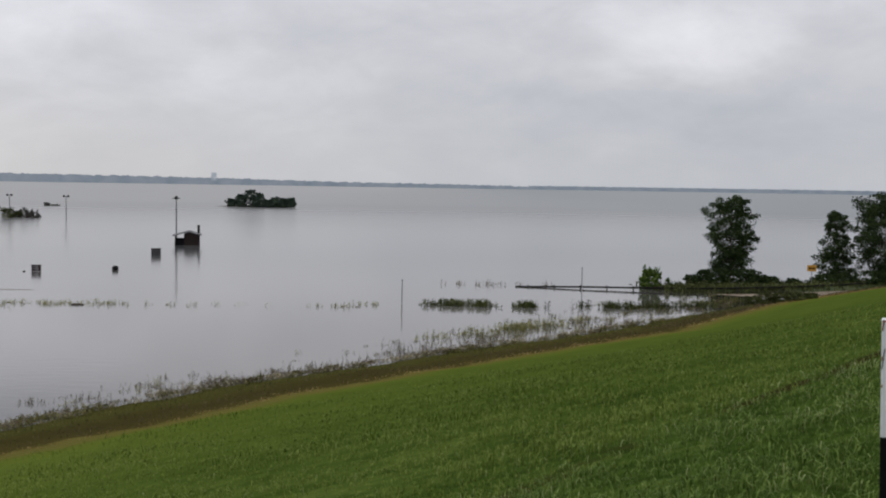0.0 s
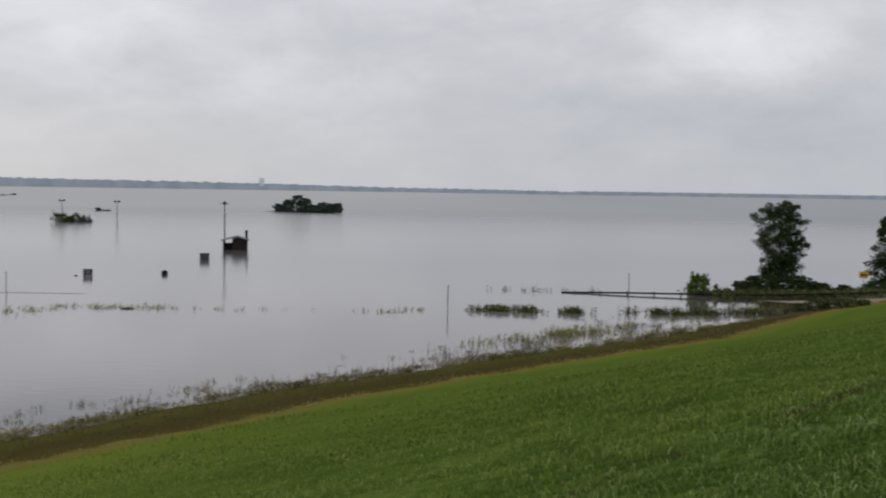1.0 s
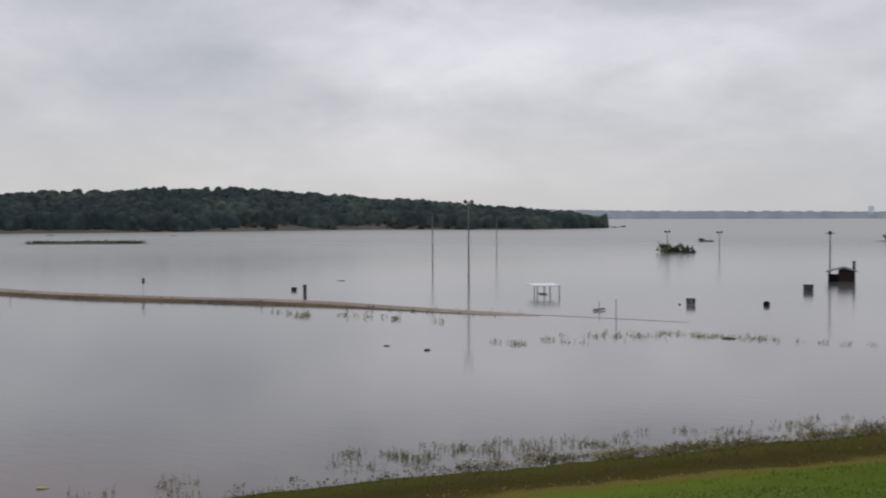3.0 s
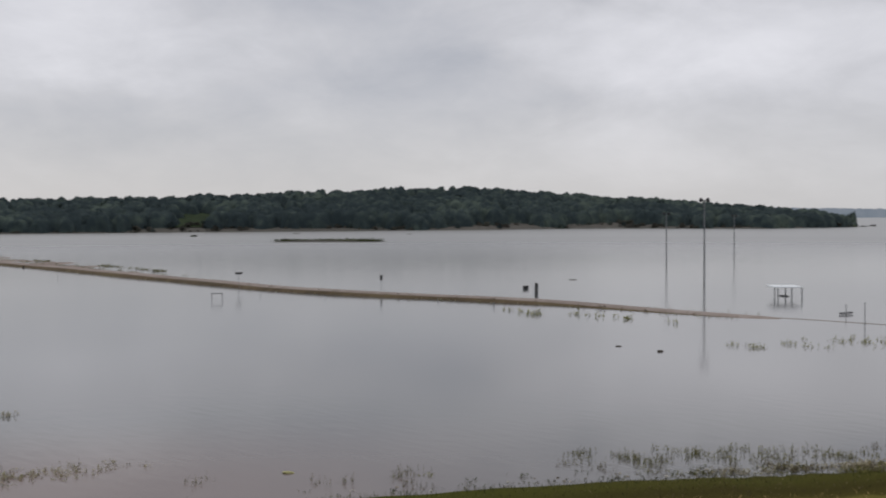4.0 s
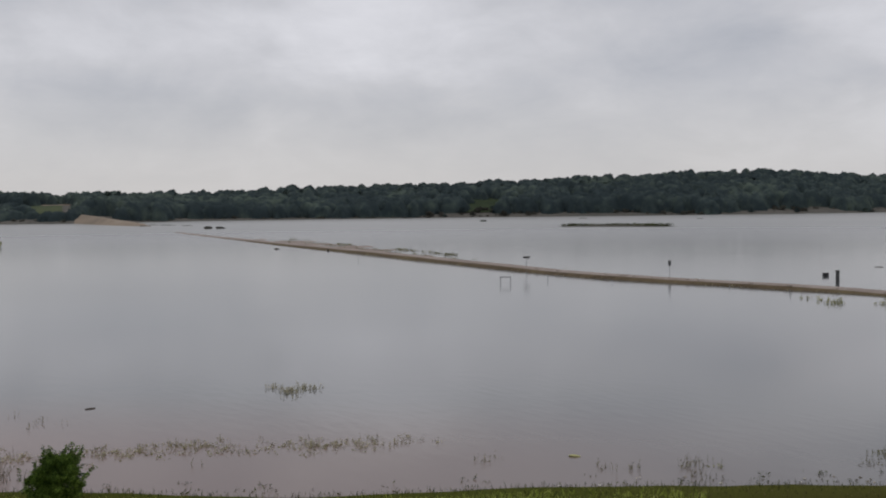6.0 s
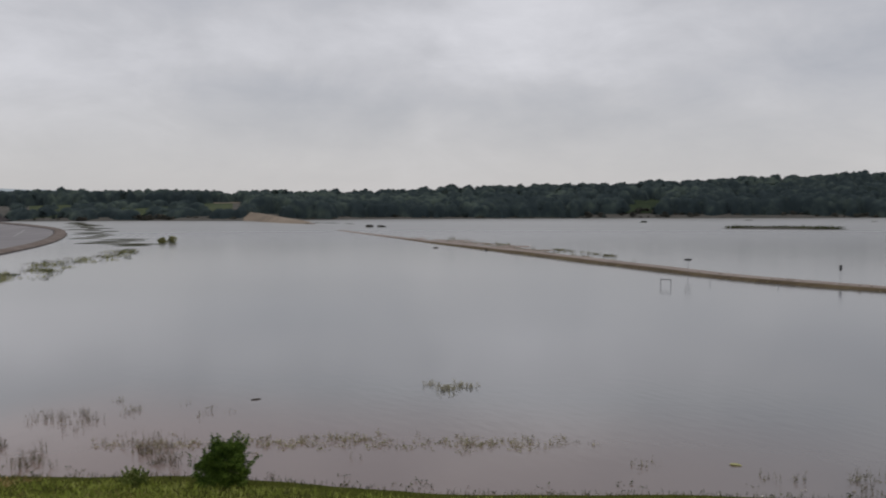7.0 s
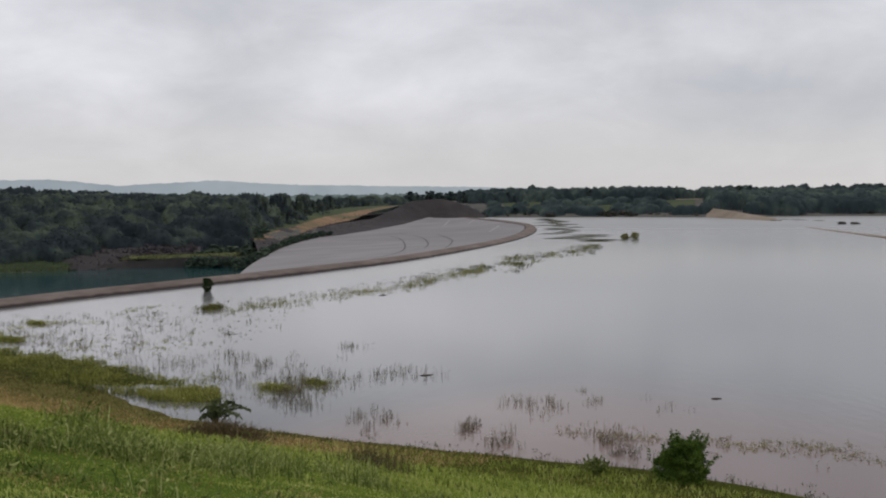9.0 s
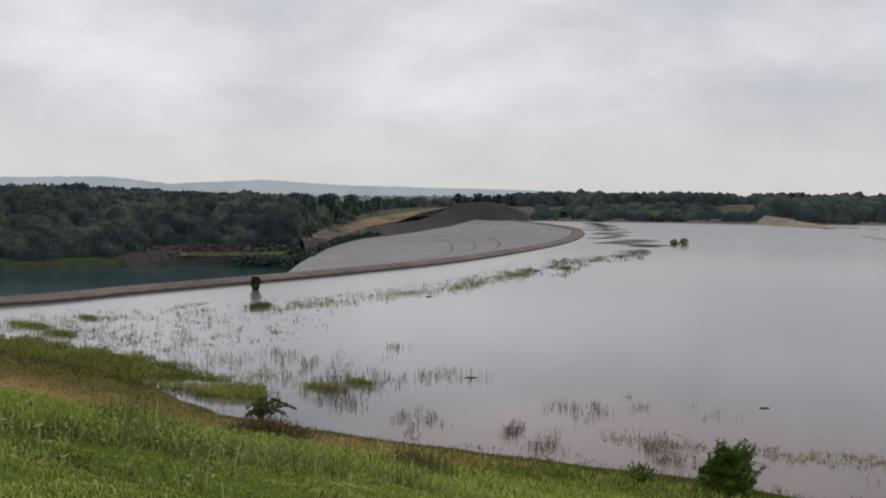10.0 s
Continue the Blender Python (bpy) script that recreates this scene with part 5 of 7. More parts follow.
    p = np.vstack([p, np.column_stack([np.sin(np.radians(bb)) * q, np.cos(np.radians(bb)) * q, np.full(46, -5.2)])])
    h = r.uniform(1.0, 3.2, len(p))
    scatter_crowns("slope_bushes", BACK, p, h, h * 1.5, M_ISLAND, "green bushes and brambles on the slope beside the apron", "bushes", seed=24)
    bb = r.uniform(-105.2, -100.2, 190)
    q0 = np.interp(bb, [-105.2, -104, -102.3, -100.5], [262, 296, 393, 510]) + r.uniform(0, 9, 190)
    zz = np.interp(bb, [-105.2, -104.2, -102.3, -100.2], [-5.2, -4.6, -3.7, -4.1]) + 0.06 * (q0 - np.interp(bb, [-105.2, -104, -102.3, -100.5], [262, 296, 393, 510]))
    p = np.column_stack([np.sin(np.radians(bb)) * q0, np.cos(np.radians(bb)) * q0, zz])
    h = r.uniform(0.8, 2.4, len(p))
    scatter_crowns("slope_bushes", BACK, p, h, h * 1.6, M_ISLAND, "green bushes along the edge of the spillway apron", "bushes", seed=25)
    p = wood_places(-126, -113, 18, 34, 4.5, pool, 93, lambda b, e: True)
    h = r.uniform(1.2, 3.2, len(p))
    scatter_crowns("pool_bushes", FAR, p, h, h * 1.4, M_WOOD_MID, "green bushes along the pool bank", "bushes", seed=22)


build_woods()


def build_tree(name, x, y, z, height, width, seed, label, leaves=5200, leaf=0.34, mat=None, bare=0.1, trunk=0.16, lean=0.0, lobes=34, core=0.0, limbs=True, group="", category="tree", belly=1.15, turn=0, shoots=0):
    """A trunk with limbs and a crown of leaf clumps with an uneven outline."""
    mat = mat or M_LEAF
    r = np.random.default_rng(seed)
    t = empty(name, pose(x, y, z, 0, 0, turn), label, category, group)
    bm = bmesh.new()
    top = Vector((lean * height, 0, height * 0.8))
    knots = [Vector((0, 0, -0.3))] + [Vector((top.x * k + r.normal() * 0.12, r.normal() * 0.12, top.z * k)) for k in (0.25, 0.5, 0.75, 1)]
    for i in range(4):
        tube(bm, knots[i], knots[i + 1], trunk * (1 - i * 0.22), trunk * (1 - (i + 1) * 0.22), 7)
    stem = part("trunk", bm, M_BARK, t)
    C, N = [], []
    bm = bmesh.new()
    per = int(leaves * (1 - core)) // lobes
    ph = r.uniform(0, 6.283, 4)

    def reach(k, a):
        """Half width of the crown at that share of its height and bearing."""
        prof = np.sin(np.pi * np.clip(0.12 + 0.83 * k**belly, 0, 1)) ** 0.55
        return 0.5 * width * prof * (1 + 0.16 * np.sin(2 * a + ph[0] + 5 * k) + 0.14 * np.sin(3 * a + ph[1] - 9 * k) + 0.08 * np.sin(7 * k * 3 + ph[2]))

    for i in range(lobes):
        k = r.uniform(0.02, 0.97)
        a = r.uniform(0, 6.283)
        rad = r.uniform(0.06, 0.12) * width * (1.1 - 0.35 * k)
        q = max(0.0, float(reach(k, a)) - rad * 0.6) * r.uniform(0.45, 1.05)
        h = bare + (1 - bare) * k
        c = Vector((math.cos(a) * q + lean * h * height, math.sin(a) * q, min(h * height, height - rad * 0.5)))
        root = Vector((lean * height * h * 0.7, 0, max(0.15, h * height * 0.74)))
        if limbs and i % 2 == 0:
            tube(bm, root, c, trunk * 0.3, trunk * 0.06, 5)
        d = ball_points(per, r)
        C.append(np.array(c) + d * rad * np.array([1.1, 1.1, 0.75]) * (r.uniform(0.15, 1.2, (per, 1)) ** 0.5))
        N.append(d)
    for i in range(shoots):  # loose twigs of leaves past the crown's outline
        k, a = r.uniform(0.55, 1.1), r.uniform(0, 6.283)
        q = float(reach(min(k, 0.9), a)) * r.uniform(0.7, 1.2)
        c0 = np.array([math.cos(a) * q + lean * k * height, math.sin(a) * q, k * height * 0.95])
        way = np.array([math.cos(a) * 0.5 + lean * 2, math.sin(a) * 0.5, 1.0]) * 0.13 * width
        u = r.uniform(-0.6, 1, (36, 1))
        C.append(c0 + way * u + r.normal(size=(36, 3)) * 0.016 * width)
        N.append(ball_points(36, r))
    if limbs:
        part("branchwork", bm, M_BARK, stem)
    else:
        bm.free()
    m = int(leaves * core)
    if m:
        k, a = r.uniform(0.0, 0.93, m), r.uniform(0, 6.283, m)
        q = reach(k, a) * np.sqrt(r.uniform(0, 1, m)) * 0.82
        h = bare + (1 - bare) * k
        C.append(np.column_stack([np.cos(a) * q + lean * h * height, np.sin(a) * q, h * height]))
        N.append(ball_points(m, r))
    v, f = cards(np.vstack(C), np.vstack(N), leaf, r, 0.8)
    v[:, 2] = np.maximum(v[:, 2], -0.05)
    put("crown", v, f, mat, t)
    return t


def land1(x, y):
    return float(land(np.array([x]), np.array([y]))[0])


def build_trees():
    a = spot(15.02, 131)
    build_tree("tree", a.x, a.y, 0.3, 10.1, 6.8, 1, "tall dark green tree with an uneven open crown on the point", leaves=17000, leaf=0.21, lobes=150, core=0.3, bare=0.06, belly=1.3)
    b = spot(20.15, 137)
    build_tree("tree", b.x, b.y, 0.3, 8.5, 5.0, 2, "slender dark green tree beside a larger one", leaves=12000, leaf=0.2, lobes=100, core=0.25, bare=0.03, belly=0.5)
    c = spot(22.75, 139)
    build_tree("tree", c.x, c.y, 0.3, 11.2, 9.8, 3, "broad dark green tree with a dense crown on the point", leaves=24000, leaf=0.23, lobes=150, core=0.25, bare=0.03, trunk=0.22)
    e = spot(25.2, 138)
    build_tree("tree", e.x, e.y, 0.3, 6.0, 6.5, 4, "low dark green tree at the edge of the group", leaves=6000, lobes=60, core=0.4, bare=0.03)
    for i, (bear, r, h, w) in enumerate(((13.2, 129, 1.1, 2.6), (13.8, 129, 1.7, 3.0), (14.4, 128, 2.1, 3.6), (15.2, 128, 1.9, 3.6), (15.9, 128, 2.2, 3.2), (16.5, 129, 1.4, 3.0), (17.1, 130, 1.1, 2.6), (18.1, 131, 0.9, 1.5), (19.1, 133, 0.5, 1.2), (19.6, 134, 1.2, 3.6), (20.6, 134, 1.6, 4.0), (21.6, 134, 1.9, 4.4), (22.6, 134, 2.0, 4.4), (23.8, 134, 2.6, 4.6), (26, 134, 2.8, 5.5))):
        p = spot(bear, r)
        build_tree("bush", p.x, p.y, -0.05, h, w, 10 + i, "dark green scrub bush at the foot of the trees", leaves=1900, leaf=0.2, bare=0.02, trunk=0.05, lobes=30, core=0.25, limbs=False, group="scrub round the trees", category="bush")
    p = spot(11.0, 120)
    build_tree("bush", p.x, p.y, -0.2, 2.4, 3.0, 30, "green bush standing in the flood beside the guard rail", leaves=4200, leaf=0.16, mat=M_LEAF_BRIGHT, bare=0.03, trunk=0.05, lobes=40, core=0.45, belly=0.8, shoots=14, category="bush")
    p = spot(11.9, 120)
    build_tree("bush", p.x, p.y, -0.2, 1.4, 1.5, 31, "small green sapling standing in the flood", leaves=420, leaf=0.22, mat=M_LEAF_BRIGHT, bare=0.2, trunk=0.03, lobes=10, limbs=False, category="bush")
    # the island
    for i, (bear, r, h, w) in enumerate(((-11.2, 482, 3.6, 5), (-10.7, 480, 5.6, 7), (-10.2, 480, 7.9, 9), (-9.75, 478, 6.4, 7), (-9.3, 476, 3.2, 5), (-8.95, 475, 4.6, 6.5), (-8.5, 474, 4.0, 6), (-8.1, 473, 4.5, 5.5))):
        p = spot(bear, r)
        build_tree("island_tree", p.x, p.y, 0.2, h, w, 50 + i, "dark green tree crowded on the small flooded island", leaves=1500, leaf=0.7, mat=M_ISLAND, bare=0.02, trunk=0.12, lobes=30, core=0.4, limbs=False, group="trees on the island", category="tree")
    for i, (bear, r, h, w, m) in enumerate(((-22.15, 326, 3.1, 5.4, M_CLUMP), (-21.75, 327, 2.1, 3.6, M_CLUMP), (-21.35, 328, 2.7, 5.0, M_BRUSH), (-20.95, 327, 2.0, 3.8, M_BRUSH), (-20.3, 470, 1.7, 2.6, M_BRUSH), (-19.95, 470, 0.9, 3.4, M_BRUSH))):
        p = spot(bear, r)
        build_tree("flooded_bush", p.x, p.y, -0.4, h, w, 70 + i, "half-drowned bush showing above the flood", leaves=2000, leaf=0.26, mat=m, bare=0.02, trunk=0.05, lobes=26, core=0.25, limbs=False, belly=0.75, shoots=10, group="drowned bushes", category="bush")
    for i, (bear, r, h, w, m) in enumerate(((-84.6, 318, 2.0, 2.6, M_MARSH), (-84.1, 319, 2.4, 2.6, M_MARSH), (-73.8, 512, 1.6, 4.5, M_BRUSH), (-73.2, 512, 1.4, 5, M_BRUSH), (-59.3, 623, 1.2, 4, M_LEAF), (-25.6, 1000, 2.6, 7, M_BRUSH), (-25.2, 1020, 1.8, 8, M_CLUMP), (-24.8, 1045, 1.3, 9, M_BRUSH), (-24.3, 1085, 2.0, 6, M_BRUSH))):
        p = spot(bear, r)
        build_tree("flooded_bush", p.x, p.y, -0.4, h, w, 90 + i, "rounded bush standing in shallow flood water", leaves=800, leaf=0.4, mat=m, bare=0.02, trunk=0.05, lobes=18, core=0.45, limbs=False, group="drowned bushes", category="bush")
    p = spot(-106.7, 138.5)
    build_tree("sapling", p.x, p.y, -0.3, 2.1, 1.5, 110, "small round dark green tree rooted against the weir", leaves=1200, leaf=0.2, bare=0.1, trunk=0.05, lobes=22, core=0.5, category="tree")
    # near bush on the shore
    for i, (bear, r, h, w) in enumerate(((16.2, 107.5, 0.8, 2.6), (16.9, 106.5, 1.05, 3.0), (17.6, 106, 0.95, 2.6), (18.4, 107.5, 0.8, 2.4), (19.1, 108.5, 0.6, 1.8))):
        p = spot(bear, r)
        build_tree("bush", p.x, p.y, max(-0.1, land1(p.x, p.y)), h, w, 140 + i, "low green scrub bush at the edge of the flooded track", leaves=1300, leaf=0.15, mat=M_CLUMP, bare=0.02, trunk=0.03, lobes=22, core=0.4, limbs=False, group="scrub by the track", category="bush")
    p = spot(-81.9, 41.8)
    build_tree("shore_bush", p.x, p.y, land1(p.x, p.y) - 0.15, 1.8, 2.15, 120, "bright green dense leafy bush leaning on the grassy shore", leaves=22000, leaf=0.078, mat=M_LEAF_BRIGHT, bare=0.0, trunk=0.05, lobes=130, core=0.34, category="bush", belly=0.62, turn=90, lean=0.18, shoots=60)
    p = spot(-86.2, 42)
    build_tree("shore_bush", p.x, p.y, land1(p.x, p.y), 0.62, 1.2, 121, "low olive weedy bush on the grassy shore", leaves=1800, leaf=0.07, mat=M_TALL, bare=0.0, trunk=0.02, lobes=22, core=0.3, belly=0.6, shoots=12, limbs=False, category="bush")


build_trees()


def build_fern_tree(bear, r):
    """A leaning sapling with arching feathery fronds."""
    p = spot(bear, r)
    t = empty("fern_sapling", pose(p.x, p.y, land1(p.x, p.y)), "dark green feathery sapling with arching fronds on the bank", "sapling")
    q = np.random.default_rng(9)
    bm = bmesh.new()
    tube(bm, (0, 0, -0.1), (0.1, 0.15, 0.55), 0.055, 0.04)
    tube(bm, (0.1, 0.15, 0.55), (0.15, 0.25, 0.95), 0.04, 0.02)
    part("trunk", bm, M_BARK, t)
    for i in range(22):
        a = i * 2.399
        base = Vector((0.13, 0.22, q.uniform(0.3, 0.95)))
        reach, rise = q.uniform(0.85, 1.35) * (1 + 0.3 * math.sin(a)), q.uniform(0.4, 0.8)
        C, N = [], []
        for k in np.linspace(0.1, 1, 26):
            c = base + Vector((math.cos(a) * reach * k, math.sin(a) * reach * k, rise * math.sin(k * 2.4)))
            for side in (-1, 1):
                w = 0.10 * math.sin(math.pi * min(1, k * 0.9 + 0.08)) * side
                C.append(c + Vector((-math.sin(a) * w, math.cos(a) * w, -0.02)))
                N.append((0, 0, 1))
        v, f = cards(np.array(C), np.array(N), 0.2, q, 0.5)
        put("frond", v, f, M_FROND, t)


build_fern_tree(-106.5, 51.2)


def stalks(name, x, y, z, h, width, mat, label, category, seed, leafy=1.0, droop=0.25, per=1):
    """Upright stalks with a few drooping leaves, as one mesh."""
    r = np.random.default_rng(seed)
    n = len(x)
    a = r.uniform(0, 6.283, n)
    ux, uy = np.cos(a), np.sin(a)
    lean = r.uniform(0.0, droop, n) * h
    b = r.uniform(0, 6.283, n)
    lx, ly = np.cos(b) * lean, np.sin(b) * lean
    w = width * r.uniform(0.6, 1.3, n)
    base = np.stack([x, y, z], 1)
    side = np.stack([ux * w / 2, uy * w / 2, np.zeros(n)], 1)
    mid = base + np.stack([lx * 0.35, ly * 0.35, h * 0.6], 1)
    tip = base + np.stack([lx, ly, h * (1 - 0.15 * lean / np.maximum(h, 0.01))], 1)
    v = np.stack([base - side, base + side, mid + side * 0.8, mid - side * 0.8, tip + side * 0.15, tip - side * 0.15], 1)
    i = np.arange(n)[:, None] * 6
    f = np.concatenate([i + np.array([[0, 1, 2, 3]]), i + np.array([[3, 2, 4, 5]])], 0)
    v, off = v.reshape(-1, 3), 6 * n
    if leafy:
        m = int(n * leafy)
        j = r.integers(0, n, m)
        k = r.uniform(0.15, 0.95, m)
        c = base[j] + (tip - base)[j] * k[:, None]
        wj = np.broadcast_to(width, n)[j]
        lv, lf = cards(c + r.normal(size=(m, 3)) * wj[:, None] * 1.5, r.normal(size=(m, 3)), wj * 4.0, r, 0.35)
        v, f = np.vstack([v, lv]), np.vstack([f, lf + off])
    return tagged(put(name, v, f, mat), label, category, kind="stuff")


def turf(x, y, z, h, width, mat, label, seed):
    """Short blades that rise and bend over, as one mesh; dead-straight ones are rare."""
    r = np.random.default_rng(seed)
    n = len(x)
    a = r.uniform(0, 6.283, n)
    out = np.stack([np.cos(a), np.sin(a), np.zeros(n)], 1)
    b = a + 1.57 + r.normal(0, 0.6, n)
    w = width * r.uniform(0.6, 1.3, n)
    side = np.stack([np.cos(b) * w / 2, np.sin(b) * w / 2, np.zeros(n)], 1)
    up = np.zeros((n, 3))
    up[:, 2] = h
    bend = (r.uniform(0.15, 1.5, n) * h)[:, None]
    base = np.stack([x, y, z], 1)
    mid = base + up * 0.62 + out * bend * 0.22
    arch = base + up * (0.98 - 0.12 * bend / h[:, None]) + out * bend * 0.62
    tip = base + up * (1.05 - 0.42 * bend / h[:, None]) + out * bend * 1.12
    v = np.stack([base - side, base + side, mid + side * 0.9, mid - side * 0.9, arch + side * 0.75, arch - side * 0.75, tip], 1)
    faces = (np.arange(n)[:, None, None] * 7 + np.array([[0, 1, 2], [0, 2, 3], [3, 2, 4], [3, 4, 5], [5, 4, 6]])).reshape(-1, 3)
    return tagged(put("grass", v.reshape(-1, 3), faces, mat), label, "grass", kind="stuff")


def build_grass():
    r = np.random.default_rng(11)
    # near turf of short blades, thinner with distance
    n = 195000
    rr = 4.2 * (50 / 4.2) ** r.uniform(0, 1, n)
    bear = r.uniform(-124, 27, n)
    x, y = np.sin(np.radians(bear)) * rr, np.cos(np.radians(bear)) * rr
    z = land(x, y)
    clump = wob(x * 1.3, y * 1.3) + 0.5 * wob(x * 4, y * 4)
    rut = (np.abs(NX * x + NY * y - 4.5 - 0.15 * wob(x, y)) < 0.14) & (x > -3)
    run = 0.616 * x + 0.788 * y
    edge = np.where((run > -34) & (run < 4), 0.45, np.where(run < 0, 0.78, 0.93))
    ok = (z > edge + 0.15 * clump + r.normal(0, 0.12, n)) & ~(rut & (clump > 0.0)) & (r.uniform(size=n) < np.clip(0.8 + 0.4 * clump, 0.5, 1))
    x, y, z, rr, clump, bear = x[ok], y[ok], z[ok], rr[ok], clump[ok], bear[ok]
    tuft = 0.7 * wob(x * 9 + 2, y * 9) + 0.9 * wob(x * 38, y * 38 + 5)
    h = (0.048 + 0.022 * clump.clip(-1, 1) + 0.027 * tuft.clip(-1, 1) + r.uniform(0, 0.03, len(x))).clip(0.016) * np.clip(rr / 14, 1, 1.4)
    w = 0.007 * np.clip(rr / 9, 1, 3.2)
    lush = bear < -62 + r.normal(0, 9, len(x))
    h, w = np.where(lush, h * 0.75, h), np.where(lush, w * 1.3, w)
    h = np.where(lush, h * (0.8 + 0.7 * np.clip(wob(x * 2.7 + 5, y * 2.7), -0.4, 1)), h)
    crest = NX * x + NY * y < 4.6 + r.normal(0, 0.4, len(x))
    bare = crest & ~lush & (tuft < -0.25) & (r.uniform(size=len(x)) < 0.65)  # gaps between the clumps
    h, w = np.where(crest & ~lush, h * r.uniform(0.75, 1.3, len(x)), h), np.where(crest & ~lush, w * 1.25, w)
    h = np.where(~crest & ~lush, h * (1 + 0.9 * np.clip(wob(x * 1.7 + 3, y * 1.7), -0.5, 1)), h)
    for k, mat, lab in ((~lush & crest & ~bare, M_NEAR, "dark green grass with pale bent tips along the crest"), (~lush & ~crest, M_BLADE, "long mown green grass with bent blades on the dam slope"), (lush, M_LUSH, "lush yellow-green grass on the dam slope")):
        turf(x[k], y[k], z[k] - 0.012, h[k], w[k], mat, lab, 12)
    # pale arched blades that stand out of the crest's turf
    n = 5200
    rr, bear = 4.6 * (30 / 4.6) ** r.uniform(0, 1, n), r.uniform(-70, 27, n)
    x, y = np.sin(np.radians(bear)) * rr, np.cos(np.radians(bear)) * rr
    ok = (wob(x * 9 + 2, y * 9) > -0.2) & ((NX * x + NY * y < 5.5) | (r.uniform(size=n) < 0.25)) & (land(x, y) > 1.2)
    x, y, rr = x[ok], y[ok], rr[ok]
    turf(x, y, land(x, y), r.uniform(0.045, 0.085, len(x)), 0.0065 * np.clip(rr / 9, 1, 2), M_TIP, "pale arched grass blades on the crest", 67)
    # the turf under and behind the viewpoint
    n = 36000
    rad, bear = 0.25 + 9.5 * np.sqrt(r.uniform(0, 1, n)), r.uniform(-180, 180, n)
    ok = (rad < 4.4) | (((bear < -123) | (bear > 26)) & (r.uniform(size=n) < 0.5))
    rad, bear = rad[ok], bear[ok]
    x, y = np.sin(np.radians(bear)) * rad, np.cos(np.radians(bear)) * rad
    turf(x, y, land(x, y) - 0.01, r.uniform(0.03, 0.085, len(x)), 0.009, M_NEAR, "dark green grass on the dam crest", 37)
    # tall weeds in clumps across the slope
    q = 60
    v = r.uniform(0, 1, q) ** 0.8
    cx, cy = -9.5 - 14.5 * v + r.normal(0, 1.2, q), -6.3 + 1.6 * v + r.normal(0, 0.8, q)
    reps = r.integers(24, 80, q)
    x, y = np.repeat(cx, reps) + r.normal(0, 0.28, reps.sum()), np.repeat(cy, reps) + r.normal(0, 0.28, reps.sum())
    hh = np.repeat(r.uniform(0.12, 0.36, q) * (1 + 0.5 * v), reps)
    stalks("tall_weeds", x, y, land(x, y) - 0.03, hh * r.uniform(0.5, 1.35, len(x)), 0.021, M_TALL, "tall green weeds in clumps on the slope", "weeds", 13, leafy=1.2, droop=1.5)
    q = 26
    cx, cy = r.uniform(-30, -17, q), r.uniform(-7, 1, q)
    reps = r.integers(20, 70, q)
    x, y = np.repeat(cx, reps) + r.normal(0, 0.35, reps.sum()), np.repeat(cy, reps) + r.normal(0, 0.35, reps.sum())
    stalks("tall_weeds", x, y, land(x, y) - 0.03, r.uniform(0.15, 0.4, len(x)), 0.022, M_LUSH, "taller yellow-green grass tufts on the slope", "weeds", 17, leafy=0.8, droop=0.9)
    # dead patches trodden into the turf
    q = 46
    bb, rad = radians(1) * r.uniform(-122, -84, q), r.uniform(7, 19, q)
    reps = r.integers(25, 90, q)
    x, y = np.repeat(np.sin(bb) * rad, reps) + r.normal(0, 0.3, reps.sum()), np.repeat(np.cos(bb) * rad, reps) + r.normal(0, 0.3, reps.sum())
    stalks("thatch", x, y, land(x, y) - 0.02, r.uniform(0.03, 0.09, len(x)), 0.014, M_THATCH, "dead tan blades in small patches of the turf", "dry grass", 38, leafy=0, droop=1.5)
    q = 14
    bb, rad = radians(1) * r.uniform(-122, -90, q), r.uniform(9, 24, q)
    reps = r.integers(30, 90, q)
    x, y = np.repeat(np.sin(bb) * rad, reps) + r.normal(0, 0.32, reps.sum()), np.repeat(np.cos(bb) * rad, reps) + r.normal(0, 0.32, reps.sum())
    stalks("tall_weeds", x, y, land(x, y) - 0.02, r.uniform(0.1, 0.34, len(x)), 0.02, M_TALL, "dark broad-leaved weeds in tufts on the slope", "weeds", 39, leafy=2.2, droop=1.3)
    for cx, cy, m, hi in ((-21.5, -9.3, 46, 0.95), (-20.4, -8.4, 30, 0.7), (-16.2, -6.6, 40, 0.6), (-23.5, -6.4, 36, 0.6), (-14.0, -5.2, 34, 0.5)):
        x, y = cx + r.normal(0, 0.22, m), cy + r.normal(0, 0.22, m)
        stalks("tall_weeds", x, y, land(x, y) - 0.03, r.uniform(0.35, 1.0, m) * hi, 0.034, M_TALL, "tall dark green weed with long arching leaves", "weeds", 56 + m, leafy=1.5, droop=1.3)
    # brown-tipped weeds standing out from the turf
    n = 330
    x, y = -30.2 + r.normal(0, 0.8, n), -4.2 + r.normal(0, 0.5, n)
    stalks("brown_weeds", x, y, land(x, y) - 0.03, r.uniform(0.3, 0.8, n), 0.018, M_DRY, "brown-tipped weeds standing out from the grass", "weeds", 18, leafy=2.5, droop=0.4)
    n = 70
    x, y = -12.6 + r.normal(0, 0.12, n), -6.35 + r.normal(0, 0.12, n)
    stalks("brown_weeds", x, y, land(x, y) - 0.03, r.uniform(0.15, 0.42, n), 0.008, M_DRY, "small dry twiggy weed on the slope", "weeds", 19, leafy=2.0, droop=0.8)
    # coarse tufted grass over the foot of the slope
    n = 58000
    run = r.uniform(-72, 3, n)
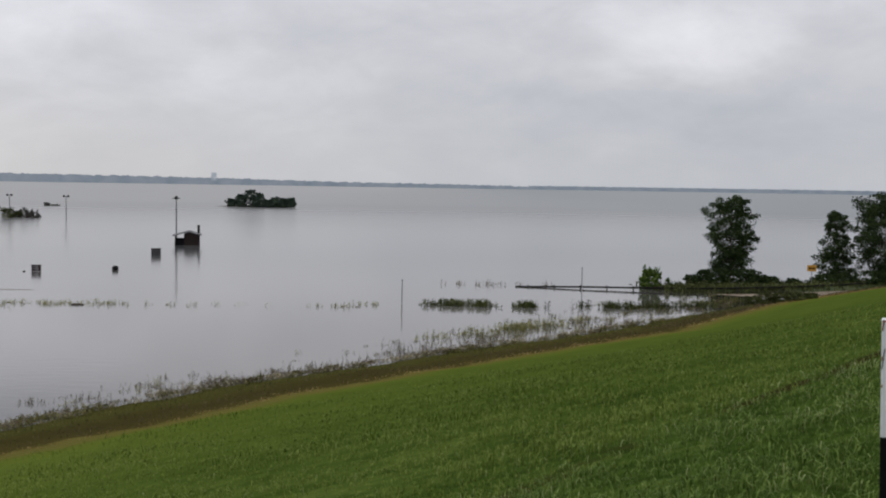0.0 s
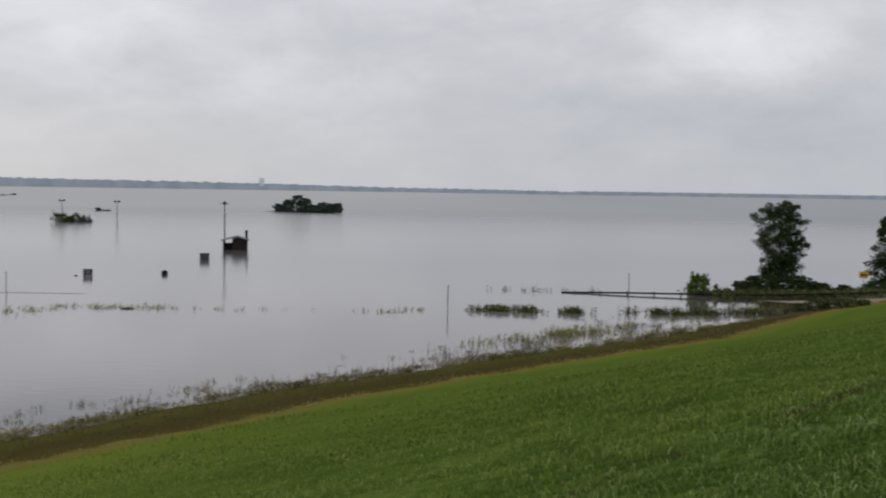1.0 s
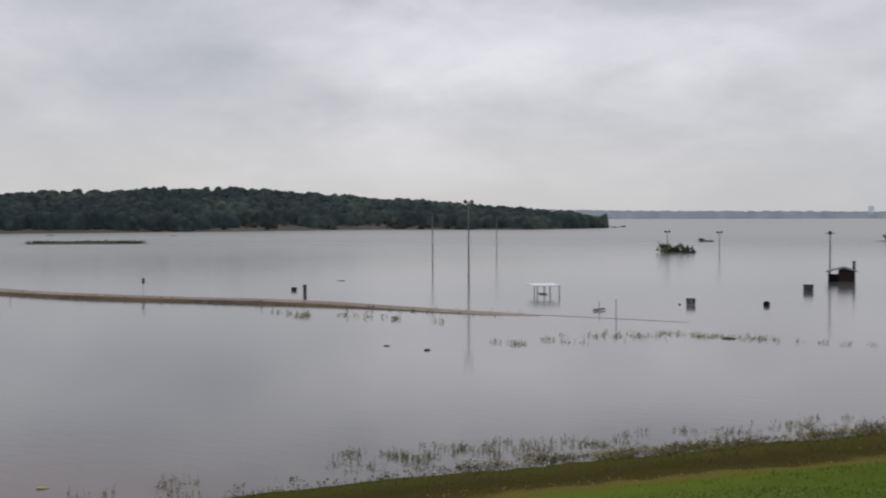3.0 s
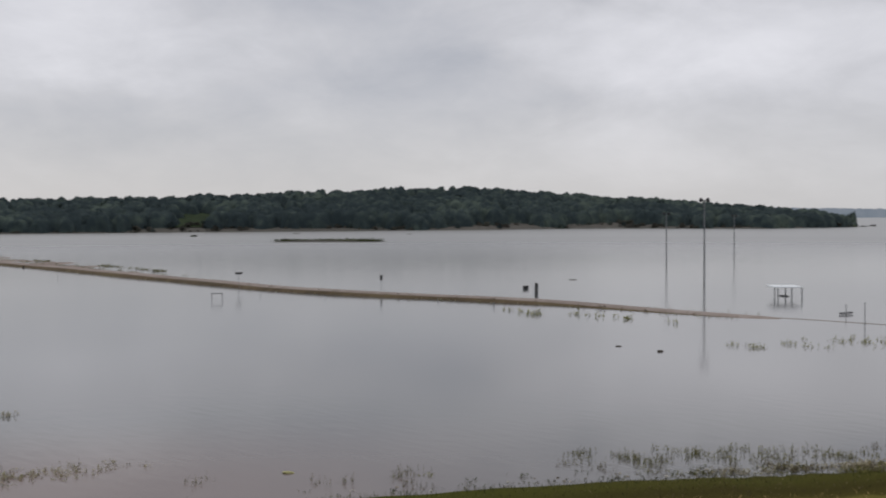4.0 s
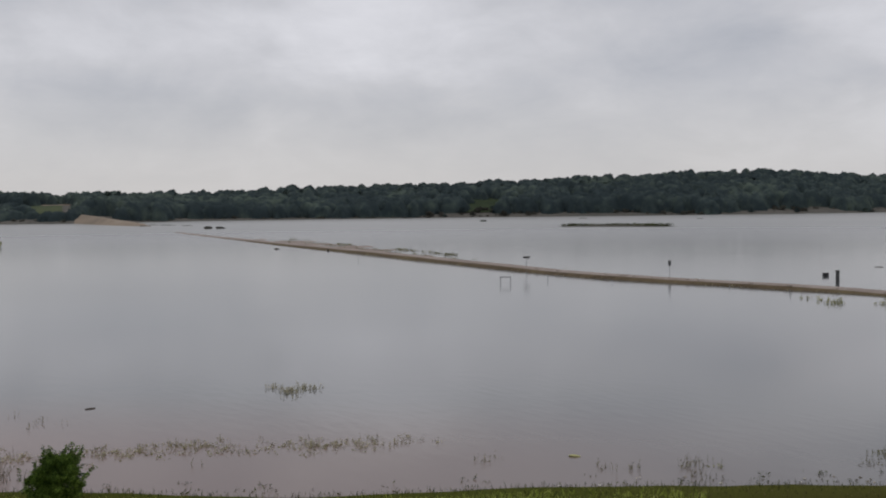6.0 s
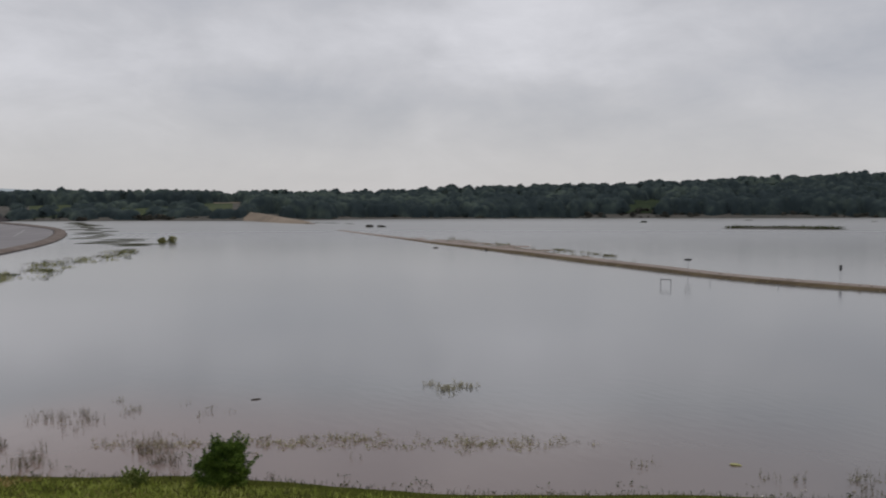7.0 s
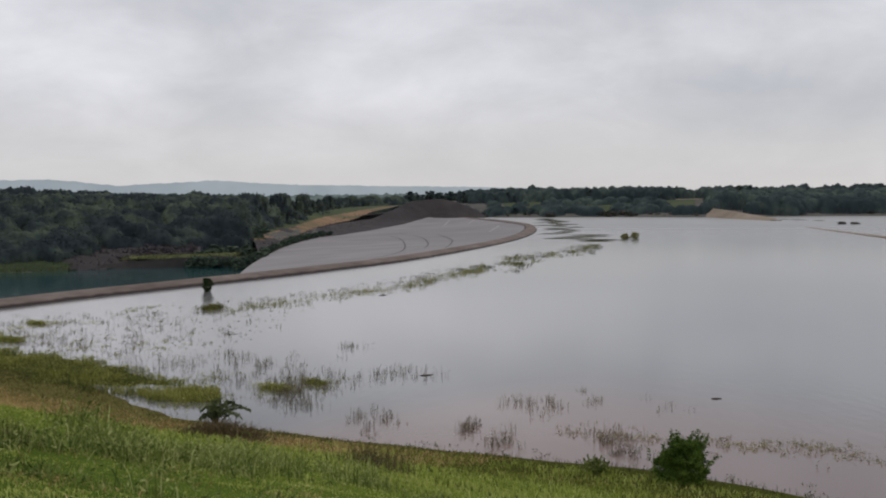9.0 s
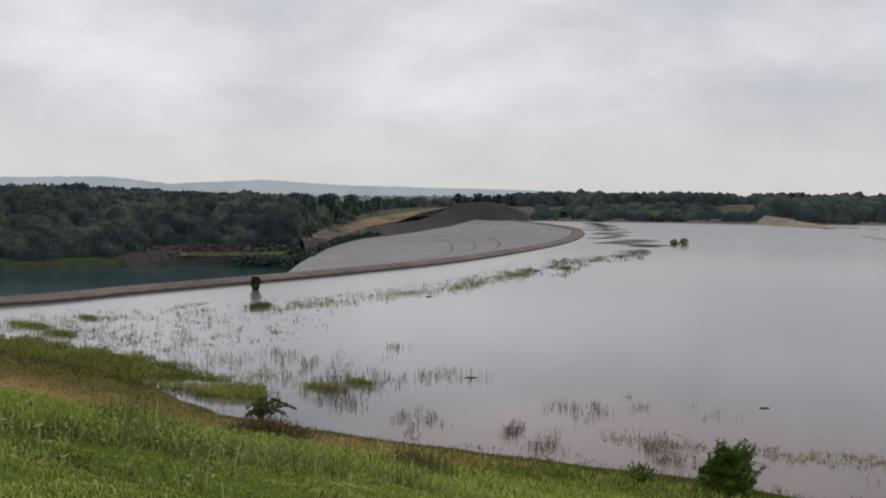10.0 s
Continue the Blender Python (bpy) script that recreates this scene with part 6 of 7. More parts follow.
    d = np.interp(run, S_SHORE, D_SHORE) - 0.8 - 19 * r.uniform(0, 1, n) ** 1.3
    x, y = NX * d + 0.616 * run, NY * d + 0.788 * run
    z, tuft = land(x, y), wob(x * 1.9, y * 1.9) + 0.5 * wob(x * 5, y * 5)
    ok = (z > np.where(run < -36, 0.66, 0.2) + 0.12 * tuft) & (r.uniform(size=n) < 0.75 + 0.5 * tuft)
    x, y, z, tuft = x[ok], y[ok], z[ok], tuft[ok]
    green = r.uniform(size=len(x)) < 0.86
    for k, mat, lab, sd in ((green, M_LUSH, "coarse yellow-green grass at the foot of the slope", 33), (~green, M_CLUMP, "dark green weeds mixed into the coarse grass", 34)):
        stalks("grass", x[k], y[k], z[k] - 0.03, (0.11 + 0.09 * tuft[k].clip(-0.5, 1.5) + r.uniform(0, 0.18, k.sum())), 0.036, mat, lab, "grass", sd, leafy=0, droop=1.1)
    # dry thatch on the bare band beyond the sapling
    n = 46000
    run = r.uniform(-92, -28, n)
    deep = r.uniform(0.02, 1.1, n)
    d = np.interp(run, S_SHORE, D_SHORE) - deep * np.interp(run, S_BAND, W_BAND)
    x, y = NX * d + 0.616 * run, NY * d + 0.788 * run
    z = land(x, y)
    rank = deep + 0.16 * wob(x * 0.6, y * 0.6) + r.normal(0, 0.07, n)
    straw = (rank > np.interp(run, [-60, -46], [0.55, 0.25])) & (rank < 1.0)
    thin_out = r.uniform(size=n) < 0.55 + 0.45 * wob(x * 1.3 + 7, y * 1.3)
    for k, mat, lab, sd in ((straw & thin_out, M_THATCH, "dry straw-coloured thatch along the muddy bank", 35), (~straw & thin_out & (z > 0.02), M_OLIVE, "low olive weeds on the muddy bank", 36)):
        stalks("thatch", x[k], y[k], z[k] - 0.03, r.uniform(0.05, 0.22, k.sum()), 0.04, mat, lab, "dry grass", sd, leafy=0, droop=1.3)
    # matted dead weeds over the bare band farther along the dam
    n = 30000
    run = r.uniform(-28, 128, n)
    deep = r.uniform(-0.05, 1.08, n)
    d = np.interp(run, S_SHORE, D_SHORE) - deep * np.interp(run, S_BAND, W_BAND)
    x, y = NX * d + 0.616 * run, NY * d + 0.788 * run
    far = np.hypot(x, y)
    rank = deep + 0.12 * wob(x * 0.7, y * 0.7) + r.normal(0, 0.06, n)
    for k, mat, lab, sd in (((rank < 0.28), M_OLIVE, "low olive weeds along the water's edge", 51), ((rank >= 0.28) & (rank < 0.88), M_DRY, "matted brown dead weeds on the bare bank", 52), (rank >= 0.88, M_THATCH, "tan grass at the upper edge of the bare bank", 53)):
        k = k & (r.uniform(size=n) < 0.6 + 0.5 * wob(x * 1.5, y * 1.5))
        stalks("thatch", x[k], y[k], land(x[k], y[k]) - 0.03, r.uniform(0.04, 0.15, k.sum()), 0.028 * np.clip(far[k] / 45, 0.8, 2.5), mat, lab, "dry grass", sd, leafy=0, droop=1.5)
    # rank grass over the point and along the guard rail
    n = 5200
    u, v = r.uniform(-1, 1, n), r.normal(0, 0.36, n)
    c, q = math.cos(radians(17)), math.sin(radians(17))
    x, y = 46 + u * 24 * c - v * 7 * q, 123.5 + u * 24 * q + v * 7 * c
    edge = r.uniform(size=n) < 0.45
    line = r.uniform(0, 1, n)
    x = np.where(edge, np.interp(line, [0, 0.3, 0.6, 1], [24, 36, 46, 60]), x)
    y = np.where(edge, np.interp(line, [0, 0.3, 0.6, 1], [116.2, 117.6, 122.3, 131]) + r.normal(0, 0.7, n), y)
    stalks("bank_grass", x, y, np.full(n, 0.0), r.uniform(0.3, 0.75, n), 0.1, M_CLUMP, "rank dark green grass along the guard rail", "grass", 55, leafy=0.8, droop=0.5)
    # dark dry brush round the sapling
    n = 1700
    t = r.normal(0, 1, (n, 2)) * np.array([1.05, 0.6])
    x, y = -47.6 + t[:, 0] * 0.1 - t[:, 1], -13.7 + t[:, 0] + 0.1 * t[:, 1]
    stalks("dry_weeds", x, y, land(x, y) - 0.05, r.uniform(0.35, 1.05, n) * np.exp(-0.25 * t[:, 0] ** 2), 0.03, M_DRY, "dark dry brush round the foot of the sapling", "weeds", 14, leafy=2, droop=0.9)
    # rough edge along the shore
    n = 9000
    s = r.uniform(-75, 130, n)
    d = np.interp(s, S_SHORE, D_SHORE) - np.abs(r.normal(0, 1.6, n)) + 0.6
    x, y = NX * d + 0.616 * s, NY * d + 0.788 * s
    z = land(x, y)
    few = (s > -30) | (r.uniform(size=n) < 0.15)
    x, y, z, n = x[few], y[few], z[few], int(few.sum())
    stalks("shore_grass", x, y, z - 0.05, r.uniform(0.1, 0.3, n), 0.022, M_CLUMP, "coarse olive grass along the water's edge", "grass", 15, leafy=0, droop=0.6)


build_grass()


def build_reeds():
    r = np.random.default_rng(21)
    # the belt of drowned stalks along the dam, in clumps with gaps
    for mat, q, lab, sd, hi in ((M_STEM, 860, "dark brown-green drowned stalks standing in the shallows", 22, 0.95), (M_MARSH, 240, "pale leafy drowned weeds in the shallows along the dam", 26, 0.8)):
        s0 = r.uniform(2, 128, q)
        s0 = s0[r.uniform(size=q) < np.interp(s0, [6, 15, 24], [0.04, 0.25, 1]) * np.clip(0.62 + 0.5 * np.sin(s0 * 0.21) * np.sin(s0 * 0.53 + 1), 0.25, 1)]
        o0 = np.abs(r.normal(0, 0.8, len(s0))) * np.interp(s0, [0, 15, 40, 80, 130], [1.2, 3.0, 2.2, 4.5, 5]) + 0.15
        reps = r.integers(2, 14, len(s0))
        m = reps.sum()
        s, off = np.repeat(s0, reps) + r.normal(0, 0.28, m), np.repeat(o0, reps) + r.normal(0, 0.16, m)
        hh = np.repeat(hi * (0.2 + 0.62 * r.uniform(0, 1, len(s0)) ** 1.8), reps) * r.uniform(0.4, 1.1, m)
        d = np.interp(s, S_SHORE, D_SHORE) + off
        x, y = NX * d + 0.616 * s, NY * d + 0.788 * s
        stalks("reeds", x, y, np.full(m, -0.1), hh, 0.02, mat, lab, "reeds", sd, leafy=6.5, droop=0.3)

    # low ragged weeds and brown litter right at the waterline
    for mat, q, lo, hi, lab, sd in ((M_OLIVE, 150, -0.8, 0.9, "low olive weeds along the ragged waterline", 61), (M_STEM, 110, -0.3, 1.3, "low brown litter of dead stalks along the waterline", 62), (M_MAT, 130, -0.1, 1.2, "pale dead weeds lodged at the waterline", 63)):
        s0 = r.uniform(14, 82, q)
        s0 = s0[r.uniform(size=q) < 0.35 + 0.65 * (np.sin(s0 * 0.37 + sd) > -0.1)]
        o0 = r.uniform(lo, hi, len(s0))
        reps = r.integers(5, 22, len(s0))
        m = reps.sum()
        s, off = np.repeat(s0, reps) + r.normal(0, 0.42, m), np.repeat(o0, reps) + r.normal(0, 0.14, m)
        d = np.interp(s, S_SHORE, D_SHORE) + off
        x, y = NX * d + 0.616 * s, NY * d + 0.788 * s
        stalks("shore_weeds", x, y, np.maximum(land(x, y), 0) - 0.04, r.uniform(0.08, 0.3, m), 0.035, mat, lab, "weeds", sd, leafy=3, droop=1.0)

    # pale drift caught among the stalks
    n = 900
    run = r.normal(46, 20, n)
    d = np.interp(run, S_SHORE, D_SHORE) + r.uniform(-0.1, 1.3, n)
    c = np.column_stack([NX * d + 0.616 * run, NY * d + 0.788 * run, r.uniform(0.0, 0.06, n)])
    v, f = cards(c, np.tile([0.0, 0.0, 1.0], (n, 1)), 0.22, r, 0.6, loose=0.3)
    tagged(put("drift_litter", v, f, M_DRIFT), "pale dead stalks and foam drifted among the reeds", "drift", kind="stuff")

    def patch(name, spots, count, height, width, mat, label, seed, leafy=2.0):
        q = np.random.default_rng(seed)
        xs, ys = [], []
        for x, y, lx, ly, k in spots:
            c = max(3, int(count * k * 0.11))
            reps = q.integers(2, 11, c)
            tight = 0.12 + 0.0016 * math.hypot(x, y)
            xs.append(np.repeat(x + q.normal(0, lx, c), reps) + q.normal(0, tight, reps.sum()))
            ys.append(np.repeat(y + q.normal(0, ly, c), reps) + q.normal(0, tight, reps.sum()))
        x, y = np.concatenate(xs), np.concatenate(ys)
        stalks(name, x, y, np.full(len(x), -0.12), q.uniform(0.35, 1.0, len(x)) * height, width, mat, label, "water weeds", seed, leafy=leafy, droop=0.3)

    # a sparse row beyond the belt, along a drowned fence line
    patch("water_weeds", [(-9.8, 95.5, 1.2, 0.4, 1), (-6.5, 97, 0.8, 0.3, 0.7), (-24, 94.5, 1.5, 0.5, 0.6), (-31.5, 94.4, 2, 0.6, 1), (-36.4, 94.8, 2.2, 0.6, 2), (-41.6, 89.8, 2.2, 0.7, 2), (-45.9, 80.5, 1.2, 0.6, 1), (-43.3, 83.8, 1, 0.4, 0.8), (-17, 95, 2, 0.4, 0.5), (-34, 94.5, 1.6, 0.6, 1.6), (-39, 92, 2, 0.8, 1.6), (-29, 94.5, 1.6, 0.5, 0.8)], 75, 0.55, 0.04, M_MARSH, "sparse drowned weeds in open water", 31)
    patch("water_weeds", [(1.6, 119, 0.8, 0.6, 0.6), (3.8, 119.5, 1.0, 0.6, 0.8), (6.0, 119.5, 0.8, 0.6, 0.5), (11, 119.5, 1.5, 0.6, 0.4)], 40, 0.7, 0.05, M_STEM, "thin dark stalks standing off the end of the guard rail", 49)
    # dense green clumps by the point
    patch("marsh_clump", [(-1, 98, 0.3, 0.3, 0.5), (0.8, 98, 0.8, 0.4, 2.4), (3.4, 97.8, 0.6, 0.4, 2), (7.9, 97.5, 0.7, 0.4, 2), (13.2, 98.5, 0.3, 0.3, 0.7), (16.4, 98, 1.0, 0.5, 3), (19.5, 98.5, 1.0, 0.5, 2.4), (24, 100, 1.2, 0.7, 2)], 150, 0.85, 0.06, M_CLUMP, "dense dark green marsh clumps in shallow water", 32)
    patch("marsh_edge", [(5, 79, 1.6, 1.6, 3), (9, 84, 2, 1.5, 2), (13, 88, 2, 1.5, 2), (19, 95, 2, 2, 2), (25, 103, 2, 2, 2), (30, 106.5, 2.5, 1.4, 2)], 85, 0.55, 0.045, M_OLIVE, "olive reeds where the bank meets the flood", 33)
    patch("water_weeds", [(-0.3, 76.5, 1.0, 0.6, 1.0), (2.4, 79.5, 0.9, 0.6, 1.4), (5.4, 82.2, 0.8, 0.5, 2.4), (6.6, 82.8, 0.6, 0.4, 2.0), (8.6, 85, 1.0, 0.6, 1.2), (11.6, 87.5, 1.0, 0.6, 0.8)], 60, 0.78, 0.045, M_MARSH, "tall pale green drowned reeds in columns by the bank", 58, leafy=4)
    patch("verge_weeds", [(-185 - 9 * k, 101.5 + 0.9 * k, 4, 1.6, 1) for k in range(14)], 60, 0.45, 0.08, M_REED, "dry pale weeds on the drowned causeway verge", 48)
    patch("verge_weeds", [(-227, 112.6, 2.0, 0.4, 1.4), (-221, 111.8, 1.5, 0.4, 1.0), (-213, 110.6, 1.4, 0.4, 0.8), (-206, 110, 1.0, 0.3, 0.8), (-199, 109.4, 0.8, 0.3, 1.2), (-196.5, 109, 0.6, 0.3, 0.8), (-264, 114, 2.2, 0.5, 1.6), (-270, 114.8, 1.2, 0.4, 0.6), (-312, 119, 4, 0.8, 1.0)], 60, 0.62, 0.08, M_OLIVE, "olive weeds standing in the shallows beyond the causeway", 66)
    # pale silt and trash lying along the road's edge
    n = 170
    q = r.uniform(-262, -66, n)
    yy = np.interp(q, [-280, -222, -165, -127, -101, -86, -60], [102, 99, 95.5, 94.5, 100, 103, 104]) - r.uniform(1.2, 2.3, n)
    zz = np.interp(q, [-262, -222, -165, -127, -86, -66], [0.08, 0.2, 0.42, 0.54, 0.4, 0.1])
    v, f = cards(np.column_stack([q, yy, zz + 0.07]), np.tile([0.0, 0.0, 1.0], (n, 1)), 0.55, r, 0.4, loose=0.1)
    tagged(put("road_litter", v, f, M_DRIFT), "pale silt and trash along the edge of the causeway", "litter", kind="stuff")
    # south of the causeway
    patch("water_weeds", [(-79, 90, 1.0, 0.4, 1.5), (-72, 93.2, 2.5, 0.4, 1.4), (-64, 92.4, 2, 0.4, 0.6), (-84, 92, 2, 0.5, 0.6)], 55, 0.65, 0.07, M_MARSH, "green weeds along the drowned road edge", 34)
    # scattered stems in the shallows in front of the bank
    patch("water_weeds", [(-39, 23, 0.2, 0.2, 0.5), (-44, 21, 0.8, 0.6, 0.5), (-46.8, 12, 1, 1, 0.5), (-35.4, 26.5, 0.3, 0.3, 0.4), (-34.7, 27.3, 0.3, 0.3, 0.4), (-34, 30.4, 0.35, 0.3, 0.5), (-33.7, 29.9, 0.3, 0.3, 0.3), (-30, 37, 0.6, 0.3, 0.6), (-58, 7.7, 1.5, 0.5, 0.7), (-60, 4, 1.5, 0.5, 0.8)], 75, 0.55, 0.02, M_REED, "thin drowned stems and leaves in muddy shallows", 35, leafy=4)
    patch("weed_tufts", [(-59.6, 21.5, 1.3, 0.5, 1.6), (-60.2, 23.4, 0.5, 0.3, 0.6)], 95, 0.42, 0.03, M_MAT, "pale yellow-green drowned tuft in open water", 46, leafy=6)
    v = np.linspace(0, 1, 16)
    patch("weed_tufts", [(-51.2 + 7.2 * k + 0.5 * math.sin(9 * k), 2.5 + 19.5 * k, 0.6, 0.9, 1 + 0.6 * math.sin(17 * k)) for k in v], 110, 0.30, 0.028, M_MAT, "pale band of low drowned tufts in muddy shallows", 39, leafy=3)
    patch("water_weeds", [(-51.8 + 7.6 * k + 0.5 * math.sin(9 * k), 2 + 20 * k, 0.7, 1.0, 0.8 + 0.5 * math.sin(13 * k)) for k in v], 45, 0.34, 0.02, M_REED, "thin brown stems among the pale tufts in muddy shallows", 50, leafy=3)
    patch("weed_tufts", [(-49.5 + 4.5 * k, 9 + 9 * k, 0.8, 0.8, 0.7) for k in v[::3]], 110, 0.24, 0.03, M_MARSH, "yellow-green tufts among drowned stems", 42, leafy=3)
    patch("water_weeds", [(-57.5, 0.7, 1.6, 0.8, 1.2), (-51.6, -2.6, 0.8, 0.3, 1), (-49.2, -1, 1.4, 0.5, 1), (-48.2, 4.4, 2, 0.6, 1.6), (-53.4, -7.6, 1.2, 1, 1), (-60.3, -13.5, 1.5, 1.0, 1.6), (-64.3, -12.6, 1.8, 1.2, 2), (-67.6, -8.1, 1.8, 1.5, 2), (-80.9, -13.2, 1.0, 0.6, 0.6), (-73, -19, 3, 3, 3), (-66, -16, 3, 2, 3), (-62, -13.5, 2, 1.2, 1.6), (-57, -12, 1, 0.6, 1), (-72, -26, 3, 2, 2)], 150, 0.7, 0.022, M_STEM, "thin drowned stems in front of the grassy spit", 36, leafy=3)
    patch("water_weeds", [(-28.6, 39.6, 0.9, 0.5, 2.2), (-27.0, 42.3, 0.9, 0.6, 2.2), (-24.8, 44.0, 1.0, 0.6, 2.0), (-31.0, 38.2, 0.4, 0.4, 0.7), (-22.6, 46.6, 0.9, 0.7, 2.0)], 95, 0.5, 0.026, M_OLIVE, "dense olive clump of drowned weeds off the bare bank", 54, leafy=3)
    # dark tufts standing just off the grassy shore
    tufts = []
    for k in np.linspace(-36, 22, 22):
        d = np.interp(k, S_SHORE, D_SHORE) + 0.5 + 0.5 * math.sin(7 * k)
        tufts.append((NX * d + 0.616 * k, NY * d + 0.788 * k, 0.7, 0.5, 0.8))
    patch("shore_tufts", tufts, 60, 0.26, 0.03, M_CLUMP, "dark green tufts standing just off the grassy shore", 47, leafy=2)
    # field of stems and floating mats between spit and weir
    patch("water_weeds", [(-98, -44, 4, 3, 2), (-96, -35, 4, 3, 2), (-86, -42, 3, 2.5, 3), (-80, -33, 4, 3, 3), (-88, -28, 4, 3, 1.6), (-84, -37, 3, 3, 2), (-92, -50, 3, 2, 2), (-104, -38, 4, 2, 1)], 185, 0.5, 0.028, M_STEM, "field of drowned stems and weed mats near the weir", 37)
    patch("weed_tufts", [(-59, -18.5, 1.2, 1.0, 4), (-62.5, -14.5, 1.4, 0.8, 2.4), (-64, -12.5, 1.5, 0.8, 1.4), (-66, -20, 1.5, 1.0, 2), (-89, -47, 3, 1.5, 4), (-84, -42, 2.5, 1.2, 3), (-96.5, -45, 2, 1, 2), (-79, -35, 3, 2, 2), (-82, -29, 3, 1.5, 1.6), (-108, -41, 1.5, 0.6, 0.8), (-112, -40, 1.5, 0.6, 0.8), (-97, -42, 1.5, 1, 1)], 230, 0.3, 0.03, M_SPITGRASS, "yellow-green weed mats between the spit and the weir", 44, leafy=2)
    belt = [(-110.4, -29.6), (-117.9, -26.4), (-122, -23.5), (-128, -21.5), (-133, -19.5), (-139.6, -14.5), (-155, -12.9), (-169, -8.3), (-181.5, -5.1), (-196.7, 0.2), (-212, -1), (-223, 4.8), (-237, 11.8), (-269, 18.9)]
    belt = smooth_line(belt, 34)
    patch("water_weeds", [(x, y, 2.0 + 0.012 * abs(x), 0.7 + 0.004 * abs(x), 0.9 + 0.5 * math.sin(1.7 * k)) for k, (x, y) in enumerate(belt) if x > -172], 340, 0.5, 0.035, M_MARSH, "long band of green water weeds in front of the weir", 38)
    for mat, sd, share, lab in ((M_MARSH, 64, 1.0, "pale green clumps of water weeds in a broken line off the weir"), (M_CLUMP, 65, 0.7, "dark green clumps of water weeds in a broken line off the weir")):
        q = np.random.default_rng(sd)
        far = [(x + q.normal(0, 5), y + q.normal(0, 1.6), q.uniform(0.6, 2.6), q.uniform(0.3, 0.8), share * q.uniform(0.2, 1.5)) for x, y in belt if x < -165 for _ in range(2)]
        patch("water_weeds", far, 60, 0.5, 0.06, mat, lab, sd)
    patch("water_weeds", [(x - 8, y - 1.5, 4, 1.4, 0.9) for x, y in belt[::2]], 160, 0.45, 0.03, M_STEM, "dark stems among the water weeds in front of the weir", 45)
    # flat scraps of weed afloat between the spit, the weir and the band
    n = 1500
    k = r.integers(0, len(belt), n)
    x, y = belt[k, 0] - r.uniform(-6, 14, n) - r.normal(0, 2, n), belt[k, 1] - np.abs(r.normal(0, 3.5, n)) + 1.5
    lone = np.arange(n) < 600
    x, y = np.where(lone, r.uniform(-118, -72, n), x), np.where(lone, -0.55 * (np.where(lone, r.uniform(0, 1, n), 0)) * 34 - 22, y)
    ok = ~below_weir(x, y) & (land(x, y) < 0) & (np.hypot(x, y) < 250)
    c = np.column_stack([x, y, r.uniform(0.005, 0.04, n)])[ok]
    v, f = cards(c, np.tile([0.0, 0.0, 1.0], (len(c), 1)), 0.5, r, 0.5, loose=0.06)
    tagged(put("floating_weed", v, f, M_OLIVE), "flat scraps of olive weed afloat near the weir", "water weeds", kind="stuff")
    # grass on the spit
    n = 24000
    u = r.uniform(-1, 1, n)
    v = np.sqrt(1 - u * u) * r.uniform(-1, 1, n) * (1 + 0.16 * np.sin(u * 23) + 0.12 * np.sin(u * 51 + 1))
    c, q = math.cos(radians(53)), math.sin(radians(53))
    x, y = -70.7 + u * 20.5 * c - v * 3.8 * q, -33.6 + u * 20.5 * q + v * 3.8 * c
    z = np.maximum(0.53 * (1 - np.clip(np.hypot(u, v), 0, 1) ** 2.2) - 0.25, 0.0)
    tuft = wob(x * 1.6, y * 1.6) + 0.6 * wob(x * 4.3 + 2, y * 4.3)
    ok = r.uniform(size=n) < 0.72 + 0.6 * tuft
    x, y, z, v, tuft, n = x[ok], y[ok], z[ok], v[ok], tuft[ok], int(ok.sum())
    # dark blades crowd the near edge to stand for the shade there
    dark = r.uniform(size=n) < np.where(v < -0.6, 0.7, 0.18)
    stalks("spit_grass", x[dark], y[dark], z[dark], r.uniform(0.12, 0.42, dark.sum()), 0.032, M_CLUMP, "dark rushes on the low spit, crowded along the near edge as its shade", "grass", 29, leafy=0.6, droop=0.6)
    dark = (v < -0.55) & (r.uniform(size=n) < 0.6)
    stalks("spit_grass", x[~dark], y[~dark], z[~dark], r.uniform(0.10, 0.36, (~dark).sum()) * (1 + 0.8 * tuft[~dark].clip(-0.7, 1)), 0.03, M_SPITGRASS, "thick yellow-green grass on the low spit", "grass", 23, leafy=0.4, droop=0.6)
    x, y = -110.5 + r.normal(0, 1.0, 500), -32.7 + r.normal(0, 0.5, 500)
    stalks("islet_grass", x, y, np.full(500, 0.05), r.uniform(0.2, 0.5, 500), 0.06, M_OLIVE, "olive grass on the small islet", "grass", 24, leafy=0.8, droop=0.6)
    bb, rr = r.uniform(-126, -113.2, 1300), r.uniform(0, 1, 1300) ** 1.4 * 20
    rr = np.interp(bb, B_POOL, R_POOL) + 3 + rr
    x, y = np.sin(np.radians(bb)) * rr, np.cos(np.radians(bb)) * rr
    stalks("bank_grass", x, y, land(x, y) - 0.1, r.uniform(0.4, 1.1, 1300), 0.16, M_CLUMP, "rough green grass on the pool bank", "grass", 28, leafy=0.5, droop=0.6)
    bb, fr = r.uniform(-111.0, -105.0, 1100), r.uniform(0, 1, 1100) ** 1.3
    rr = np.interp(bb, [-111, -108, -105], [283.5, 283.5, 288]) + 13 * fr
    stalks("ledge_grass", np.sin(np.radians(bb)) * rr, np.cos(np.radians(bb)) * rr, -2.95 + 0.5 * fr, r.uniform(0.15, 0.45, 1100) * (1 + 0.6 * wob(bb * 9, rr)), 0.16, M_PALEGRASS, "ragged pale green grass on the ledge", "grass", 57, leafy=0.5, droop=0.7)
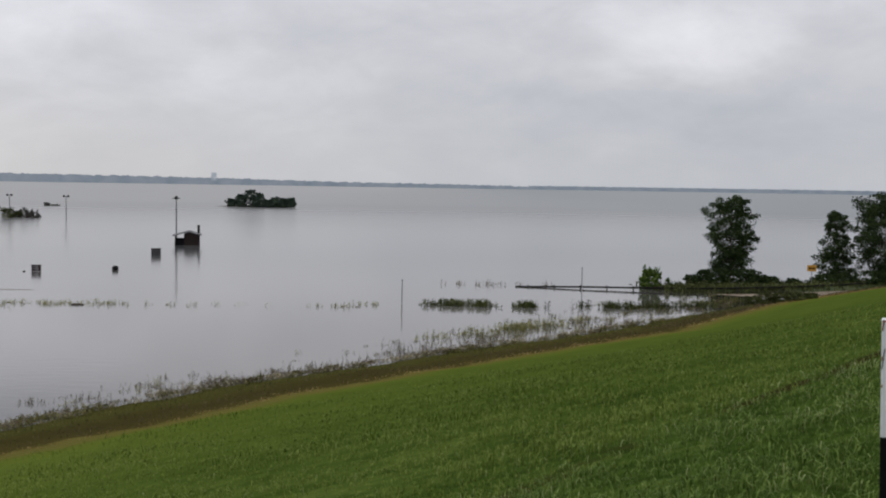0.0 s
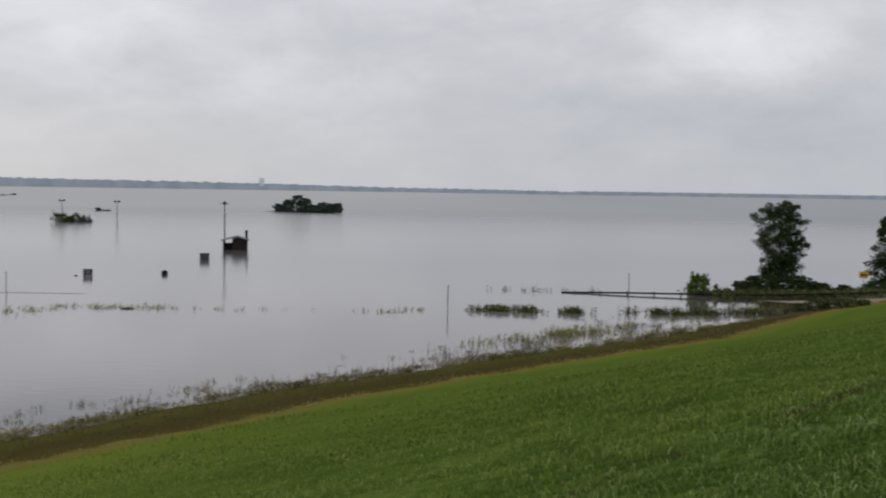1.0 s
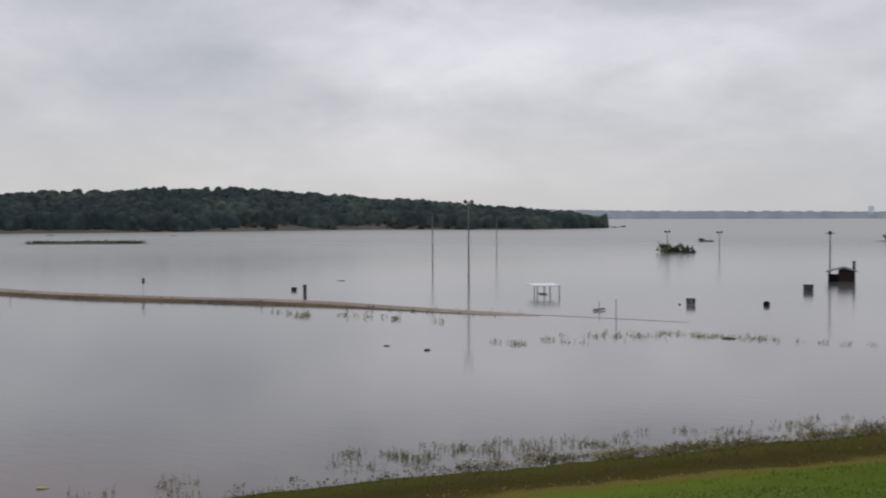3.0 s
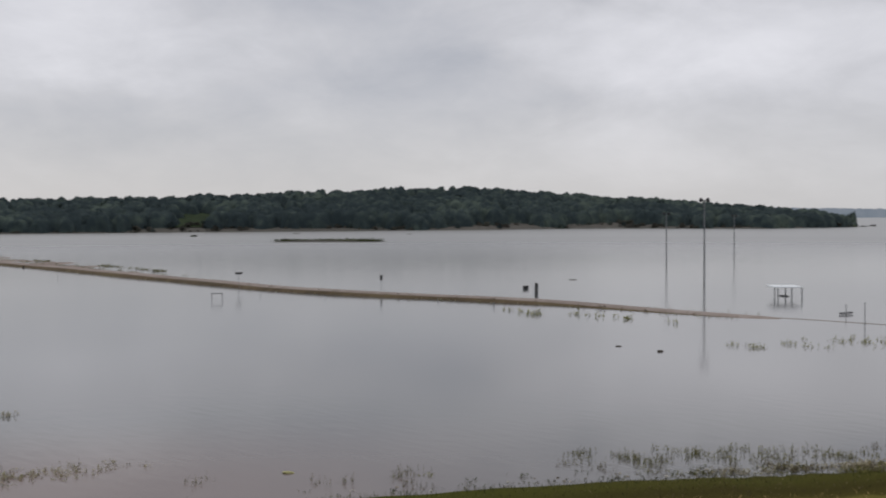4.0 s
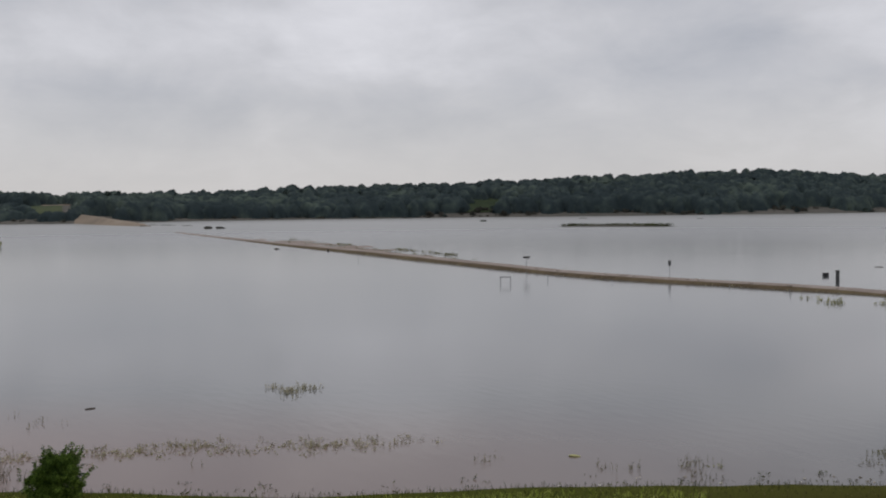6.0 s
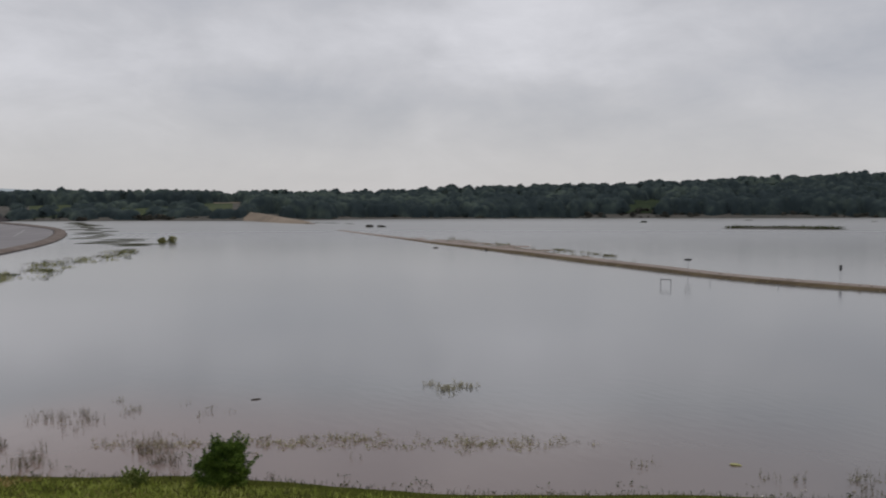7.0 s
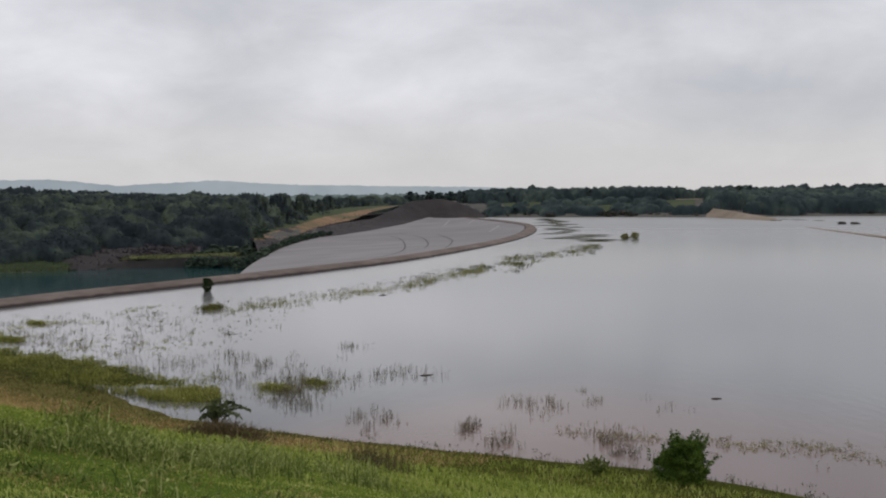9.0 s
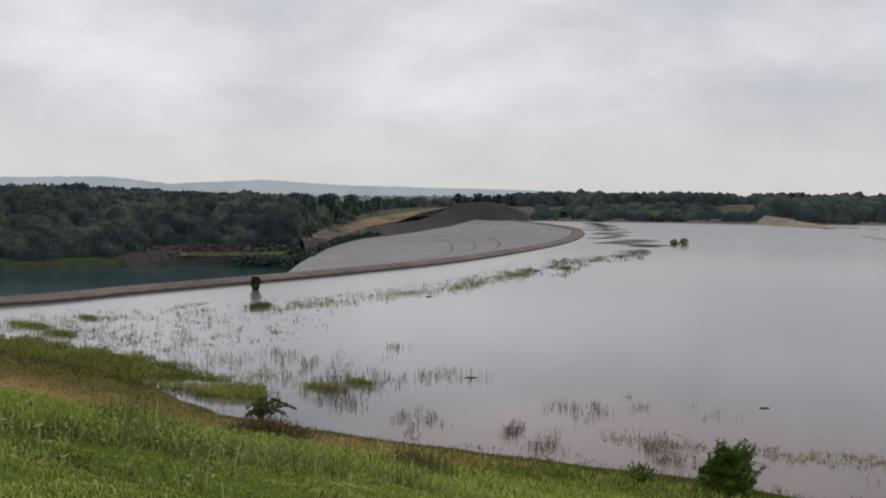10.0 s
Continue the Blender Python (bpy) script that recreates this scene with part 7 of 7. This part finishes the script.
    for x0, y0, lx, ly in ((-59, -18.6, 1.7, 0.9), (-62.5, -14.8, 1.5, 0.6), (-84.5, -42.2, 2.6, 0.9), (-89.5, -47.3, 3.4, 1.0), (-96.6, -45.3, 1.6, 0.6), (-64.5, -12.8, 1.2, 0.5)):
        k = int(260 * lx * ly) + 120
        u, w = r.normal(0, 0.5, k) * lx, r.normal(0, 0.5, k) * ly
        c, q = math.cos(radians(55)), math.sin(radians(55))
        stalks("islet_grass", x0 + u * c - w * q, y0 + u * q + w * c, np.full(k, 0.02), r.uniform(0.1, 0.42, k), 0.03, M_SPITGRASS, "yellow-green grass on a ragged islet", "grass", 60 + int(-x0), leafy=0.6, droop=0.6)
    # tufts along the causeway
    x, y = -374 + r.uniform(-17, 19, 1400), np.zeros(1400)
    y = 287 + (x + 374) * 0.78 + r.normal(0, 1.5, 1400)
    stalks("bank_grass", x, y, np.full(1400, 0.3), r.uniform(0.5, 1.2, 1400), 0.2, M_CLUMP, "dark green grass on the long low bank", "grass", 27, leafy=0.6, droop=0.4)
    n = 900
    q = r.uniform(-280, -60, n)
    yy = np.interp(q, [-280, -222, -165, -127, -101, -86, -60], [102, 99, 95.5, 94.5, 100, 103, 104])
    side = np.where(r.uniform(size=n) < 0.75, -2.9, 3.2)
    stalks("verge_grass", q, yy + side + r.normal(0, 0.25, n), np.full(n, 0.0), r.uniform(0.1, 0.3, n), 0.06, M_REED, "dry brown grass along the causeway verges", "grass", 25, leafy=0.5, droop=0.5)


build_reeds()


# ---- built things in the flood ----
def light_pole(bear, r, top, group, heads=2):
    p = spot(bear, r)
    t = empty("light_pole", pose(p.x, p.y, -2.5, 0, 0, -bear), "tall grey sports-field light pole standing in the flood", "light pole", group)
    bm = bmesh.new()
    tube(bm, (0, 0, 0), (0, 0, top + 2.5), 0.17, 0.10, 10)
    part("mast", bm, M_POLE, t)
    bm = bmesh.new()
    box(bm, 1.5, 0.1, 0.1, Matrix.Translation((0, 0, top + 2.35)))
    arm = part("crossarm", bm, M_DARKSTEEL, t)
    for x in ((-0.55, 0.55) if heads == 2 else (0,)):
        bm = bmesh.new()
        bmesh.ops.create_cone(bm, cap_ends=True, segments=12, radius1=0.34, radius2=0.24, depth=0.45, matrix=pose(x, -0.15, top + 2.55, 70, 0, 0))
        part("floodlight", bm, M_DARKSTEEL, arm, "dark round floodlight head")


FIELD = "field lights in the flood"
light_pole(-32.5, 181.5, 13.5, FIELD)
light_pole(-34.43, 252, 11.4, FIELD)
light_pole(-31.0, 326, 10.8, FIELD)
light_pole(-22.05, 331, 6.3, FIELD)
light_pole(-19.4, 325, 6.2, FIELD)
light_pole(-14.0, 192, 8.1, FIELD, heads=1)


def build_hut():
    c = spot(-13.45, 191.5)
    t = empty("restroom_hut", pose(c.x, c.y, -1.2, 0, 0, 13.5), "flooded dark red park restroom hut with a pale gable roof", "hut")
    bm = bmesh.new()
    box(bm, 2.5, 3.4, 2.75, Matrix.Translation((0.75, 0, 0)), 0.03)
    part("wall", bm, M_HUT, t)
    # black panel put in for the shade of the open porch
    bm = bmesh.new()
    box(bm, 1.7, 0.12, 2.45, Matrix.Translation((-1.25, -1.6, 0)))
    part("porch_shade", bm, M_BLACK, t, "black panel standing for the shade inside the porch")
    bm = bmesh.new()
    box(bm, 0.12, 3.3, 2.45, Matrix.Translation((-2.04, 0.05, 0)))
    part("side_wall", bm, M_HUT, t)
    for x0, z0, x1, z1 in ((-2.45, 2.72, 0.35, 3.5), (2.45, 2.85, 0.35, 3.5)):
        bm = bmesh.new()
        n = Vector((-(z1 - z0), 0, x1 - x0)).normalized() * (0.14 if x1 > x0 else -0.14)
        pts = [Vector((x, y, z)) for y in (-2.1, 2.1) for x, z in ((x0, z0), (x1, z1))]
        lo = [bm.verts.new(p) for p in pts]
        hi = [bm.verts.new(p + n) for p in pts]
        for q in ((0, 1, 3, 2), (4, 5, 7, 6), (0, 1, 5, 4), (2, 3, 7, 6), (0, 2, 6, 4), (1, 3, 7, 5)):
            bm.faces.new([(lo + hi)[i] for i in q])
        bmesh.ops.recalc_face_normals(bm, faces=bm.faces[:])
        part("roof_slope", bm, M_ROOF, t, "weathered grey roof slope")
    bm = bmesh.new()
    v = [bm.verts.new(p) for p in ((-0.5, -1.71, 2.75), (2.0, -1.71, 2.75), (2.0, -1.71, 2.95), (0.35, -1.71, 3.46), (-0.5, -1.71, 3.2))]
    f = bm.faces.new(v)
    g = bmesh.ops.extrude_face_region(bm, geom=[f])
    bmesh.ops.translate(bm, vec=(0, 0.08, 0), verts=[e for e in g["geom"] if isinstance(e, bmesh.types.BMVert)])
    bmesh.ops.recalc_face_normals(bm, faces=bm.faces[:])
    part("gable", bm, M_HUT, t)
    for x in (-2.0, -0.5):
        bm = bmesh.new()
        box(bm, 0.1, 0.1, 2.9, Matrix.Translation((x, -1.7, 0)))
        part("porch_post", bm, M_HUT, t)
    bm = bmesh.new()
    tube(bm, (1.95, 1.2, 0), (1.95, 1.2, 4.45), 0.22, 0.22, 12)
    tube(bm, (1.95, 1.2, 4.45), (1.95, 1.2, 4.55), 0.26, 0.26, 12)
    part("vent_stack", bm, M_BLACK, t, "black vent stack")


build_hut()


def sign_board(name, bear, r, w, h, z, label, legs=2, marks=0, mat=None, turn=0.0):
    p = spot(bear, r)
    t = empty(name, pose(p.x, p.y, -1.5, 0, 0, -bear + turn), label, "sign")
    bm = bmesh.new()
    box(bm, w, 0.08, h, Matrix.Translation((0, 0, z + 1.5)), 0.015)
    part("board", bm, mat or M_BOARD, t)
    for x in ((-w * 0.38, w * 0.38) if legs == 2 else (0,)):
        bm = bmesh.new()
        thick = 0.1 if legs == 2 else 0.055
        box(bm, thick, thick, z + 1.5 + (h * 0.5), Matrix.Translation((x, 0.09, 0)))
        part("leg", bm, M_BARK if legs == 2 else M_POLE, t)
    bm = bmesh.new()
    box(bm, w + 0.1, 0.14, 0.07, Matrix.Translation((0, 0, z + h + 1.5)))
    part("cap_rail", bm, M_BARK, t)
    for i in range(marks):
        bm = bmesh.new()
        box(bm, w * (0.3 if i % 2 else 0.6), 0.012, h * 0.13, Matrix.Translation((w * (0.1 if i % 2 else -0.08), -0.047, z + 1.5 + h * (0.78 - 0.2 * i))))
        part("marking", bm, M_PALE, t, "faded pale marking")
    return t


sign_board("park_sign", -15.02, 164, 1.4, 0.95, 0.0, "dark weathered park notice board standing in the flood", turn=8)
sign_board("park_sign", -20.83, 136, 1.1, 0.72, 0.02, "dark red notice board with faded pale markings in the flood", marks=4, mat=M_HUT, turn=-14)
sign_board("park_sign", -41.8, 162, 0.85, 0.4, 0.0, "small dark board just above the flood", legs=1, mat=M_DARKSTEEL)
sign_board("marker_post", -41.23, 154.5, 0.5, 1.25, 0.0, "narrow dark marker board on posts in the flood", legs=2)
sign_board("road_sign", -57.02, 167, 1.05, 0.22, 2.25, "small dark sign on a thin post beside the causeway", legs=1, mat=M_DARKSTEEL)
sign_board("road_sign", -49.52, 159.5, 0.38, 0.7, 1.5, "narrow grey sign on a thin post beside the causeway", legs=1, mat=M_BOARD)


def build_barrel():
    p = spot(-17.06, 137)
    t = empty("trash_barrel", pose(p.x, p.y, -0.45, 12, 8, 0), "black trash barrel half sunk in the flood", "barrel")
    bm = bmesh.new()
    prof = ((0.36, 0.0), (0.39, 0.03), (0.39, 0.33), (0.41, 0.36), (0.39, 0.39), (0.38, 0.7), (0.40, 0.74), (0.36, 0.86), (0.22, 0.97), (0.02, 1.0))
    rings = [[bm.verts.new((math.cos(a * math.pi / 8) * r, math.sin(a * math.pi / 8) * r, z)) for a in range(16)] for r, z in prof]
    for a, b in zip(rings, rings[1:]):
        for i in range(16):
            bm.faces.new((a[i], a[(i + 1) % 16], b[(i + 1) % 16], b[i]))
    part("drum", bm, M_BLACK, t)
    bm = bmesh.new()
    tube(bm, (0, 0, 0.72), (0, 0, 0.77), 0.42, 0.42, 16)
    part("rim", bm, M_DARKSTEEL, t)


build_barrel()


def build_shelter():
    p = spot(-28.52, 151)
    t = empty("picnic_shelter", pose(p.x, p.y, -1.4, 0, 0, 28.5 + 14), "white flat-roofed picnic shelter frame standing in the flood", "shelter")
    bm = bmesh.new()
    box(bm, 3.8, 4.4, 0.14, Matrix.Translation((0, 0, 2.72)), 0.02)
    part("roof", bm, M_WHITE, t)
    for x, y in ((-1.78, -2.05), (1.78, -2.05), (-0.35, 2.05), (1.5, 2.05), (0.1, -0.2)):
        bm = bmesh.new()
        box(bm, 0.13, 0.13, 2.72, Matrix.Translation((x, y, 0)))
        part("post", bm, M_STEEL, t)
    bm = bmesh.new()
    box(bm, 0.9, 1.8, 0.08, Matrix.Translation((0.2, 1.0, 1.42)))
    part("table_top", bm, M_BOARD, t, "drowned table top at water level")


build_shelter()


def thin_post(bear, r, top, label="thin grey marker post standing in the flood", w=0.05, name="marker_post"):
    p = spot(bear, r)
    t = empty(name, pose(p.x, p.y, -1.0, random.uniform(-1, 1), random.uniform(-1, 1), 0), label, "post", "marker posts in the flood")
    bm = bmesh.new()
    tube(bm, (0, 0, 0), (0, 0, top + 0.9), w, w * 0.9, 8)
    part("shaft", bm, M_STEEL, t)
    bm = bmesh.new()
    tube(bm, (0, 0, top + 0.9), (0, 0, top + 1.0), w * 1.25, w * 0.9, 8)
    part("cap", bm, M_DARKSTEEL, t)
    return t


thin_post(-2.17, 98, 2.3)
thin_post(7.45, 115, 2.5)
thin_post(-24.68, 115, 2.2)
ringed = thin_post(-25.56, 126, 1.1, "thin post with a drooping cable loop in the flood")
bm = bmesh.new()
for i in range(14):
    a, b = i * 6.283 / 14, (i + 1) * 6.283 / 14
    tube(bm, (math.cos(a) * 0.5, math.sin(a) * 1.3, 1.15), (math.cos(b) * 0.5, math.sin(b) * 1.3, 1.15), 0.05, 0.05, 6)
part("cable_loop", bm, M_DARKSTEEL, ringed)
for bb, rr, hh in ((-63.5, 226, 1.6), (-66.0, 205, 0.8), (-55.9, 150, 0.6), (-52.5, 145, 0.5), (-46.5, 138, 0.5), (-43.5, 130, 0.6)):
    thin_post(bb, rr, hh, "short thin stake beside the causeway", 0.035, "stake")


def build_bar():
    p = spot(-58.15, 145)
    t = empty("bar_frame", pose(p.x, p.y, -1.0, 0, 0, 58), "dark steel pipe frame standing in the flood", "frame")
    for x in (-0.68, 0.68):
        bm = bmesh.new()
        tube(bm, (x, 0, 0), (x, 0, 1.88), 0.035)
        part("upright", bm, M_DARKSTEEL, t)
    bm = bmesh.new()
    tube(bm, (-0.72, 0, 1.88), (0.72, 0, 1.88), 0.05)
    part("crossbar", bm, M_DARKSTEEL, t)


build_bar()


def build_rail():
    """Guard rail along the drowned side road."""
    t = empty("guard_rail", pose(30, 117, 0), "low dark guard rail along the drowned side road", "guard rail")
    line = smooth_line([(8, 117.2), (13, 116.6), (21.2, 115.4), (28.4, 114.8), (36, 116.5), (44, 120.2), (56, 127.5), (66, 134)], 90)
    prof = ((0.0, 0.36), (-0.05, 0.40), (0.0, 0.45), (-0.05, 0.50), (0.0, 0.55), (0.05, 0.55), (0.05, 0.36))
    tz = np.interp(np.linspace(0, 1, 90), [0, 0.12, 0.4, 1], [-0.42, -0.25, -0.02, 0.15])
    d = np.gradient(line, axis=0)
    d /= np.linalg.norm(d, axis=1, keepdims=True)
    nrm = np.stack([-d[:, 1], d[:, 0]], 1)
    v = np.stack([np.column_stack([line + nrm * o, tz + z]) for o, z in prof], 1) - np.array([30, 117, 0])
    put("rail_beam", v.reshape(-1, 3), grid_faces(90, 7, True), M_TIMBER, t)
    for i in range(2, 90, 4):
        bm = bmesh.new()
        box(bm, 0.14, 0.14, 1.15, pose(line[i][0] - 30 + nrm[i][0] * 0.13, line[i][1] - 117 + nrm[i][1] * 0.13, tz[i] - 0.5))
        part("rail_post", bm, M_BARK, t)


build_rail()


def build_arrow_sign():
    p = spot(19.05, 129)
    t = empty("arrow_sign", pose(p.x, p.y, 0.25, 0, 0, -19), "orange-yellow road sign with a black double arrow on a post", "sign")
    bm = bmesh.new()
    box(bm, 0.08, 0.06, 2.3)
    part("post", bm, M_STEEL, t)
    bm = bmesh.new()
    box(bm, 1.0, 0.03, 0.72, Matrix.Translation((0, -0.05, 1.62)), 0.01)
    part("plate", bm, M_ORANGE, t)
    bm = bmesh.new()
    pts = ((-0.38, 0), (-0.2, 0.17), (-0.2, 0.07), (0.2, 0.07), (0.2, 0.17), (0.38, 0), (0.2, -0.17), (0.2, -0.07), (-0.2, -0.07), (-0.2, -0.17))
    f = bm.faces.new([bm.verts.new((x, -0.072, 1.98 + z)) for x, z in pts])
    g = bmesh.ops.extrude_face_region(bm, geom=[f])
    bmesh.ops.translate(bm, vec=(0, -0.006, 0), verts=[e for e in g["geom"] if isinstance(e, bmesh.types.BMVert)])
    bmesh.ops.recalc_face_normals(bm, faces=bm.faces[:])
    part("arrow", bm, M_BLACK, t)


build_arrow_sign()


def debris(name, bear, r, size, mat, label, seed):
    q = np.random.default_rng(seed)
    p = spot(bear, r)
    bm = bmesh.new()
    g = bmesh.ops.create_icosphere(bm, subdivisions=2, radius=0.5)
    for v in g["verts"]:
        k = 1 + 0.3 * q.normal() * 0.5
        v.co = Vector((v.co.x * size[0] * k, v.co.y * size[1] * k * 0.7, v.co.z * size[2] * k * 0.65))
    ob = part(name, bm, mat, None)
    ob.matrix_world = pose(p.x, p.y, 0.02, 0, 0, -bear + q.uniform(-25, 25))
    return tagged(ob, label, "debris", "floating debris")


for i, (bb, rr, sz, mt) in enumerate(((-34.73, 88, (0.55, 0.4, 0.35), M_BARK), (-54.55, 46.2, (0.5, 0.4, 0.2), M_MARSH), (-70.3, 267, (1.3, 0.8, 0.9), M_BARK), (-67.6, 252, (0.5, 0.5, 1.6), M_BARK), (-18.9, 99, (1.2, 0.3, 0.35), M_BARK), (-36.9, 91, (0.6, 0.2, 0.2), M_BARK), (-21.4, 136, (0.35, 0.3, 0.35), M_BARK), (-79.9, 61, (0.6, 0.16, 0.14), M_BARK), (-95.2, 68, (0.8, 0.18, 0.16), M_BARK), (-97.5, 128, (0.9, 0.3, 0.25), M_BARK), (-39.3, 185, (1.4, 0.3, 0.25), M_BARK), (-77, 600, (6, 2, 1.2), M_BARK), (-54, 700, (6, 2, 1), M_BARK), (-48, 660, (4, 1.5, 0.8), M_BARK))):
    debris("driftwood" if mt is M_BARK else "weed_mat", bb, rr, sz, mt, "dark piece of driftwood lying in the flood" if mt is M_BARK else "small floating mat of green weed", i)


def build_gate_post():
    """The painted steel post beside the camera."""
    p = spot(23.2, 5.6)
    z0 = land1(p.x, p.y)
    t = empty("gate_post", pose(p.x, p.y, z0, 0, -1.4, -22), "steel gate post, chipped white above black, with wedge lugs", "post")
    top = 10.39 - z0
    split = top - 0.575

    def channel(a, b, name, mat, lab):
        bm = bmesh.new()
        box(bm, 0.104, 0.08, b - a, Matrix.Translation((0.0, 0, a)), 0.004)
        box(bm, 0.028, 0.062, b - a, Matrix.Translation((0.067, 0.008, a)), 0.003)
        return part(name, bm, mat, t, lab)

    lower = channel(-0.3, split, "lower_post", M_BLACK, "black painted lower post")
    upper = channel(split, top, "upper_post", M_WHITE, "chipped white upper post")
    for dz in (0.068, 0.245, 0.422, 0.60, 0.78, 0.96):
        bm = bmesh.new()
        side = [(0.06, 0.0), (0.098, -0.016), (0.108, -0.024), (0.104, -0.056), (0.06, -0.072)]
        f = bm.faces.new([bm.verts.new((x, -0.022, top - dz + z)) for x, z in side])
        g = bmesh.ops.extrude_face_region(bm, geom=[f])
        bmesh.ops.translate(bm, vec=(0, 0.044, 0), verts=[e for e in g["geom"] if isinstance(e, bmesh.types.BMVert)])
        bmesh.ops.recalc_face_normals(bm, faces=bm.faces[:])
        bmesh.ops.bevel(bm, geom=bm.edges[:], offset=0.003, segments=1, affect="EDGES")
        part("lug", bm, M_WHITE if dz < 0.59 else M_BLACK, upper if dz < 0.59 else lower)
        bm = bmesh.new()
        box(bm, 0.006, 0.03, 0.03, Matrix.Translation((0.105, 0, top - dz - 0.056)))
        part("lug_edge", bm, M_BLACK, upper if dz < 0.59 else lower, "bare dark lug edge")
    bm = bmesh.new()
    box(bm, 0.006, 0.005, 0.385, Matrix.Translation((0.0485, -0.0405, split)))
    box(bm, 0.003, 0.005, 0.13, Matrix.Translation((0.0505, -0.0405, split + 0.40)))
    part("seam", bm, M_BLACK, upper, "dark open seam")
    chips = ((-0.012, -0.014, 0.030, 0.014, 0), (0.012, -0.030, 0.020, 0.030, 0), (0.034, -0.012, 0.022, 0.012, 0), (0.040, -0.046, 0.010, 0.036, 1), (0.020, -0.05, 0.006, 0.03, 1), (-0.048, -0.055, 0.007, 0.05, 1), (-0.050, -0.20, 0.005, 0.02, 1), (-0.049, -0.33, 0.006, 0.014, 1), (-0.036, -0.010, 0.024, 0.006, 1), (-0.049, -0.24, 0.004, 0.10, 0), (0.03, -0.565, 0.03, 0.008, 1), (-0.02, -0.27, 0.008, 0.006, 1))
    for x, dz, w, h, rusty in chips:
        bm = bmesh.new()
        box(bm, w, 0.005, h, pose(x, -0.0405, top + dz, 0, 7, 0), 0.001)
        part("paint_chip", bm, M_RUST if rusty else M_BLACK, upper, "rusty paint chip" if rusty else "dark bare patch")
    q = spot(24.75, 5.2)
    t2 = empty("gate_bar", pose(q.x, q.y, z0, 0, 0, -22), "yellow painted steel gate bar low beside the post", "gate")
    for x in (0.15, 1.2):
        bm = bmesh.new()
        tube(bm, (x, 0, -0.2), (x, 0, 0.2 + 0.2 * x), 0.035, 0.035, 10)
        part("bar_leg", bm, M_YELLOW, t2)
    bm = bmesh.new()
    tube(bm, (-0.14, 0, 0.15), (1.25, 0, 0.5), 0.04, 0.04, 12)
    part("bar", bm, M_YELLOW, t2)


build_gate_post()


def build_handrail():
    p = spot(-118.1, 75.5)
    t = empty("handrail", pose(p.x, p.y, 0.2, 0, 0, 118), "dark steel handrail leading steeply down the bank to the water", "handrail")
    for foot in (0.25, -0.55):
        bm = bmesh.new()
        tube(bm, (-4.4, 0, (foot + 4.4) * 0.62), (foot, 0, -0.1), 0.035)
        part("rail", bm, M_DARKSTEEL, t)
    for x in (-0.4, -2.2, -4.0):
        bm = bmesh.new()
        tube(bm, (x, 0, -0.3), (x, 0, (0.25 - x) * 0.62), 0.035)
        part("rail_post", bm, M_DARKSTEEL, t)


build_handrail()
